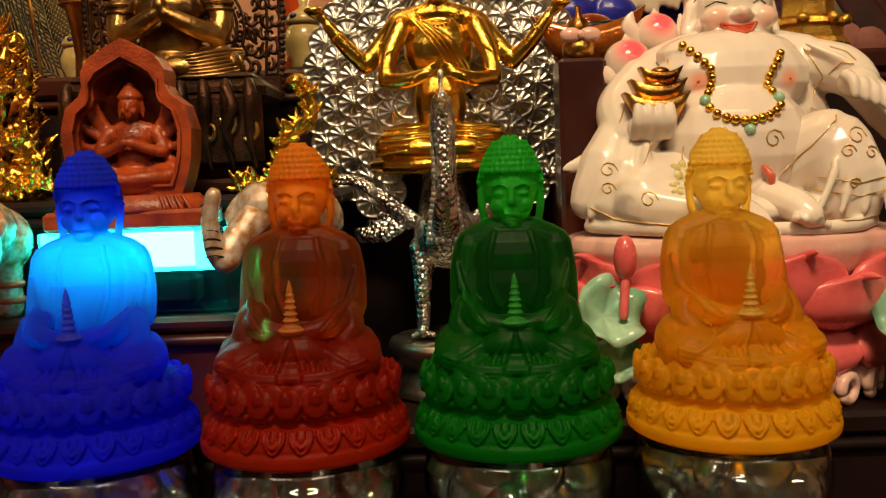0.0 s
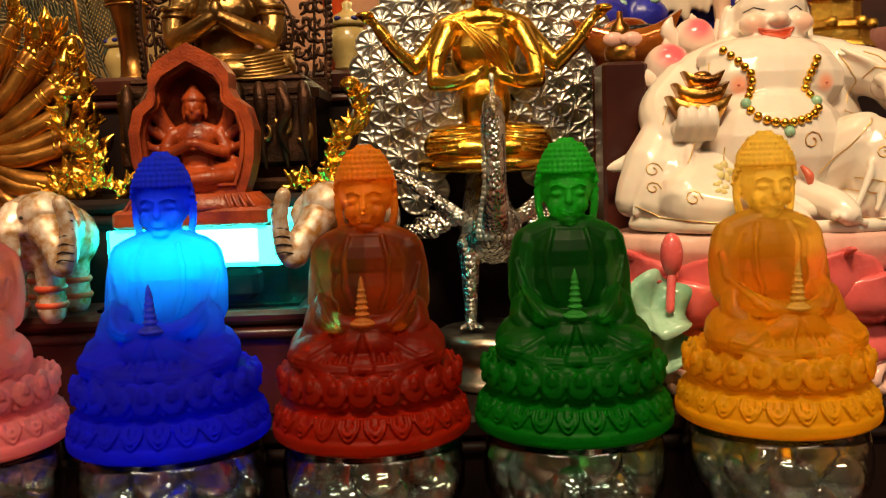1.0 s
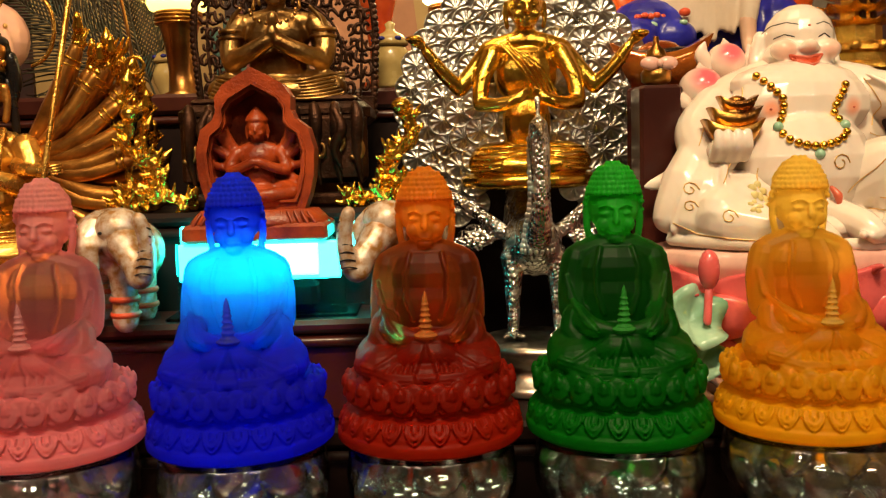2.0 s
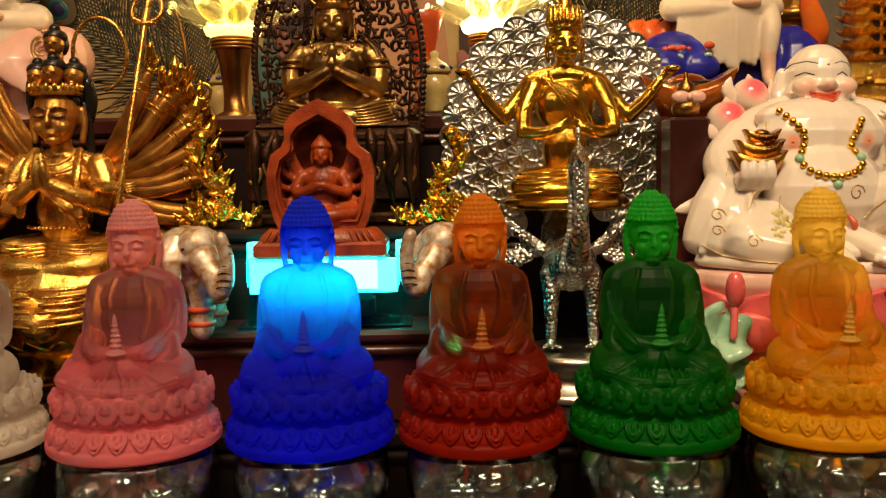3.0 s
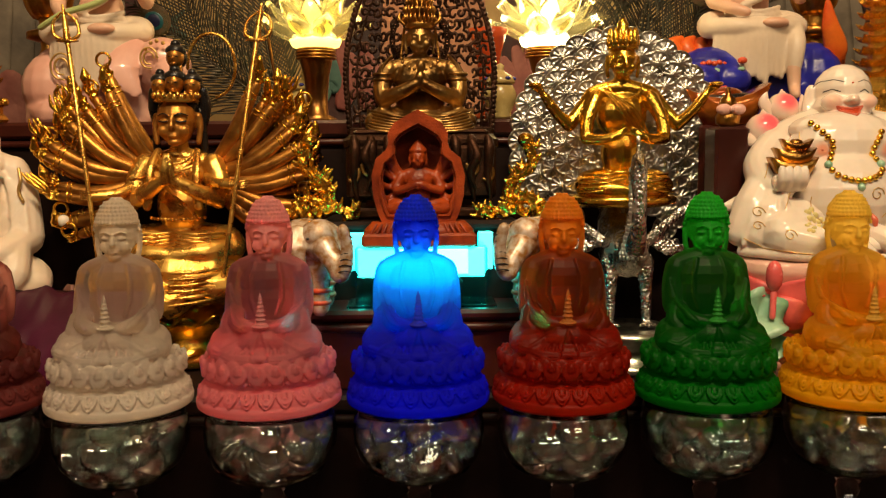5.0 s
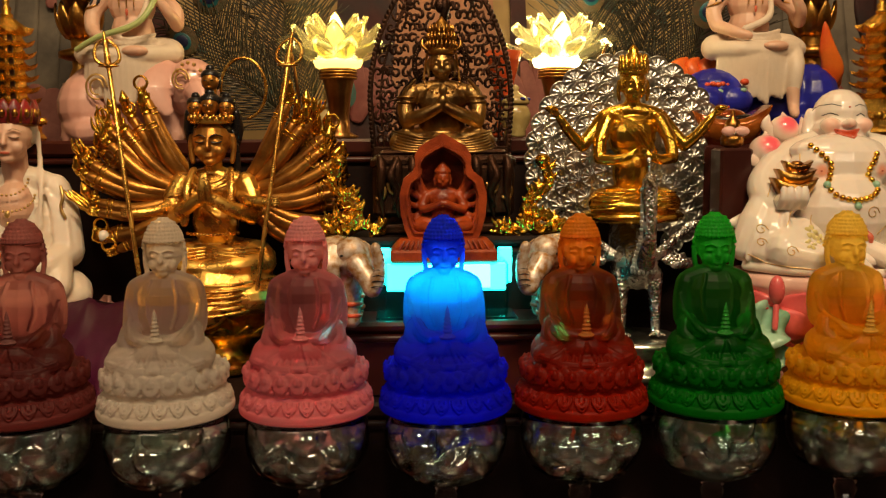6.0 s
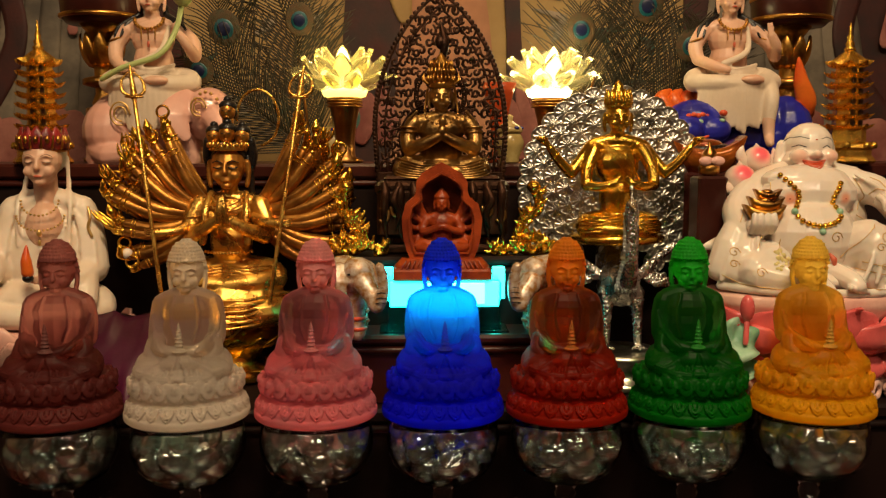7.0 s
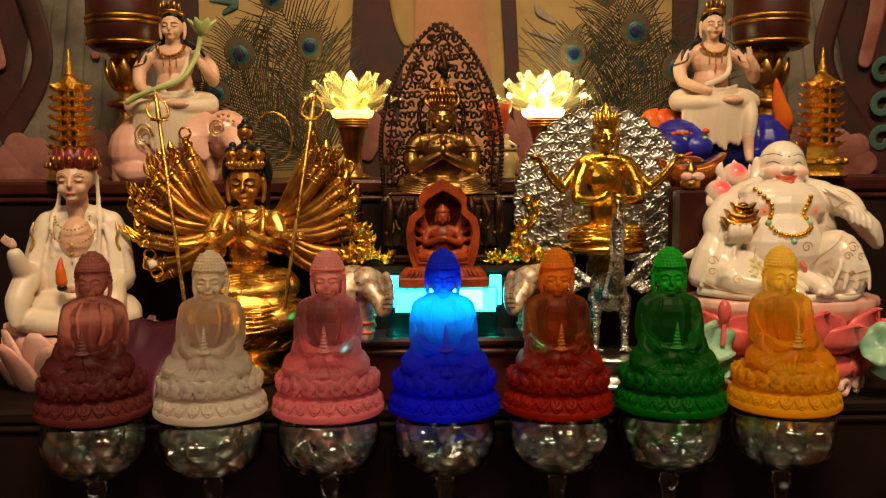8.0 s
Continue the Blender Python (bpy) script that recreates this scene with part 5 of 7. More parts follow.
def laughing_flower(g):
    """Raised cream-yellow blossoms on the folded knee."""
    tree = BVHTree.FromPolygons(*LAUGHING_SKIN)
    for cx, cz, r in ((0.1165, 0.2020, 0.0052), (0.1235, 0.1960, 0.0044), (0.1120, 0.1945, 0.0036)):
        for i in range(5):
            a = 2 * math.pi * i / 5
            p = tree.ray_cast(Vector((cx + r * 0.6 * math.cos(a), 0.3, cz + r * 0.6 * math.sin(a))), Vector((0, 1, 0)))[0]
            if p:
                g.ell(p, (r * 0.55, 0.0009, r * 0.42), (0, -math.degrees(a), 0), 8, 5)


PEACHES = (((0.1040, 0.494, 0.2595), 0.0130), ((0.1225, 0.507, 0.2755), 0.0120))


def peaches(g):
    for c, r in PEACHES:
        g.ell(c, (r, r, r * 0.98), n=24, m=14)
        g.tube([(c[0], c[1], c[2] + r * 0.7), (c[0] - 0.001, c[1], c[2] + r * 1.15)], [r * 0.42, r * 0.06], 10, 3)
    g.tube([(0.098, 0.488, 0.250), (0.089, 0.486, 0.254), (0.084, 0.486, 0.2605)], [0.004, 0.005, 0.001], 8, 4, flat=0.4)
    g.tube([(0.131, 0.503, 0.268), (0.136, 0.502, 0.277), (0.1345, 0.502, 0.285)], [0.004, 0.005, 0.001], 8, 4, flat=0.4)
    g.tube([(0.113, 0.503, 0.272), (0.107, 0.502, 0.280), (0.1085, 0.502, 0.287)], [0.004, 0.005, 0.001], 8, 4, flat=0.4)
    g.ell((0.110, 0.500, 0.2480), (0.016, 0.010, 0.012))


def ingot(g, c, w):
    """A boat-shaped ingot of width w with a round crest."""
    rows = []
    for i in range(9):
        u = -1 + i / 4
        rise = 0.30 * u * u * w * 0.5
        half_y, depth = w * 0.32 * (1 - 0.30 * u * u) + 0.0004, w * 0.36 * (1 - 0.05 * u * u) + 0.0004
        x = c[0] + u * w * 0.5
        row = []
        for j in range(12):
            a = 2 * math.pi * j / 12
            zz = rise + 0.02 * w * math.sin(a) if math.sin(a) > 0 else rise * (1 + math.sin(a)) + depth * math.sin(a)
            row.append((x * 1.0 - 0.22 * u * w * max(0, -math.sin(a)), c[1] + half_y * math.cos(a), c[2] + zz))
        rows.append(row)
    g.rings(rows)
    g.ell((c[0], c[1], c[2] + w * 0.03), (w * 0.24, w * 0.20, w * 0.13), n=14, m=8)


def ingots(g):
    ingot(g, (0.1080, 0.4500, 0.2360), 0.0310)
    ingot(g, (0.1092, 0.4510, 0.2430), 0.0270)
    ingot(g, (0.1110, 0.4520, 0.2500), 0.0205)


def tinted(name, base, tint, spots):
    """A glazed white with soft airbrushed patches of tint round the spots (place and reach, from the statue's base)."""
    m = mat(name, base, 0.22, 0.0, 0.10, 25, 0.04, coat=0.4, sss=0.15)
    n, link = m.node_tree.nodes, m.node_tree.links.new
    tex = n.new("ShaderNodeTexCoord")
    source = n["Principled BSDF"].inputs["Base Color"].links[0].from_socket
    for (x, y, z), reach, strength in spots:
        far = n.new("ShaderNodeVectorMath")
        far.operation = "DISTANCE"
        far.inputs[1].default_value = (x - FX, y - FY, z - 0.165)
        link(tex.outputs["Object"], far.inputs[0])
        fade = n.new("ShaderNodeMapRange")
        fade.interpolation_type = "SMOOTHSTEP"
        fade.inputs["From Min"].default_value, fade.inputs["From Max"].default_value = reach * 0.25, reach
        fade.inputs["To Min"].default_value, fade.inputs["To Max"].default_value = strength, 0.0
        link(far.outputs["Value"], fade.inputs["Value"])
        lay = n.new("ShaderNodeMix")
        lay.data_type = "RGBA"
        lay.inputs[7].default_value = (*tint, 1)
        link(fade.outputs["Result"], lay.inputs["Factor"])
        link(source, lay.inputs[6])
        source = lay.outputs[2]
    link(source, n["Principled BSDF"].inputs["Base Color"])
    return m


BELLY = tinted("airbrushed_porcelain", (0.81, 0.70, 0.61), (0.86, 0.30, 0.16), [((0.1300, 0.452, 0.2455), 0.0075, 0.8), ((0.1755, 0.452, 0.2455), 0.0075, 0.8), ((0.1450, 0.470, 0.2790), 0.0100, 0.45), ((0.1715, 0.470, 0.2790), 0.0100, 0.45), ((0.1578, 0.466, 0.2800), 0.005, 0.3)])
PEACH_SKIN = tinted("airbrushed_peach", (0.84, 0.66, 0.56), (0.88, 0.10, 0.14), [((c[0] + 0.001, c[1] - r * 0.8, c[2] + r * 0.55), r * 1.05, 0.95) for c, r in PEACHES])
YELLOW_PAINT = mat("cream_yellow_paint", (0.78, 0.66, 0.28), 0.4, 0.0, 0.2, 60, 0.1)

thing("laughing_buddha_statue", [(PORCELAIN, laughing_robe, 0.0012, 4), (BELLY, laughing_body, 0.0010, 2), (GILT_LINE, laughing_gilt, 0, 0), (GOLD, laughing_beads, 0, 0), (CELADON, laughing_jade, 0, 0),
                                  (LIP, laughing_red, 0, 0), (RED_PAINT, laughing_mouth, 0, 0), (HAIR, laughing_black, 0, 0), (PEACH_SKIN, peaches, 0, 0), (OLD_GOLD, ingots, 0, 0), (YELLOW_PAINT, laughing_flower, 0, 0)],
      "white porcelain laughing buddha statue with beads, peaches and gilt ingots", "statue", origin=(FX, FY, 0.165))


def lotus_pedestal():
    ped = holder("lotus_pedestal", "pink glazed lotus pedestal with green leaves under the laughing statue", "pedestal", pose(0.151, 0.466, 0.088))

    def core(g):
        g.lathe([(0.060, 0.0), (0.070, 0.006), (0.074, 0.016), (0.068, 0.026), (0.064, 0.050), (0.078, 0.066), (0.0845, 0.076), (0.083, 0.0825), (0.074, 0.0845)], 56, sy=0.64, wave=0.03, waves=14)
    v, f = melt(core, 0.0016, 2)
    g = Geo()
    g.v, g.f, g.k, g.s = v, f, [0] * len(f), [True] * len(f)
    part("core", g.mesh("core", [PALE_PINK]), PALE_PINK, ped)
    rr = random.Random(2)
    def petal_at(a, z, rx, lean, half, tall, thick):
        """A broad bulging petal that hugs the oval core, with a curled lip and a small tip."""
        def build(g):
            m = Matrix.Translation((rx * math.cos(a), rx * 0.64 * math.sin(a), z)) @ Matrix.Rotation(math.atan2(math.sin(a) / 0.64, math.cos(a)) + math.pi / 2, 4, "Z") @ Matrix.Rotation(radians(lean), 4, "X")
            rows = []
            for i in range(13):
                u = -1 + i / 6
                w = half * max(0.03, 1 - abs(u) ** 2.4) ** 0.5
                rows.append([m @ Vector((w * math.cos(t), thick * (-0.9 * (1 - u * u) * max(0.0, -math.sin(t)) - (0.8 * u ** 3 if u > 0.3 else 0.0)) + 0.0016 * math.sin(t), tall * u + (0.10 * tall * math.cos(t) ** 2 * (-u)))) for t in [2 * math.pi * j / 16 for j in range(16)]])
            g.rings(rows)
            g.tube([m @ Vector((0, -thick * 0.7, tall * 0.86)), m @ Vector((0, -thick * 1.1, tall * 1.02)), m @ Vector((0, -thick * 1.5, tall * 1.10))], [0.0030, 0.0020, 0.0006], 8, 3)
        return build
    for z, n, rx, shift, lean, half, tall, thick in ((0.058, 9, 0.0740, 0.0, 10, 0.0260, 0.0190, 0.0100), (0.051, 9, 0.0755, 0.5, 16, 0.0280, 0.0165, 0.0120), (0.027, 9, 0.0740, 0.25, 152, 0.0250, 0.0135, 0.0110)):
        for i in range(n):
            part("petal", petal_at(2 * math.pi * (i + shift) / n + rr.uniform(-0.04, 0.04), z + rr.uniform(-0.001, 0.001), rx, lean, half, tall, thick), PINK, ped)

    def swirl(g):
        for i in range(20):
            a = 2 * math.pi * i / 20
            c = Vector((0.071 * math.cos(a), 0.049 * math.sin(a), 0.008))
            g.tube([c + Vector((0.006 * math.cos(t) * math.sin(a), -0.006 * math.cos(t) * math.cos(a), 0.006 * math.sin(t))) for t in [0.8 * q for q in range(8)]], [0.003] * 4 + [0.0025] * 4, 7, 3)
    part("wave_border", swirl, PALE_PINK, ped)
    for px, py, pz, r, turn in ((-0.076, -0.052, 0.050, 0.0165, 20), (-0.070, -0.050, 0.028, 0.0115, -10), (0.066, -0.052, 0.046, 0.0180, -25), (0.078, -0.042, 0.028, 0.0140, -40)):
        def leaf(g):
            loops = []
            for q, h in ((0.02, -0.004), (0.35, -0.003), (0.7, 0.001), (1.0, 0.006), (1.02, 0.0072), (0.7, 0.0030), (0.35, -0.001), (0.02, -0.002)):
                loops.append([(r * q * math.cos(b) * (1 + 0.08 * math.sin(5 * b)), r * q * math.sin(b), h + 0.0035 * q * q * math.sin(5 * b)) for b in [2 * math.pi * j / 40 for j in range(40)]])
            g.rings(loops)
        part("leaf", leaf, CELADON, ped, "celadon green curled leaf", pose(px, py, pz, 62, 0, turn))
    part("bud", lambda g: (g.ell((-0.066, -0.050, 0.076), (0.0055, 0.0055, 0.0105)), g.tube([(-0.066, -0.050, 0.066), (-0.068, -0.054, 0.050)], 0.0022, 8, 3)), PINK, ped, "rose pink closed bud")
    return ped


lotus_pedestal()


# ---- white crowned figure on a pink lotus ----
WX, WY = -0.481, 0.520


def white_body(g):
    seat_legs(g, 0.150, 0.92, 0.1370)
    g.ell((0, 0.010, 0.176), (0.028, 0.024, 0.036))
    g.ell((0, 0.008, 0.214), (0.029, 0.020, 0.030))
    g.tube([(-0.024, 0.008, 0.2360), (0, 0.008, 0.2430), (0.024, 0.008, 0.2360)], [0.0105, 0.011, 0.0105], 14)
    for k in (-1, 1):
        g.tube([(k * 0.028, 0.008, 0.235), (k * 0.035, 0.004, 0.212), (k * 0.038, -0.004, 0.184)], [0.0110, 0.0115, 0.0130], 14)
        g.tube([(k * 0.0165, 0.010, 0.278), (k * 0.0175, 0.008, 0.256), (k * 0.021, -0.006, 0.236), (k * 0.020, -0.012, 0.205)], [0.0022, 0.0026, 0.0028, 0.0022], 10, flat=0.5)
    g.tube([(-0.038, -0.006, 0.188), (-0.043, -0.024, 0.196), (-0.045, -0.034, 0.210)], [0.0115, 0.009, 0.0070], 12)
    g.tube([(-0.041, -0.018, 0.186), (-0.046, -0.030, 0.168), (-0.046, -0.036, 0.150)], [0.012, 0.011, 0.006], 12)
    g.tube([(0.038, -0.006, 0.184), (0.028, -0.028, 0.176), (0.012, -0.036, 0.178)], [0.0120, 0.0100, 0.0060], 12)
    g.tube([(0.034, -0.018, 0.178), (0.036, -0.032, 0.160), (0.030, -0.038, 0.148)], [0.011, 0.011, 0.006], 12)
    g.ell((0, 0.012, 0.280), (0.0165, 0.016, 0.0165))
    g.ell((0, 0.004, 0.192), (0.0375, 0.0200, 0.0420))
    g.ell((0, -0.006, 0.160), (0.0460, 0.0300, 0.0180))
    for k in (-1, 1):
        for j in range(4):
            g.tube([(k * (0.024 + 0.004 * j), -0.004, 0.232 - 0.004 * j), (k * (0.030 + 0.003 * j), -0.008, 0.210), (k * (0.032 + 0.004 * j), -0.018, 0.180)], [0.0014, 0.0022, 0.0016], 8, 5)
            g.tube([(k * 0.006, -0.036, 0.158 - 0.004 * j), (k * 0.024, -0.040, 0.154 - 0.004 * j), (k * 0.044, -0.026, 0.156 - 0.004 * j)], [0.0012, 0.0022, 0.0012], 8, 5)


def white_skin(g):
    head(g, 0.146, 0.1610, -0.004, False)
    g.tube([(0, 0.004, 0.240), (0, 0.002, 0.262)], 0.0100, 12)
    g.ell((0, -0.002, 0.218), (0.0170, 0.0160, 0.0230))
    palm(g, (-0.046, -0.036, 0.2190), (-0.7, -0.2, 0.6), 0.0055)
    palm(g, (0.006, -0.040, 0.1790), (-0.9, -0.2, 0.1), 0.0050)


def white_trim(g):
    for z, w, n in ((0.2425, 0.0150, 15), (0.2300, 0.0190, 19)):
        for i in range(n):
            a = math.pi * i / (n - 1)
            g.ell((w * math.cos(a), -0.0165 - 0.005 * math.sin(a), z - 0.012 * math.sin(a)), 0.0011, n=6, m=4)
    g.ell((0, -0.0225, 0.2160), (0.0022, 0.0015, 0.0030))
    g.ell((0, -0.0225, 0.2080), (0.0014, 0.0012, 0.0026))
    for k in (-1, 1):
        g.tube([(k * 0.036, -0.007, 0.236), (k * 0.038, -0.010, 0.228), (k * 0.036, -0.010, 0.220), (k * 0.039, -0.011, 0.212)], 0.0013, 6, 4)


def white_crown(g):
    for i in range(9):
        a = radians(-195 + 26 * i)
        m = Matrix.Translation((0.0175 * math.cos(a), 0.002 + 0.0175 * math.sin(a), 0.2845)) @ Matrix.Rotation(a + math.pi / 2, 4, "Z") @ Matrix.Rotation(radians(10), 4, "X")
        g.petal(m, 0.0195, 0.0135, -0.2, -0.2, 0.0010, 0.9)


def white_crown_gold(g):
    g.lathe([(0.0170, 0), (0.0184, 0.0012), (0.0178, 0.0035), (0.0165, 0.0045)], 30, (0, 0.002, 0.2828))
    for i in range(9):
        a = radians(-195 + 26 * i)
        c = Vector((0.0195 * math.cos(a), 0.001 + 0.0195 * math.sin(a), 0.293))
        g.ell(c, (0.0022, 0.0022, 0.0034), n=8, m=5)
        g.tube([(0.0190 * math.cos(a + 0.2), 0.001 + 0.0190 * math.sin(a + 0.2), 0.2865), (0.0205 * math.cos(a + 0.23), 0.001 + 0.0205 * math.sin(a + 0.23), 0.2960)], [0.0013, 0.0007], 6, 2)


def white_flame(g):
    g.tube([(-0.004, -0.044, 0.186), (-0.0045, -0.045, 0.196), (-0.004, -0.044, 0.208)], [0.0050, 0.0042, 0.0006], 10, 5)


def white_face(g):
    for k in (-1, 1):
        g.tube([(k * 0.0115, -0.0165, 0.2790), (k * 0.007, -0.0195, 0.2808), (k * 0.0025, -0.0200, 0.2785)], 0.00018, 5, 4)
        g.tube([(k * 0.0105, -0.0175, 0.2745), (k * 0.007, -0.0197, 0.2738), (k * 0.0035, -0.0195, 0.2748)], 0.00026, 5, 4)
    g.ell((-0.004, -0.044, 0.1815), (0.0046, 0.0046, 0.0036), n=10, m=6)


thing("white_crowned_statue", [(ROBE_WHITE, white_body, 0.0014, 4), (SKIN, white_skin, 0.0011, 2), (GILT_LINE, white_trim, 0, 0), (CROWN_RED, white_crown, 0, 0), (OLD_GOLD, white_crown_gold, 0, 0), (ORANGE_PAINT, white_flame, 0, 0), (HAIR, white_face, 0, 0),
                              (LIP, lambda g: g.ell((0, -0.0198, 0.2628), (0.0036, 0.0012, 0.0012), n=10, m=5), 0, 0)],
      "white porcelain robed seated statue with a red lotus crown", "statue", pose(WX, WY, 0, 0, 0, 6))

lotus = holder("lotus_pedestal", "pink and cream porcelain lotus seat under the white statue", "pedestal", pose(WX, WY, 0.088))
part("cup", lambda g: g.lathe([(0.040, 0), (0.052, 0.006), (0.060, 0.022), (0.064, 0.040), (0.062, 0.0475), (0.055, 0.0485)], 48, sy=0.8), PALE_PINK, lotus)
for ring, (n, z, r, tilt) in enumerate(((10, 0.004, 0.054, 6), (10, 0.000, 0.056, 20))):
    for i in range(n):
        a = 2 * math.pi * (i + 0.5 * ring) / n
        m = Matrix.Translation((r * math.cos(a), r * 0.8 * math.sin(a), z)) @ Matrix.Rotation(a + math.pi / 2, 4, "Z") @ Matrix.Rotation(radians(tilt), 4, "X")
        part("petal", lambda g: g.petal(m, 0.054, 0.046, 0.16, -0.3, 0.0020, 0.62), PALE_PINK if ring == 0 else LOTUS_PINK, lotus)


# ---- gilt figure with a fan of arms ----
GX, GY = -0.325, 0.514


def many_body(g):
    s, z = 0.112, 0.1785
    seat_legs(g, 0.122, 0.98, 0.1660)
    torso(g, s, 0.90, z)
    g.ell((0, -0.010, 0.160), (0.0480, 0.0340, 0.0230))
    for k in (-1, 1):
        g.tube([(k * 0.010, -0.036, 0.152), (k * 0.033, -0.030, 0.151), (k * 0.049, -0.008, 0.154)], [0.0110, 0.0135, 0.0120], 12)
    g.tube([(-0.012, -0.040, 0.150), (0, -0.045, 0.142), (0.012, -0.040, 0.150)], [0.010, 0.012, 0.010], 12)
    for k in (-1, 1):
        limb(g, [(k * 0.225, 0.02, 0.53), (k * 0.275, -0.03, 0.42), (k * 0.275, -0.08, 0.31)], [0.082, 0.075, 0.07], s, (0, 0, z))
        limb(g, [(k * 0.275, -0.08, 0.31), (k * 0.17, -0.20, 0.36), (k * 0.035, -0.27, 0.44)], [0.07, 0.055, 0.04], s, (0, 0, z))
        g.tube([(k * 0.0028, -0.031, z + 0.048), (k * 0.0022, -0.033, z + 0.057), (k * 0.0012, -0.033, z + 0.067)], [0.0034, 0.0036, 0.0018], 8, 4)


def many_head(g):
    head(g, 0.138, 0.1630, -0.001)


def arm_plan():
    """Root, elbow and wrist of each arm of the fan."""
    rr = random.Random(4)
    plan = []
    for k in (-1, 1):
        for count, reach, start, stop, depth in ((7, 0.080, -34, 28, 0.000), (6, 0.080, -24, 40, 0.010), (6, 0.078, -8, 52, 0.019), (5, 0.078, 8, 62, 0.028), (2, 0.076, 46, 62, 0.008)):
            for i in range(count):
                a = radians(start + (stop - start) * i / (count - 1) + rr.uniform(-4, 4))
                far = reach * rr.uniform(0.88, 1.06)
                root = Vector((k * 0.018, depth + 0.008, 0.2300))
                tip = root + Vector((k * far * math.cos(a) * 0.95, -0.010, far * math.sin(a)))
                mid = root.lerp(tip, 0.55) + Vector((0, -0.004, -0.004 - 0.004 * math.cos(a)))
                plan.append((k, root, mid, tip, (tip - mid).normalized(), rr.random(), rr.uniform(-1, 1)))
    return plan


def many_arms(g):
    for k, root, mid, tip, d, chance, sway in arm_plan():
        g.tube([root, mid, tip], [0.0054, 0.0060, 0.0038], 9, 5)


def many_gilt_hands(g):
    for k, root, mid, tip, d, chance, sway in arm_plan():
        tilt = (0, math.degrees(math.atan2(d.x, d.z)), 0)
        for q in (0.74, 0.84):
            g.ell(mid.lerp(tip, q), (0.0054, 0.0054, 0.0013), tilt, 12, 5)
        palm(g, tip + d * 0.003, d + Vector((0, -0.3, 0.35 + 0.3 * sway)), 0.0048, 1.2)
        q = tip + d * 0.009 + Vector((0, -0.004, 0.003))
        up = (d * 0.6 + Vector((0.3 * sway, -0.1, 0.8))).normalized()
        if chance < 0.28:
            g.tube([q, q + up * 0.006, q + up * 0.013], [0.0022, 0.0044, 0.0006], 8, 3)
        elif chance < 0.5:
            g.tube([q + Vector((0.0052 * math.cos(t), 0, 0.004 + 0.0052 * math.sin(t))) for t in [0.7 * i for i in range(10)]], 0.0011, 6, 2)
        elif chance < 0.75:
            for w in (-1, 0, 1):
                g.tube([q, q + up * 0.006 + Vector((w * 0.004, 0, 0)), q + up * 0.014 + Vector((w * 0.003, 0, 0))], [0.0014, 0.0018, 0.0005], 6, 3)
        else:
            g.lathe([(0.0026, -0.002), (0.0036, 0.001), (0.0022, 0.005), (0.0028, 0.006), (0.0010, 0.010)], 10, q)


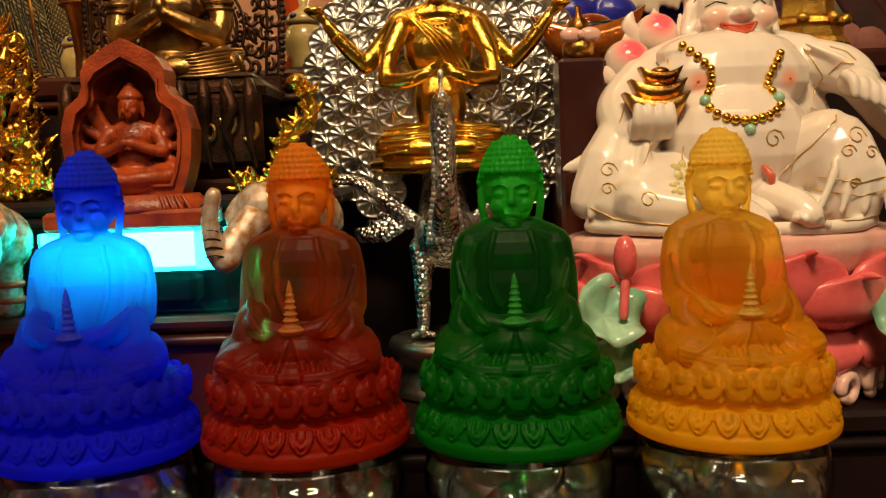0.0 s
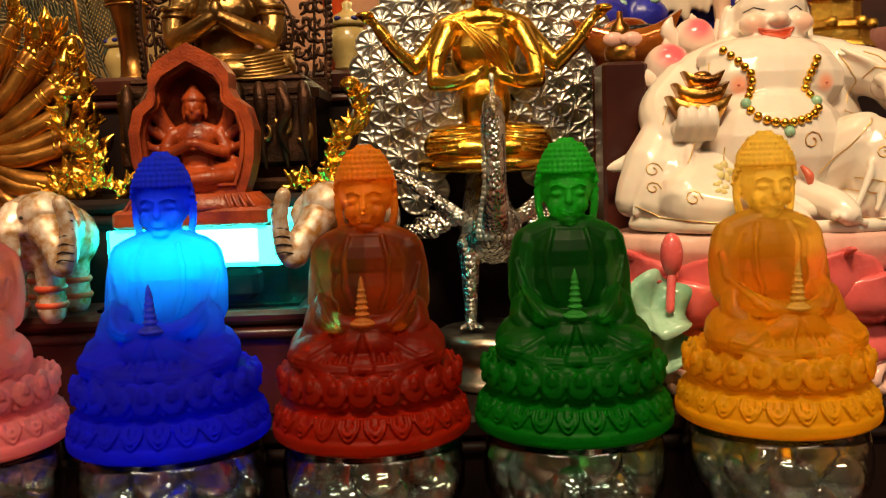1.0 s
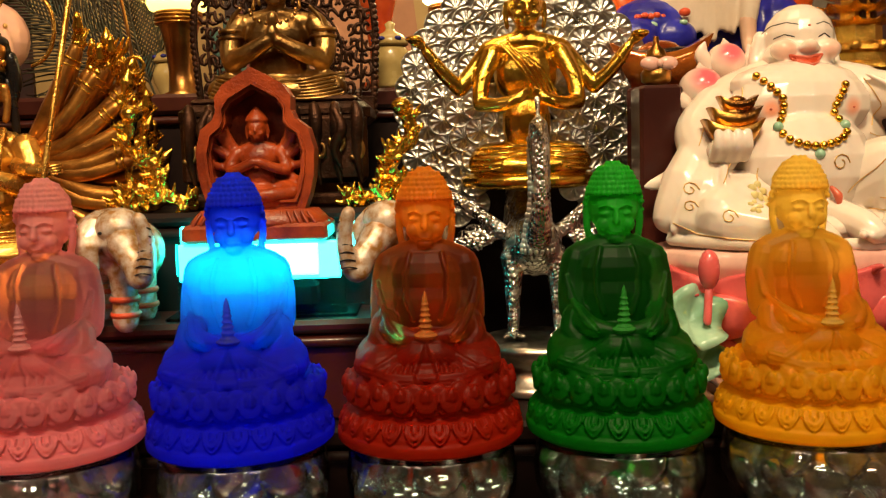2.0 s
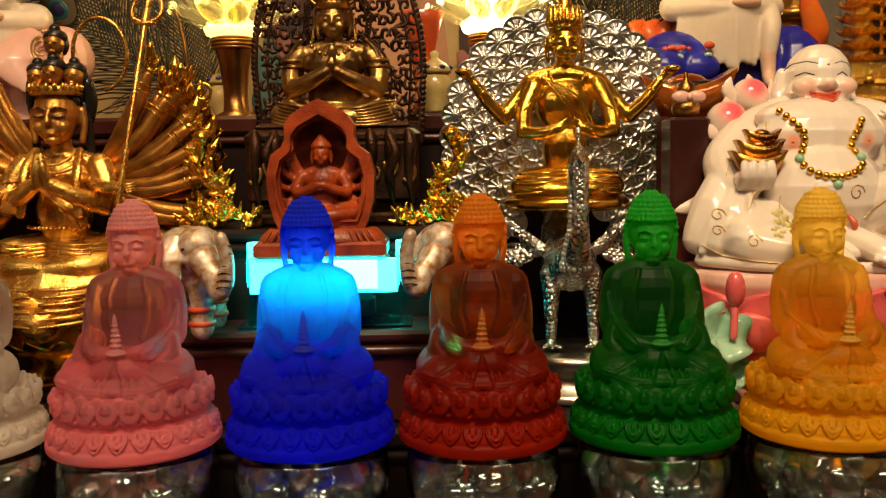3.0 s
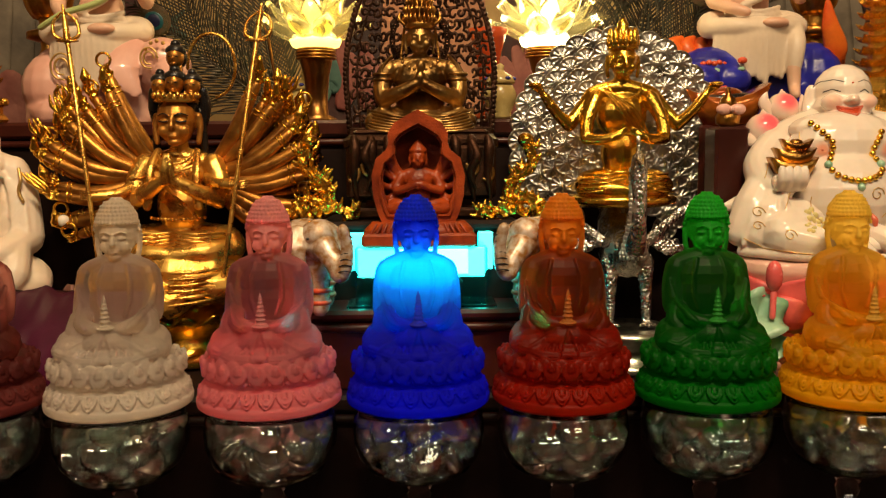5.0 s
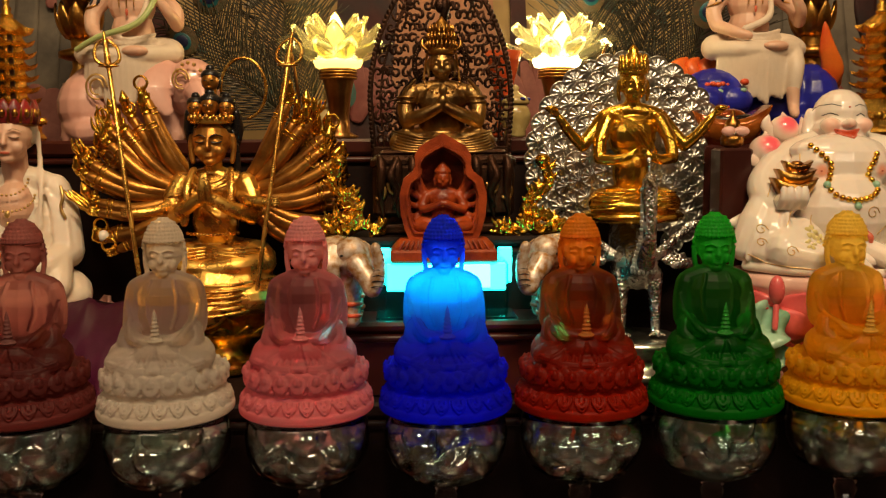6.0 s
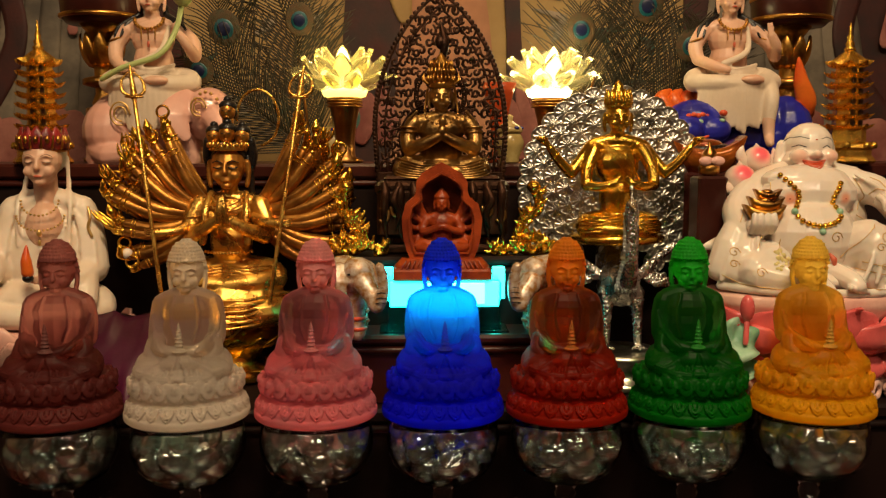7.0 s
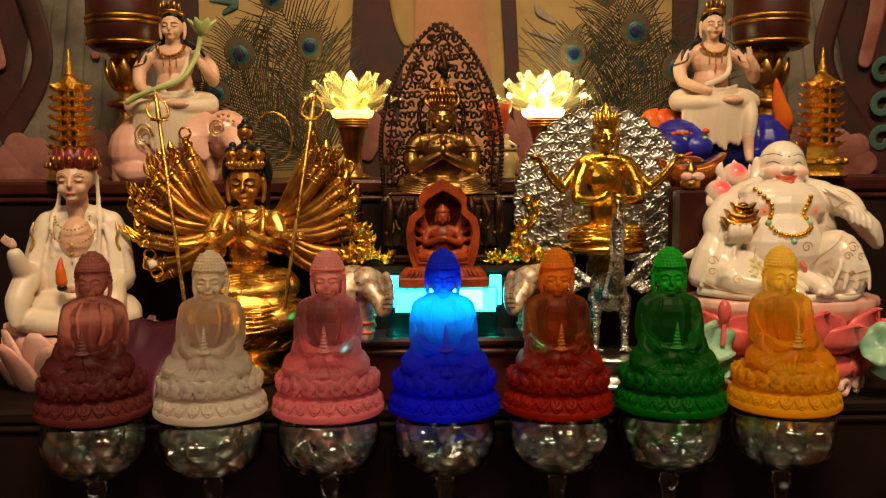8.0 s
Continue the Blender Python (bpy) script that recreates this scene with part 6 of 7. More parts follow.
def many_trim(g):
    z = 0.1785
    for k in (-1, 1):
        g.tube([(k * 0.014, -0.004, z + 0.070), (k * 0.0165, -0.0165, z + 0.058), (k * 0.0165, -0.0210, z + 0.042), (k * 0.0185, -0.022, z + 0.030)], 0.0030, 8, 5, flat=0.5)
        for q in (0.050, 0.042):
            g.ell((k * 0.0300, -0.003, z + q), (0.0098, 0.0098, 0.0014), (0, k * 8, 0), 16, 5)
        for j in range(6):
            t = j / 5
            g.tube([(k * 0.003, -0.026 - 0.004 * t, 0.1900 - 0.012 * t), (k * (0.018 + 0.006 * t), -0.0315 + 0.002 * t, 0.1890 - 0.014 * t), (k * (0.034 + 0.006 * t), -0.020 + 0.004 * t, 0.1885 - 0.014 * t), (k * 0.044, -0.004, 0.182 - 0.006 * t)], 0.0011, 6, 5)
    for zz, w, n in ((0.2480, 0.0125, 13), (0.2430, 0.0160, 17)):
        g.tube([(w * math.cos(math.pi * i / n), -0.008 - 0.0085 * math.sin(math.pi * i / n), zz - 0.009 * math.sin(math.pi * i / n)) for i in range(n + 1)], 0.0012, 6, 2)
    # folds of the draped robe over the knees
    for k in (-1, 1):
        for j in range(6):
            g.tube([(k * 0.003, -0.0505 - 0.001 * j, 0.1640 - 0.0045 * j), (k * 0.022, -0.0470 - 0.0004 * j, 0.1640 - 0.0042 * j), (k * 0.044, -0.0260 - 0.0004 * j, 0.1660 - 0.0042 * j), (k * 0.060, -0.0060, 0.1620 - 0.0030 * j)], [0.0010, 0.0015, 0.0014, 0.0008], 6, 5)
    # sash across the chest, belt and hem beads
    for j in range(4):
        g.tube([(-0.019 + 0.002 * j, -0.0130, z + 0.058 - 0.001 * j), (-0.004 + 0.002 * j, -0.0185, z + 0.042 - 0.002 * j), (0.013 + 0.001 * j, -0.0150, z + 0.026 - 0.002 * j)], 0.0009, 6, 5)
    for j in range(15):
        u = (j - 7) / 7
        g.ell((0.0195 * u, -0.0150 + 0.006 * u * u, z + 0.0200 + 0.001 * u * u), 0.0014, n=7, m=5)
    for k in (-1, 1):
        for q in range(7):
            g.ell((k * (0.0245 + 0.0016 * q), -0.0125 + 0.0016 * q, z + 0.0465 + 0.0010 * math.sin(q)), 0.0012, n=6, m=4)
    # two long staffs with ringed heads
    for a, b in (((-0.0750, -0.006, 0.3280), (-0.049, -0.038, 0.1640)), ((0.0610, -0.006, 0.3280), (0.036, -0.040, 0.1480))):
        a, b = Vector(a), Vector(b)
        g.tube([a, b], 0.0018, 8, 1)
        up = (a - b).normalized()
        for q in (-1, 1):
            g.tube([a, a + up * 0.004 + Vector((q * 0.0085, 0, 0)), a + up * 0.014 + Vector((q * 0.0085, 0, 0)), a + up * 0.021 + Vector((q * 0.002, 0, 0))], [0.0011, 0.0015, 0.0012, 0.0008], 7, 4)
        g.tube([a, a + up * 0.012, a + up * 0.027], [0.0030, 0.0022, 0.0008], 8, 4)
        g.ell(a, (0.0085, 0.003, 0.0013), n=12, m=5)
        c = a.lerp(b, 0.68 if b.x < 0 else 0.58)
        palm(g, c + Vector((0, 0.002, 0)), (1 if b.x > 0 else -1, 0, 0.1), 0.0042, 0.6)
        g.tube([c + Vector((0, 0.003, 0)), c + Vector((-0.02 if b.x > 0 else 0.02, 0.012, 0.002)), Vector((0.02 if b.x > 0 else -0.02, 0.012, 0.232))], [0.0036, 0.0045, 0.0055], 9, 4)
    g.tube([(0.022 + 0.018 * math.cos(t), 0.020, 0.312 + 0.024 * math.sin(t)) for t in [0.42 * i - 1.4 for i in range(12)]], 0.0013, 6, 2)
    # crown band
    g.lathe([(0.0152, 0), (0.0165, 0.0012), (0.0153, 0.003), (0.0163, 0.0045), (0.0140, 0.006)], 28, (0, 0.000, 0.2835))
    for i in range(11):
        a = radians(-180 + 18 * i)
        g.ell((0.0163 * math.cos(a), 0.0163 * math.sin(a), 0.2885), (0.0018, 0.0018, 0.0026), n=7, m=5)


SMALL_HEADS = ((0, -0.004, 0.2975, 0.0080), (-0.0118, 0.000, 0.2960, 0.0074), (0.0118, 0.000, 0.2960, 0.0074), (0, 0.001, 0.3165, 0.0078))


def many_small_heads(g):
    for x, y, z, r in SMALL_HEADS:
        g.ell((x, y, z), (r * 0.85, r * 0.9, r), n=14, m=9)
        g.ell((x, y - r * 0.85, z - r * 0.1), (r * 0.14, r * 0.2, r * 0.22), n=7, m=5)
        g.ell((x, y - r * 0.70, z - r * 0.62), (r * 0.30, r * 0.22, r * 0.20), n=8, m=5)
    g.tube([(0, 0.002, 0.300), (0, 0.002, 0.312)], 0.0048, 10, 2)


def many_hair(g):
    for x, y, z, r in SMALL_HEADS:
        g.ell((x, y + 0.0022, z + r * 0.60), (r * 0.98, r * 1.02, r * 0.66), n=16, m=9)
        g.ell((x, y + 0.0040, z), (r * 1.02, r * 0.80, r * 1.05), n=14, m=8)
        g.ell((x, y + 0.002, z + r * 1.25), (r * 0.48, r * 0.48, r * 0.44), n=10, m=6)
        for k in (-1, 1):
            g.ell((x + k * r * 0.34, y - r * 0.83, z + r * 0.05), (r * 0.17, r * 0.08, r * 0.05), n=7, m=5)
    g.tube([(-0.018, 0.006, 0.292), (-0.0185, 0.008, 0.280), (-0.0175, 0.008, 0.268)], [0.004, 0.005, 0.003], 8, 4)
    g.tube([(0.018, 0.006, 0.292), (0.0185, 0.008, 0.280), (0.0175, 0.008, 0.268)], [0.004, 0.005, 0.003], 8, 4)
    g.ell((0, 0.004, 0.2790), (0.0155, 0.0150, 0.0105))
    for k in (-1, 1):
        g.tube([(k * 0.0150, 0.006, 0.278), (k * 0.0172, 0.006, 0.262), (k * 0.0180, 0.007, 0.248)], [0.003, 0.0032, 0.0025], 8, 4)
        g.tube([(k * 0.0108, -0.0130, 0.2738), (k * 0.0062, -0.0160, 0.2753), (k * 0.0022, -0.0166, 0.2735)], 0.0005, 5, 4)
        g.tube([(k * 0.0098, -0.0142, 0.2700), (k * 0.0062, -0.0160, 0.2692), (k * 0.0030, -0.0160, 0.2700)], 0.0006, 5, 4)


def many_lotus(g):
    g.lathe([(0.030, 0.088), (0.036, 0.091), (0.037, 0.097), (0.028, 0.103), (0.024, 0.110), (0.030, 0.120), (0.042, 0.135), (0.047, 0.150), (0.044, 0.168), (0.030, 0.170)], 44, sy=0.86)
    for ring, (z, r, n, length, tilt) in enumerate(((0.146, 0.040, 16, 0.026, 22), (0.134, 0.037, 16, 0.025, 48), (0.120, 0.030, 14, 0.022, 74), (0.104, 0.026, 12, 0.018, 112))):
        for i in range(n):
            a = 2 * math.pi * (i + 0.5 * (ring % 2)) / n
            m = Matrix.Translation((r * math.cos(a), 0.86 * r * math.sin(a), z)) @ Matrix.Rotation(a + math.pi / 2, 4, "Z") @ Matrix.Rotation(radians(tilt), 4, "X")
            g.petal(m, length, 0.021, -0.25, -0.3, 0.0012, 0.9, 7, 8)


thing("many_armed_statue", [(BRIGHT_GOLD, many_body, 0.0010, 2), (MATT_GOLD, many_head, 0.0008, 1), (ARM_GOLD, many_arms, 0, 0), (GOLD, many_gilt_hands, 0, 0), (BRIGHT_GOLD, many_trim, 0, 0), (ARM_GOLD, many_small_heads, 0, 0), (HAIR, many_hair, 0, 0), (GOLD, many_lotus, 0, 0),
                           (PORCELAIN, lambda g: g.ell((-0.086, -0.004, 0.1975), 0.0046), 0, 0), (LIP, lambda g: g.ell((0, -0.0150, 0.2592), (0.0032, 0.0012, 0.0011), n=10, m=5), 0, 0)],
      "gilt many-armed seated statue with two staffs on a lotus", "statue", pose(GX, GY, 0))


# ---- two riders at the back, on an elephant and on a blue lion ----
def lady(x, y, z, s, raised, hang):
    """Zones of a seated lady in the room's space."""
    def at(p):
        return (x + p[0] * s, y + p[1] * s, z + p[2] * s)

    def shift(build):
        def done(g):
            q = Geo()
            build(q)
            base = len(g.v)
            g.v.extend([(x + a, y + b, z + c) for a, b, c in q.v])
            g.f.extend([tuple(base + i for i in f) for f in q.f])
            g.k.extend([g.slot] * len(q.f))
            g.s.extend(q.s)
        return done

    def legs(g):
        seat_legs(g, s, 1.0)
        g.ell((0, 0.02 * s, 0.14 * s), (0.22 * s, 0.17 * s, 0.13 * s))
        # pleats that fall from the knees
        for j in range(15):
            u = (j - 7) / 7
            low = (-0.27 + 0.14 * u * u - 0.03 * (j % 3)) * s
            g.tube([(u * 0.25 * s, (-0.25 + 0.10 * u * u) * s, 0.12 * s), (u * 0.28 * s, (-0.285 + 0.11 * u * u) * s, 0.0), (u * 0.30 * s, (-0.28 + 0.11 * u * u) * s, low)], [0.034 * s, 0.036 * s, 0.024 * s], 8, 5)
        g.tube([(-0.26 * s, -0.16 * s, 0.02 * s), (0, -0.262 * s, -0.03 * s), (0.26 * s, -0.16 * s, 0.02 * s)], [0.05 * s, 0.075 * s, 0.05 * s], 10, 8, flat=0.4)
        if hang:
            g.tube([(0.28 * s, -0.12 * s, 0.10 * s), (0.27 * s, -0.26 * s, -0.05 * s), (0.25 * s, -0.28 * s, -0.25 * s)], [0.085 * s, 0.07 * s, 0.05 * s], 12)
        for j in range(3):
            g.tube([(-0.20 * s, -0.10 * s, (0.26 - 0.04 * j) * s), (0, -0.17 * s, (0.20 - 0.04 * j) * s), (0.20 * s, -0.10 * s, (0.24 - 0.04 * j) * s)], 0.016 * s, 7, 5)
        g.tube([(0.14 * s, -0.02 * s, 0.55 * s), (0.10 * s, -0.14 * s, 0.34 * s), (-0.10 * s, -0.17 * s, 0.24 * s)], [0.02 * s, 0.03 * s, 0.03 * s], 8, 5)

    def skin(g):
        torso(g, s * 0.98, 0.90, 0.01 * s)
        head(g, s * 0.90, 0.085 * s)
        for k in (-1, 1):
            if k == raised or raised == 0:
                limb(g, [(k * 0.21, 0.03, 0.53), (k * 0.33, -0.02, 0.42), (k * 0.36, -0.08, 0.31)], [0.07, 0.062, 0.055], s)
                limb(g, [(k * 0.36, -0.08, 0.31), (k * 0.33, -0.18, 0.38), (k * 0.27, -0.22, 0.47)], [0.052, 0.045, 0.035], s)
                palm(g, (k * 0.26 * s, -0.23 * s, 0.50 * s), (-k * 0.2, -0.2, 1), 0.034 * s)
            else:
                limb(g, [(k * 0.21, 0.03, 0.53), (k * 0.29, 0.0, 0.40), (k * 0.28, -0.06, 0.28)], [0.07, 0.062, 0.055], s)
                limb(g, [(k * 0.28, -0.06, 0.28), (k * 0.20, -0.20, 0.22), (k * 0.10, -0.26, 0.18)], [0.052, 0.045, 0.035], s)
        if hang:
            g.tube([(0.25 * s, -0.28 * s, -0.22 * s), (0.25 * s, -0.30 * s, -0.36 * s), (0.23 * s, -0.38 * s, -0.42 * s)], [0.055 * s, 0.045 * s, 0.035 * s], 10)
        g.ell((0.10 * s, -0.30 * s, 0.10 * s), (0.10 * s, 0.05 * s, 0.04 * s))

    def hair(g):
        g.ell((0, 0.03 * s, 0.825 * s), (0.105 * s, 0.11 * s, 0.10 * s))
        g.ell((0, 0.02 * s, 0.945 * s), (0.06 * s, 0.06 * s, 0.06 * s))
        for k in (-1, 1):
            g.tube([(k * 0.095 * s, 0.03 * s, 0.78 * s), (k * 0.11 * s, 0.05 * s, 0.66 * s), (k * 0.20 * s, 0.0, 0.57 * s), (k * 0.24 * s, -0.05 * s, 0.47 * s)], [0.026 * s, 0.024 * s, 0.024 * s, 0.008 * s], 8, 5)
            g.tube([(k * 0.10 * s, 0.05 * s, 0.66 * s), (k * 0.25 * s, -0.01 * s, 0.56 * s), (k * 0.29 * s, -0.05 * s, 0.47 * s)], [0.024 * s, 0.020 * s, 0.006 * s], 8, 5)
            g.tube([(k * 0.070 * s, -0.082 * s, 0.800 * s), (k * 0.04 * s, -0.10 * s, 0.810 * s), (k * 0.016 * s, -0.105 * s, 0.800 * s)], 0.0022 * s, 5, 4)
            g.tube([(k * 0.064 * s, -0.092 * s, 0.778 * s), (k * 0.04 * s, -0.104 * s, 0.772 * s), (k * 0.02 * s, -0.103 * s, 0.778 * s)], 0.0030 * s, 5, 4)

    def gilt(g):
        g.tube([(0.095 * s * math.cos(t), -0.02 * s - 0.075 * s * math.sin(t), 0.880 * s + 0.03 * s * math.sin(t)) for t in [math.pi * i / 8 for i in range(9)]], 0.018 * s, 7, 2)
        for i in range(5):
            t = math.pi * (i + 1) / 6
            g.ell((0.09 * s * math.cos(t), -0.03 * s - 0.075 * s * math.sin(t), 0.925 * s + 0.03 * s * math.sin(t)), (0.02 * s, 0.015 * s, 0.04 * s), n=8, m=6)
        for i in range(13):
            t = math.pi * i / 12
            g.ell((0.115 * s * math.cos(t), -0.075 * s - 0.045 * s * math.sin(t), 0.605 * s - 0.085 * s * math.sin(t)), 0.017 * s, n=7, m=5)
        for i in range(3):
            g.tube([((i - 1) * 0.055 * s, -0.118 * s, 0.52 * s), ((i - 1) * 0.055 * s, -0.120 * s, 0.44 * s)], 0.005 * s, 5, 2)
        for k in (-1, 1):
            g.ell((k * 0.285 * s, 0.0, 0.45 * s), (0.072 * s, 0.072 * s, 0.012 * s), (0, k * 20, 0), 12, 5)

    def red(g):
        g.ell((0, -0.122 * s, 0.40 * s), (0.012 * s, 0.01 * s, 0.026 * s), n=8, m=6)
        g.ell((0, -0.100 * s, 0.715 * s), (0.022 * s, 0.010 * s, 0.008 * s), n=8, m=5)
    return [(CREAM, shift(legs), 0.0013, 7), (SKIN, shift(skin), 0.0010, 2), (HAIR, shift(hair), 0, 0), (OLD_GOLD, shift(gilt), 0, 0), (LIP, shift(red), 0, 0)]


def big_elephant(g):
    g.ell((-0.440, 0.615, 0.308), (0.044, 0.042, 0.036))
    g.ell((-0.452, 0.600, 0.302), (0.031, 0.034, 0.033))
    g.ell((-0.400, 0.612, 0.312), (0.045, 0.036, 0.030))
    g.ell((-0.358, 0.585, 0.318), (0.024, 0.024, 0.026))
    g.tube([(-0.350, 0.566, 0.314), (-0.340, 0.552, 0.300), (-0.342, 0.548, 0.284), (-0.350, 0.546, 0.276)], [0.012, 0.009, 0.007, 0.005], 12)
    g.tube([(-0.378, 0.574, 0.334), (-0.386, 0.562, 0.316), (-0.376, 0.560, 0.298)], [0.010, 0.016, 0.007], 12, flat=0.35)
    for px, py in ((-0.462, 0.592), (-0.425, 0.588), (-0.385, 0.592), (-0.445, 0.635), (-0.385, 0.632)):
        g.tube([(px, py, 0.298), (px, py, 0.283), (px, py - 0.002, 0.2745)], [0.017, 0.0155, 0.0165], 12)
    g.tube([(-0.470, 0.588, 0.285), (-0.450, 0.572, 0.280), (-0.425, 0.566, 0.282)], [0.008, 0.012, 0.006], 10)


def elephant_gilt(g):
    for c, r in (((-0.436, 0.5655, 0.318), 0.009), ((-0.424, 0.5690, 0.330), 0.006), ((-0.362, 0.5590, 0.324), 0.007)):
        for q in (1.0, 0.62):
            g.tube([(c[0] + r * q * math.cos(a), c[1] - 0.002, c[2] + r * q * 1.2 * math.sin(a)) for a in [0.7 * i for i in range(8)]], 0.0009, 6, 3)
    for i in range(6):
        g.ell((-0.366 + 0.005 * i, 0.5600 + 0.0006 * (i - 2) ** 2, 0.338 - 0.0016 * (i - 2) ** 2), 0.0018, n=8, m=5)


def lotus_spray(g):
    g.tube([(-0.452, 0.566, 0.350), (-0.430, 0.558, 0.360), (-0.398, 0.562, 0.372), (-0.384, 0.570, 0.395), (-0.378, 0.572, 0.420)], 0.0026, 8, 6)
    for i in range(7):
        a = 2 * math.pi * i / 7
        m = Matrix.Translation((-0.377 + 0.002 * math.cos(a), 0.571 + 0.002 * math.sin(a), 0.418)) @ Matrix.Rotation(a + math.pi / 2, 4, "Z") @ Matrix.Rotation(radians(34), 4, "X")
        g.petal(m, 0.019, 0.012, 0.1, -0.3, 0.001, 0.9, 6, 8)


elephant_rider = thing("elephant_rider_statue", [(ROSE_STONE, big_elephant, 0.0015, 4), (GILT_LINE, elephant_gilt, 0, 0), (LEAF, lotus_spray, 0, 0), (ORANGE_PAINT, lambda g: g.tube([(-0.428, 0.561, 0.290), (-0.422, 0.558, 0.284), (-0.416, 0.560, 0.279)], [0.003, 0.005, 0.002], 8, 4), 0, 0)]
      + lady(-0.414, 0.600, 0.3370, 0.118, 1, False), "painted lady statue with a lotus seated on a pale pink elephant", "statue", origin=(-0.41, 0.605, 0.272))
elephant_rider.location += Vector((-0.006, 0.040, 0))


def lion_body(g):
    g.ell((0.165, 0.615, 0.308), (0.056, 0.040, 0.036))
    g.ell((0.100, 0.585, 0.310), (0.030, 0.028, 0.023))
    g.ell((0.087, 0.566, 0.303), (0.018, 0.018, 0.014))
    g.ell((0.113, 0.568, 0.303), (0.018, 0.014, 0.013))
    g.ell((0.196, 0.600, 0.304), (0.026, 0.030, 0.034))
    for px, py in ((0.095, 0.590), (0.135, 0.592), (0.185, 0.590), (0.205, 0.600)):
        g.tube([(px, py, 0.296), (px, py - 0.004, 0.283), (px - 0.002, py - 0.010, 0.2785)], [0.016, 0.012, 0.012], 12)


def lion_flames(g):
    g.tube([(0.202, 0.592, 0.312), (0.210, 0.586, 0.330), (0.203, 0.582, 0.350), (0.199, 0.580, 0.372)], [0.010, 0.0105, 0.0075, 0.0014], 12, 6, flat=0.5)
    g.tube([(0.204, 0.600, 0.310), (0.216, 0.596, 0.322), (0.217, 0.592, 0.342)], [0.009, 0.008, 0.001], 10, 5, flat=0.5)
    for i in range(5):
        g.tube([(0.078 + 0.010 * i, 0.598, 0.322), (0.072 + 0.012 * i, 0.600, 0.334), (0.080 + 0.011 * i, 0.603, 0.342)], [0.009, 0.009, 0.003], 9, 4)


def lion_red(g):
    for i in range(5):
        g.ell((0.088 + 0.0042 * i, 0.5595 + 0.0006 * (i - 2) ** 2, 0.3165 + 0.0008 * (i % 2)), (0.0030, 0.0030, 0.0024), n=8, m=6)
    g.ell((0.120, 0.5590, 0.3190), (0.0042, 0.003, 0.003), n=8, m=6)
    g.tube([(0.076, 0.552, 0.297), (0.090, 0.547, 0.294), (0.104, 0.553, 0.297)], 0.0014, 6, 4)


lion_rider = thing("lion_rider_statue", [(BLUE_PAINT, lion_body, 0.0014, 3), (ORANGE_PAINT, lion_flames, 0, 0), (RED_PAINT, lion_red, 0, 0), (CELADON, lambda g: (g.ell((0.097, 0.5580, 0.3105), (0.0040, 0.0025, 0.0026)), g.ell((0.119, 0.5585, 0.3120), (0.003, 0.002, 0.002))), 0, 0)]
      + lady(0.137, 0.598, 0.3390, 0.116, 1, True), "painted lady statue seated on a blue lion with orange flames", "statue", origin=(0.14, 0.60, 0.272))
lion_rider.location += Vector((0.004, 0.040, 0))


# ---- amber ingot and gilt gourd behind the peaches ----
thing("amber_ingot", [(AMBER, lambda g: ingot(g, (0, 0, 0.022), 0.064), 0, 0), (HAIR, lambda g: g.ell((0, -0.002, 0.0235), (0.024, 0.013, 0.004)), 0, 0)], "glossy amber boat-shaped ingot with a dark hollow", "ingot", pose(0.093, 0.545, 0.262, 0, -4, 0))
slab("ingot_plinth", (0.070, 0.534, 0.0885), (0.116, 0.560, 0.2655), WOOD, "tall dark wooden plinth under the amber ingot", "plinth", 0.003)
tagged(bpy.data.objects["ingot_plinth"], kind="thing")
gourd = holder("gilt_gourd", "small gilt gourd ornament tied with a pink bow", "ornament", pose(0.0785, 0.497, 0.262))
part("gourd_body", lambda g: g.lathe([(0.004, 0), (0.0085, 0.003), (0.0090, 0.008), (0.0055, 0.013), (0.0062, 0.017), (0.0052, 0.021), (0.0018, 0.024), (0.0016, 0.029)], 20), OLD_GOLD, gourd)
part("bow", lambda g: (g.ell((-0.005, -0.007, 0.013), (0.006, 0.003, 0.004)), g.ell((0.005, -0.007, 0.013), (0.006, 0.003, 0.004)), g.ell((0, -0.0085, 0.013), 0.0024)), PALE_PINK, gourd, "pink bow")
slab("gourd_plinth", (0.066, 0.484, 0.0885), (0.091, 0.510, 0.2625), WOOD, "slim dark wooden post under the gilt gourd", "plinth", 0.002)
tagged(bpy.data.objects["gourd_plinth"], kind="thing")


# ---- vase and jars behind the throne ----
thing("red_vase", [(VASE_RED, lambda g: g.lathe([(0.0125, 0), (0.0135, 0.003), (0.0065, 0.010), (0.0065, 0.025), (0.0095, 0.048), (0.0140, 0.066), (0.0170, 0.0745), (0.0160, 0.0750), (0.0120, 0.066), (0.005, 0.040)], 40), 0, 0)],
      "trumpet-shaped glossy red-orange vase on the back step", "vase", pose(-0.0885, 0.605, 0.272))


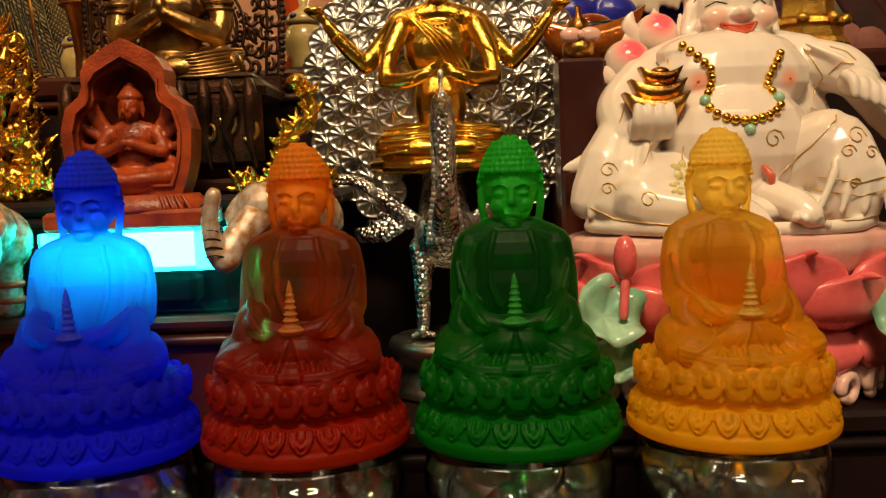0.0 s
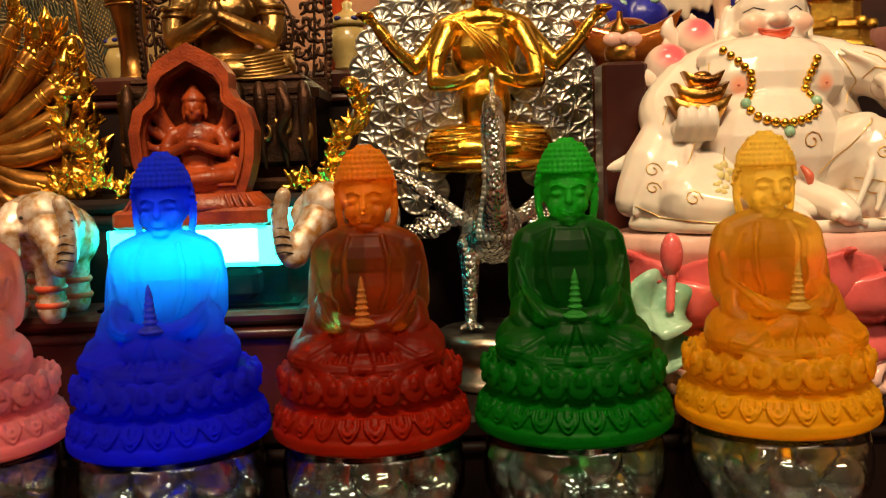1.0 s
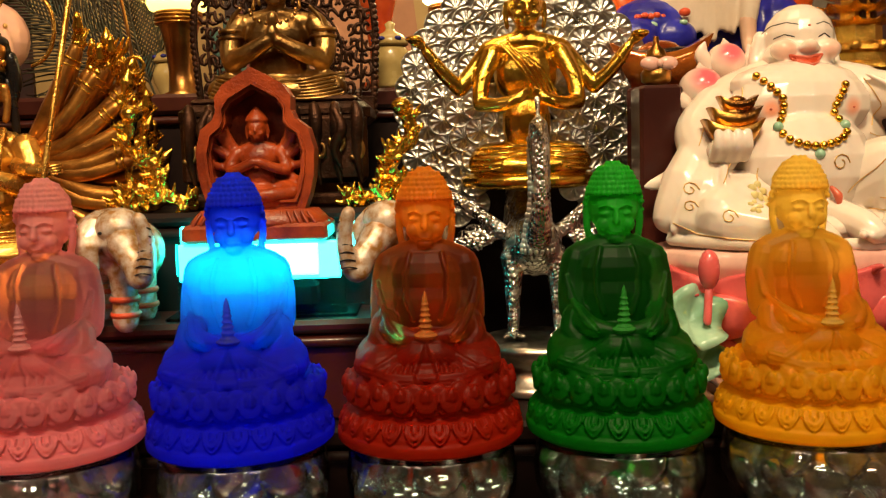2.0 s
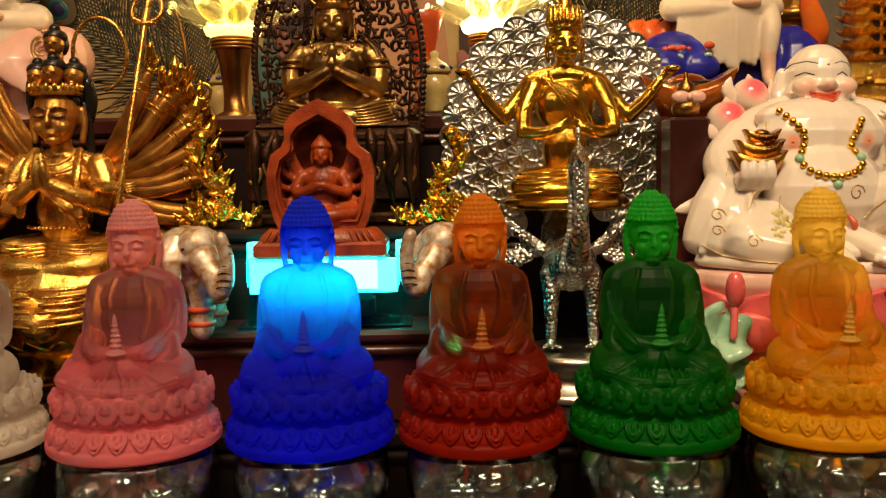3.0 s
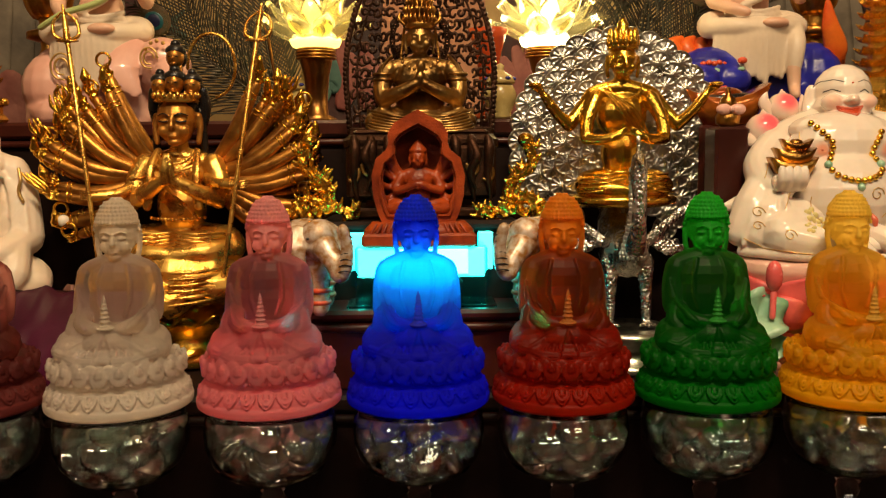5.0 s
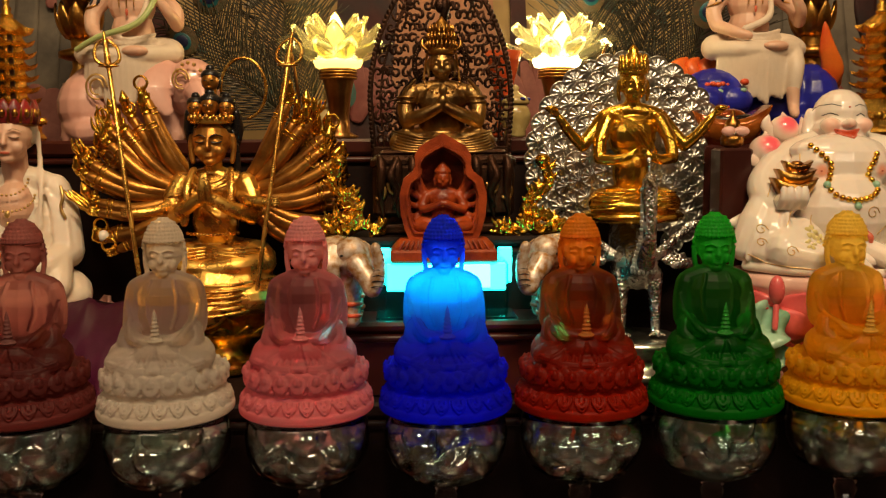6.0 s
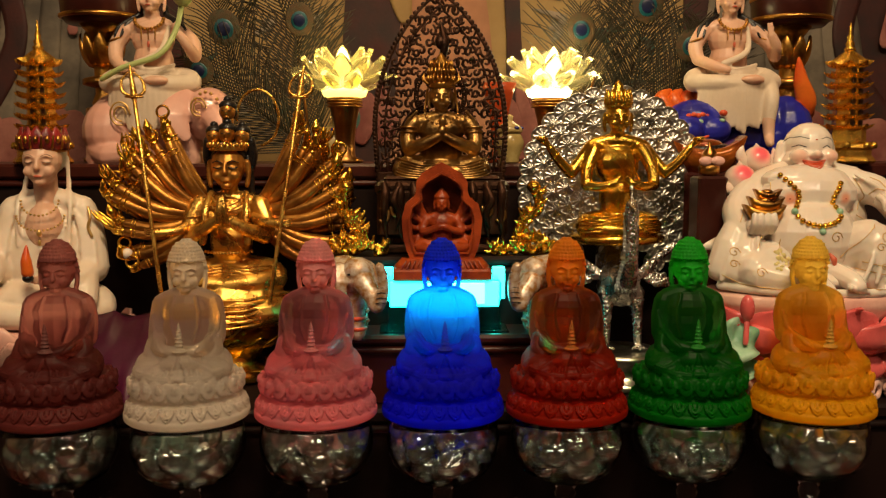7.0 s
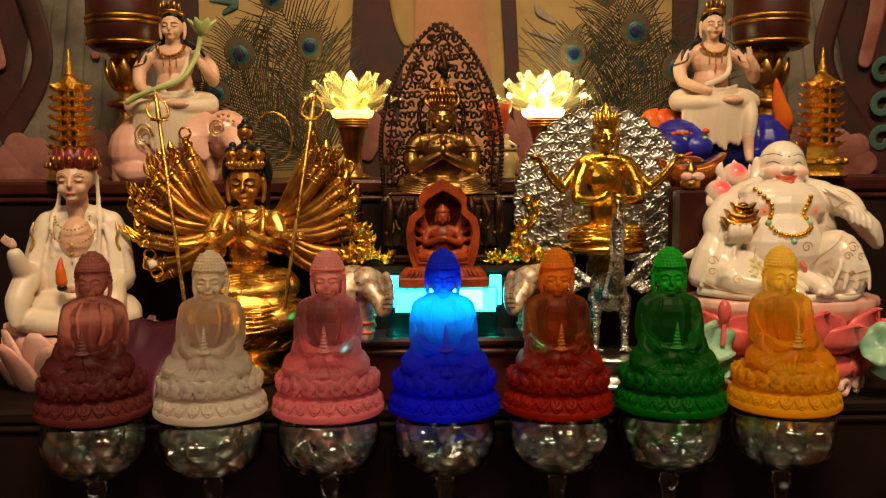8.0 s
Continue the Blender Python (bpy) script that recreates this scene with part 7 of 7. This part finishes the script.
def jar(x, y, turn):
    j = holder("lidded_jar", "cream porcelain jar with cobalt blue flowers and a lid", "jar", pose(x, y, 0.272, 0, 0, turn), "cream jars")
    part("jar_body", lambda g: g.lathe([(0.0085, 0), (0.0095, 0.002), (0.0090, 0.005), (0.0130, 0.014), (0.0135, 0.020), (0.0110, 0.026), (0.0095, 0.028)], 32), JAR_WHITE, j)
    part("lid", lambda g: g.lathe([(0.0115, 0.0282), (0.0125, 0.0300), (0.0095, 0.0350), (0.0040, 0.0380), (0.0028, 0.0400), (0.0036, 0.0430), (0.0010, 0.0450)], 28), JAR_WHITE, j)
    for i in range(6):
        a = 2 * math.pi * i / 6
        part("blue_flower", lambda g: g.ell((0.0108 * math.cos(a), 0.0108 * math.sin(a), 0.0325), (0.0026, 0.0026, 0.0016), (0, 0, math.degrees(a)), 10, 6), COBALT, j, "cobalt blue painted flower")


jar(-0.0800, 0.588, 0)
jar(-0.2480, 0.655, 20)


# ---- lotus lamps ----
def lotus_lamp(x, bulb, glow_label):
    lampo = holder("lotus_lamp", "lit crystal lotus lamp on a tapered brass stem, " + glow_label, "lamp", pose(x, 0.64, 0.272), "pair of lotus lamps")
    part("stem", lambda g: g.lathe([(0.016, 0.0), (0.018, 0.002), (0.0100, 0.006), (0.0092, 0.020), (0.0112, 0.040), (0.0150, 0.056), (0.0172, 0.0610), (0.0172, 0.0625), (0.0160, 0.0630)], 36), LAMP_STEM, lampo)
    for j in range(3):
        part("collar_ring", lambda g: g.lathe([(0.0166, 0), (0.0178, 0.0010), (0.0166, 0.0020)], 32, (0, 0, 0.0535 + 0.0028 * j)), OLD_GOLD, lampo)
    dish = part("dish", lambda g: g.lathe([(0.0170, 0.0632), (0.0205, 0.0645), (0.0225, 0.0690), (0.0222, 0.0720), (0.0150, 0.0722)], 36), bulb, lampo, "glowing crystal dish")
    part("bulb", lambda g: g.ell((0, 0, 0.0850), (0.0130, 0.0130, 0.0140)), bulb, dish, "lit bulb")
    for ring, (n, z, r, length, width, tilt) in enumerate(((10, 0.072, 0.017, 0.036, 0.021, 58), (10, 0.073, 0.014, 0.040, 0.021, 34), (8, 0.074, 0.010, 0.040, 0.019, 14))):
        for i in range(n):
            a = 2 * math.pi * (i + 0.5 * (ring % 2)) / n
            m = Matrix.Translation((r * math.cos(a), r * math.sin(a), z)) @ Matrix.Rotation(a + math.pi / 2, 4, "Z") @ Matrix.Rotation(radians(tilt), 4, "X")
            p = part("petal", lambda g: g.petal(m, length, width, 0.16, -0.35, 0.0026, 0.8, 7, 8), LOTUS_GLASS, lampo, "faceted crystal petal")
            p.visible_shadow = False
    return lampo


lotus_lamp(-0.236, BULB_SOFT, "yellowish")
lotus_lamp(-0.0360, BULB_GLOW, "white-hot")
# small crystal leaves that stand out beside the lamps
for x, k in ((-0.2795, -1), (0.0085, 1)):
    leafo = holder("crystal_leaf", "small lit crystal leaf on a thin brass stalk", "ornament", pose(x, 0.64, 0.272), "pair of crystal leaves")
    part("stalk", lambda g: g.tube([(-k * 0.010, 0, 0), (-k * 0.006, 0, 0.05), (0, 0, 0.086)], 0.0013, 7, 4), LAMP_STEM, leafo)
    part("blade", lambda g: g.tube([(-k * 0.008, 0, 0.084), (0, -0.003, 0.088), (k * 0.012, 0, 0.089)], [0.003, 0.0055, 0.001], 9, 4, flat=0.5), LOTUS_GLASS, leafo, "clear crystal leaf blade")


# ---- gilt pagodas ----
def pagoda(x, y, turn):
    pag = holder("pagoda", "gilt metal pagoda with seven tiers and a spire", "pagoda", pose(x, y, 0.272, 0, 0, turn), "pair of pagodas")
    part("plinth", lambda g: (g.lathe([(0.0250, 0), (0.0265, 0.002), (0.0245, 0.005), (0.0225, 0.007), (0.0225, 0.012), (0.0250, 0.014), (0.0240, 0.017), (0.0205, 0.019)], 8, smooth=False)), PAGODA_GOLD, pag)
    for i in range(8):
        a = 2 * math.pi * i / 8
        part("foot", lambda g: g.lathe([(0.0032, 0), (0.0040, 0.003), (0.0026, 0.006)], 10, (0.0235 * math.cos(a), 0.0235 * math.sin(a), 0.0135)), PAGODA_GOLD, pag)
    part("base_body", lambda g: g.lathe([(0.0175, 0.019), (0.0170, 0.031)], 8, smooth=False), PAGODA_GOLD, pag)
    z = 0.031
    for level in range(7):
        w = 0.0165 - 0.0004 * level
        h = 0.0095

        def roof(g, z=z, w=w, level=level):
            loops = []
            top = level == 6
            for q, dz in ((0.98, -0.0012), (1.30, 0.0002), (1.36, 0.0010), (1.06, 0.0030 if not top else 0.006), (0.80 if not top else 0.22, 0.0040 if not top else 0.0150)):
                loop = []
                for j in range(32):
                    a = 2 * math.pi * j / 32
                    flare = 1 - min(j % 4, 4 - j % 4) / 2
                    edge = 1 if q > 1.1 else 0
                    r = w * q * (math.cos(math.pi / 8) / math.cos((a % (math.pi / 4)) - math.pi / 8))
                    loop.append((r * math.cos(a) * (1 + 0.09 * flare * edge), r * math.sin(a) * (1 + 0.09 * flare * edge), z + dz + 0.0042 * flare * flare * edge))
                loops.append(loop)
            g.rings(loops, smooth=False)
        part("roof", roof, PAGODA_GOLD, pag)
        if level < 6:
            storey = part("storey", lambda g, z=z, w=w: g.lathe([(w * 0.78, 0.0035), (w * 0.76, h)], 8, (0, 0, z), phase=0, smooth=False), PAGODA_GOLD, pag)
            for b in (-0.39, 0.39):
                part("doorway", lambda g, z=z, w=w: g.box((w * 0.73 * math.sin(b), -w * 0.73 * math.cos(b), z + 0.0060), (0.0034, 0.0034, 0.0042), 0.0003), DARK_BRONZE, storey, "dark arched doorway")
        z += h
    part("spire", lambda g: g.lathe([(0.0040, 0), (0.0052, 0.002), (0.0030, 0.004), (0.0042, 0.007), (0.0020, 0.010), (0.0030, 0.0125), (0.0014, 0.0155), (0.0016, 0.018), (0.0004, 0.026)], 14, (0, 0, z + 0.0045)), PAGODA_GOLD, pag)
    return pag


pagoda(-0.505, 0.580, 8)
pagoda(0.231, 0.575, 22)


# ---- lacquer drums on gilt posts ----
def drum(x):
    d = holder("lacquer_drum", "dark red lacquered drum with gilt bands on a gilt post", "drum", pose(x, 0.70, 0.272), "pair of drums")
    part("drum_body", lambda g: g.lathe([(0.034, 0.140), (0.039, 0.145), (0.0405, 0.165), (0.040, 0.210), (0.036, 0.224), (0.026, 0.226)], 44), WOOD, d)
    for z in (0.1470, 0.1680, 0.1740, 0.2010, 0.2140):
        part("band", lambda g: g.lathe([(0.0395, -0.0024), (0.0418, -0.0013), (0.0418, 0.0013), (0.0395, 0.0024)], 44, (0, 0, z)), OLD_GOLD, d)
    part("post", lambda g: g.lathe([(0.022, 0), (0.024, 0.004), (0.010, 0.010), (0.009, 0.050), (0.013, 0.060), (0.009, 0.070), (0.010, 0.110), (0.014, 0.130), (0.022, 0.140)], 28), OLD_GOLD, d)
    for i in range(9):
        a = 2 * math.pi * i / 9
        m = Matrix.Translation((0.011 * math.cos(a), 0.011 * math.sin(a), 0.098)) @ Matrix.Rotation(a + math.pi / 2, 4, "Z") @ Matrix.Rotation(radians(35), 4, "X")
        part("gilt_petal", lambda g: g.petal(m, 0.034, 0.018, -0.3, -0.3, 0.0014, 0.9, 7, 8), OLD_GOLD, d)
    for z, r in ((0.052, 0.018), (0.082, 0.020)):
        part("gilt_knop", lambda g: g.lathe([(0.010, -0.006), (r, -0.003), (r, 0.003), (0.010, 0.006)], 24, (0, 0, z), wave=0.06, waves=12), OLD_GOLD, d)


drum(-0.4870)
drum(0.2260)


# ---- peacock feathers behind the lamps ----
def feather(root, eye, size, seed, lean):
    root, eye = Vector(root), Vector(eye)
    f = holder("peacock_feather", "brown peacock feather with a blue and teal eye", "feather", Matrix.Translation(root), "peacock feathers")
    rr = random.Random(seed)
    e = eye - root
    bend = Vector((lean, 0.0, 0.0))
    tip = e + (e - bend * 0.6).normalized() * size * 1.6

    def spine(t):
        return bend * (4 * t * (1 - t)) * 0.25 + tip * t
    part("quill", lambda g: g.tube([spine(i / 6) for i in range(7)], [0.0011, 0.0010, 0.0009, 0.0008, 0.0007, 0.0006, 0.0004], 6, 3), FEATHER, f)

    def barbs(g):
        n = 42
        for i in range(n):
            t = 0.10 + 0.88 * i / n
            p = spine(t)
            d = (spine(min(1, t + 0.02)) - spine(t - 0.02)).normalized()
            side = Vector((d.z, 0, -d.x))
            for k in (-1, 1):
                length = size * (3.7 if t < 0.72 else 1.5 * (1.06 - t) / 0.28 + 0.35) * rr.uniform(0.75, 1.15)
                droop = rr.uniform(-0.15, 0.25)
                g.tube([p, p + side * k * length * 0.45 + d * length * 0.55, p + side * k * length * (0.85 + 0.1 * droop) + d * length * (0.95 - droop) + Vector((0, rr.uniform(-0.006, 0.006), 0))], [0.0009, 0.0008, 0.0004], 3, 4, ends=False)
    tagged(part("vane", barbs, FEATHER, f), kind="stuff")
    ang = math.degrees(math.atan2(tip.x, tip.z))
    for name, mt, rx, rz, y in (("eye_rim", EYE_RIM, 0.86, 1.00, -0.0015), ("eye_ring", EYE_TEAL, 0.50, 0.56, -0.0022), ("eye_heart", EYE_BLUE, 0.36, 0.38, -0.0030)):
        rim = part(name, lambda g: g.ell(e + Vector((0, y, -0.08 * size if name != "eye_rim" else 0)), (size * rx, 0.0008, size * rz), (0, ang, 0), 22, 8), mt, f if name == "eye_rim" else rim_of)
        if name == "eye_rim":
            rim_of = rim


for i, (eye, size) in enumerate((((-0.359, 0.68, 0.407), 0.019), ((-0.284, 0.685, 0.416), 0.017), ((-0.384, 0.675, 0.365), 0.016), ((-0.325, 0.695, 0.47), 0.017))):
    feather((-0.275 + 0.006 * i, 0.69, 0.272), eye, size, 20 + i, -0.10 + 0.05 * i)
for i, (eye, size) in enumerate((((0.002, 0.68, 0.407), 0.017), ((0.071, 0.685, 0.432), 0.019), ((0.114, 0.675, 0.391), 0.018), ((0.040, 0.695, 0.475), 0.017))):
    feather((0.022 + 0.005 * i, 0.69, 0.272), eye, size, 40 + i, -0.02 + 0.05 * i)


# ---- mural behind the altar, in low relief ----
def panel(name, line, y, material, label, depth=0.006):
    ob = thing(name, [(material, lambda g: g.plate(line, y, y + depth), 0, 0)], label, "mural", kind="structure")
    return ob


def ribbon(name, pts, radii, y, material, label):
    return thing(name, [(material, lambda g: g.tube([(x, y, z) for x, z in pts], radii, 10, 8, flat=0.09, side=(0, 1, 0)), 0, 0)], label, "mural", kind="structure")


for x0, x1, slant in ((-0.256, -0.205, -0.012), (-0.052, -0.018, 0.010)):
    panel("trim", [(x0, 0.20), (x1, 0.20), (x1 - slant * 1.6, 0.42), (x1 - slant * 2.6, 0.62), (x0 - slant * 1.2, 0.62), (x0, 0.42)], 0.890, MURAL_BROWN, "dark brown painted band of the mural")
panel("trim", [(-0.205, 0.24), (-0.052, 0.24), (-0.075, 0.45), (-0.100, 0.62), (-0.170, 0.62), (-0.190, 0.45)], 0.8925, MURAL_SKIN, "flesh-coloured painted robe of the mural", 0.004)
ribbon("trim", [(-0.182, 0.62), (-0.186, 0.50), (-0.180, 0.45)], [0.016, 0.018, 0.010], 0.888, PLASTER, "ochre painted sash of the mural")
# outer robes: pale folds between dark bands, pink blossoms at the foot
for k, x0 in ((-1, -0.147), (1, -0.135)):
    def px(d):
        return x0 + k * d
    pts = [(px(0.305), 0.20), (px(0.62), 0.20), (px(0.62), 0.70), (px(0.305), 0.70)]
    panel("trim", pts if k > 0 else pts[::-1], 0.892, MURAL_BROWN, "dark brown painted ground of the mural", 0.005)
    for j in range(8):
        d = 0.345 + 0.021 * j
        ribbon("trim", [(px(d - 0.012), 0.66), (px(d + 0.004), 0.52), (px(d - 0.002 + 0.004 * j), 0.40), (px(d + 0.008 + 0.005 * j), 0.27)], [0.0105, 0.0125, 0.0145, 0.017], 0.888 - 0.0015 * (j % 3), MURAL_GREY, "pale grey painted robe fold of the mural")
    ribbon("trim", [(px(0.50), 0.66), (px(0.525), 0.54), (px(0.505), 0.42), (px(0.56), 0.32), (px(0.60), 0.27)], [0.014, 0.016, 0.014, 0.018, 0.015], 0.885, MURAL_BROWN, "dark painted ribbon of the mural")
    ribbon("trim", [(px(0.545), 0.66), (px(0.575), 0.52), (px(0.56), 0.42)], [0.010, 0.012, 0.010], 0.884, MURAL_PINK, "dull pink painted ribbon of the mural")
    ribbon("trim", [(px(0.36), 0.66), (px(0.385), 0.50), (px(0.375), 0.47)], [0.003, 0.003, 0.001], 0.880, RED_PAINT, "thin red painted cord of the mural")
    ribbon("trim", [(px(0.40), 0.60), (px(0.43), 0.475), (px(0.435), 0.43)], [0.0016, 0.0016, 0.007], 0.880, MURAL_PINK, "dull red painted tassel of the mural")
    for j in range(3):
        c = (px(0.585), 0.405 - 0.045 * j)
        ribbon("trim", [(c[0] + 0.02 * (1 - 0.11 * q) * math.cos(0.9 * q), c[1] + 0.02 * (1 - 0.11 * q) * math.sin(0.9 * q)) for q in range(8)], [0.005] * 7 + [0.003], 0.882, MURAL_TEAL, "teal painted cloud scroll of the mural")
    for cx, cz, r in ((0.455, 0.300, 0.034), (0.535, 0.285, 0.040), (0.50, 0.235, 0.040), (0.41, 0.262, 0.028)):
        for q in range(7):
            a = 2 * math.pi * q / 7
            thing("trim", [(MURAL_PINK, lambda g: g.ell((px(cx) + r * 0.55 * math.cos(a), 0.884, cz + r * 0.55 * math.sin(a)), (r * 0.50, 0.0025, r * 0.62), (0, -math.degrees(a) + 90, 0), 14, 7), 0, 0)], "pink painted blossom petal of the mural", "mural", kind="structure")
rng = random.Random(9)
for i in range(20):
    x, z = (rng.uniform(-0.44, -0.27) if i % 2 else rng.uniform(0.0, 0.165)), rng.uniform(0.30, 0.62)
    thing("trim", [(MURAL_BLUE if i % 3 else MURAL_TEAL, lambda g: g.tube([(x, 0.8985, z), (x + rng.uniform(-0.02, 0.02), 0.8985, z + 0.012), (x + rng.uniform(-0.03, 0.03), 0.8985, z + rng.uniform(0.015, 0.03))], [0.003, 0.006, 0.001], 7, 4, flat=0.3, side=(0, 1, 0)), 0, 0)], "faded blue painted sprig of the mural", "mural", kind="structure")
for i in range(5):
    x = -0.262 + 0.014 * i
    ribbon("trim", [(x, 0.30 + 0.02 * (i % 2)), (x + 0.006, 0.325), (x - 0.004, 0.35 + 0.01 * (i % 3))], [0.010, 0.013, 0.006], 0.886, MURAL_TEAL if i < 2 else MURAL_PINK, "painted blossom of the mural")
    ribbon("trim", [(x + 0.215, 0.28), (x + 0.222, 0.315), (x + 0.212, 0.345 + 0.012 * (i % 3))], [0.010, 0.014, 0.006], 0.886, MURAL_PINK, "painted blossom of the mural")


# ---- purple cloth draped between the figures ----
def cloth(g):
    loops = []
    for i in range(18):
        t = i / 17
        row = []
        for j in range(28):
            u = j / 27
            x = -0.450 + 0.110 * u
            fold = 0.005 * math.sin(u * 19 + 2.0 * t) + 0.003 * math.sin(u * 41)
            y = 0.418 + 0.060 * t * t + fold * (1 - t)
            z = 0.089 + 0.062 * t + fold * 0.5 * t
            row.append((x, y, z))
        loops.append(row)
    rows = [r + [(x, y + 0.002, z - 0.0005) for x, y, z in reversed(r)] for r in loops]
    g.rings(rows)


thing("purple_cloth", [(PURPLE, cloth, 0, 0)], "dark purple satin cloth draped on the altar step", "cloth")
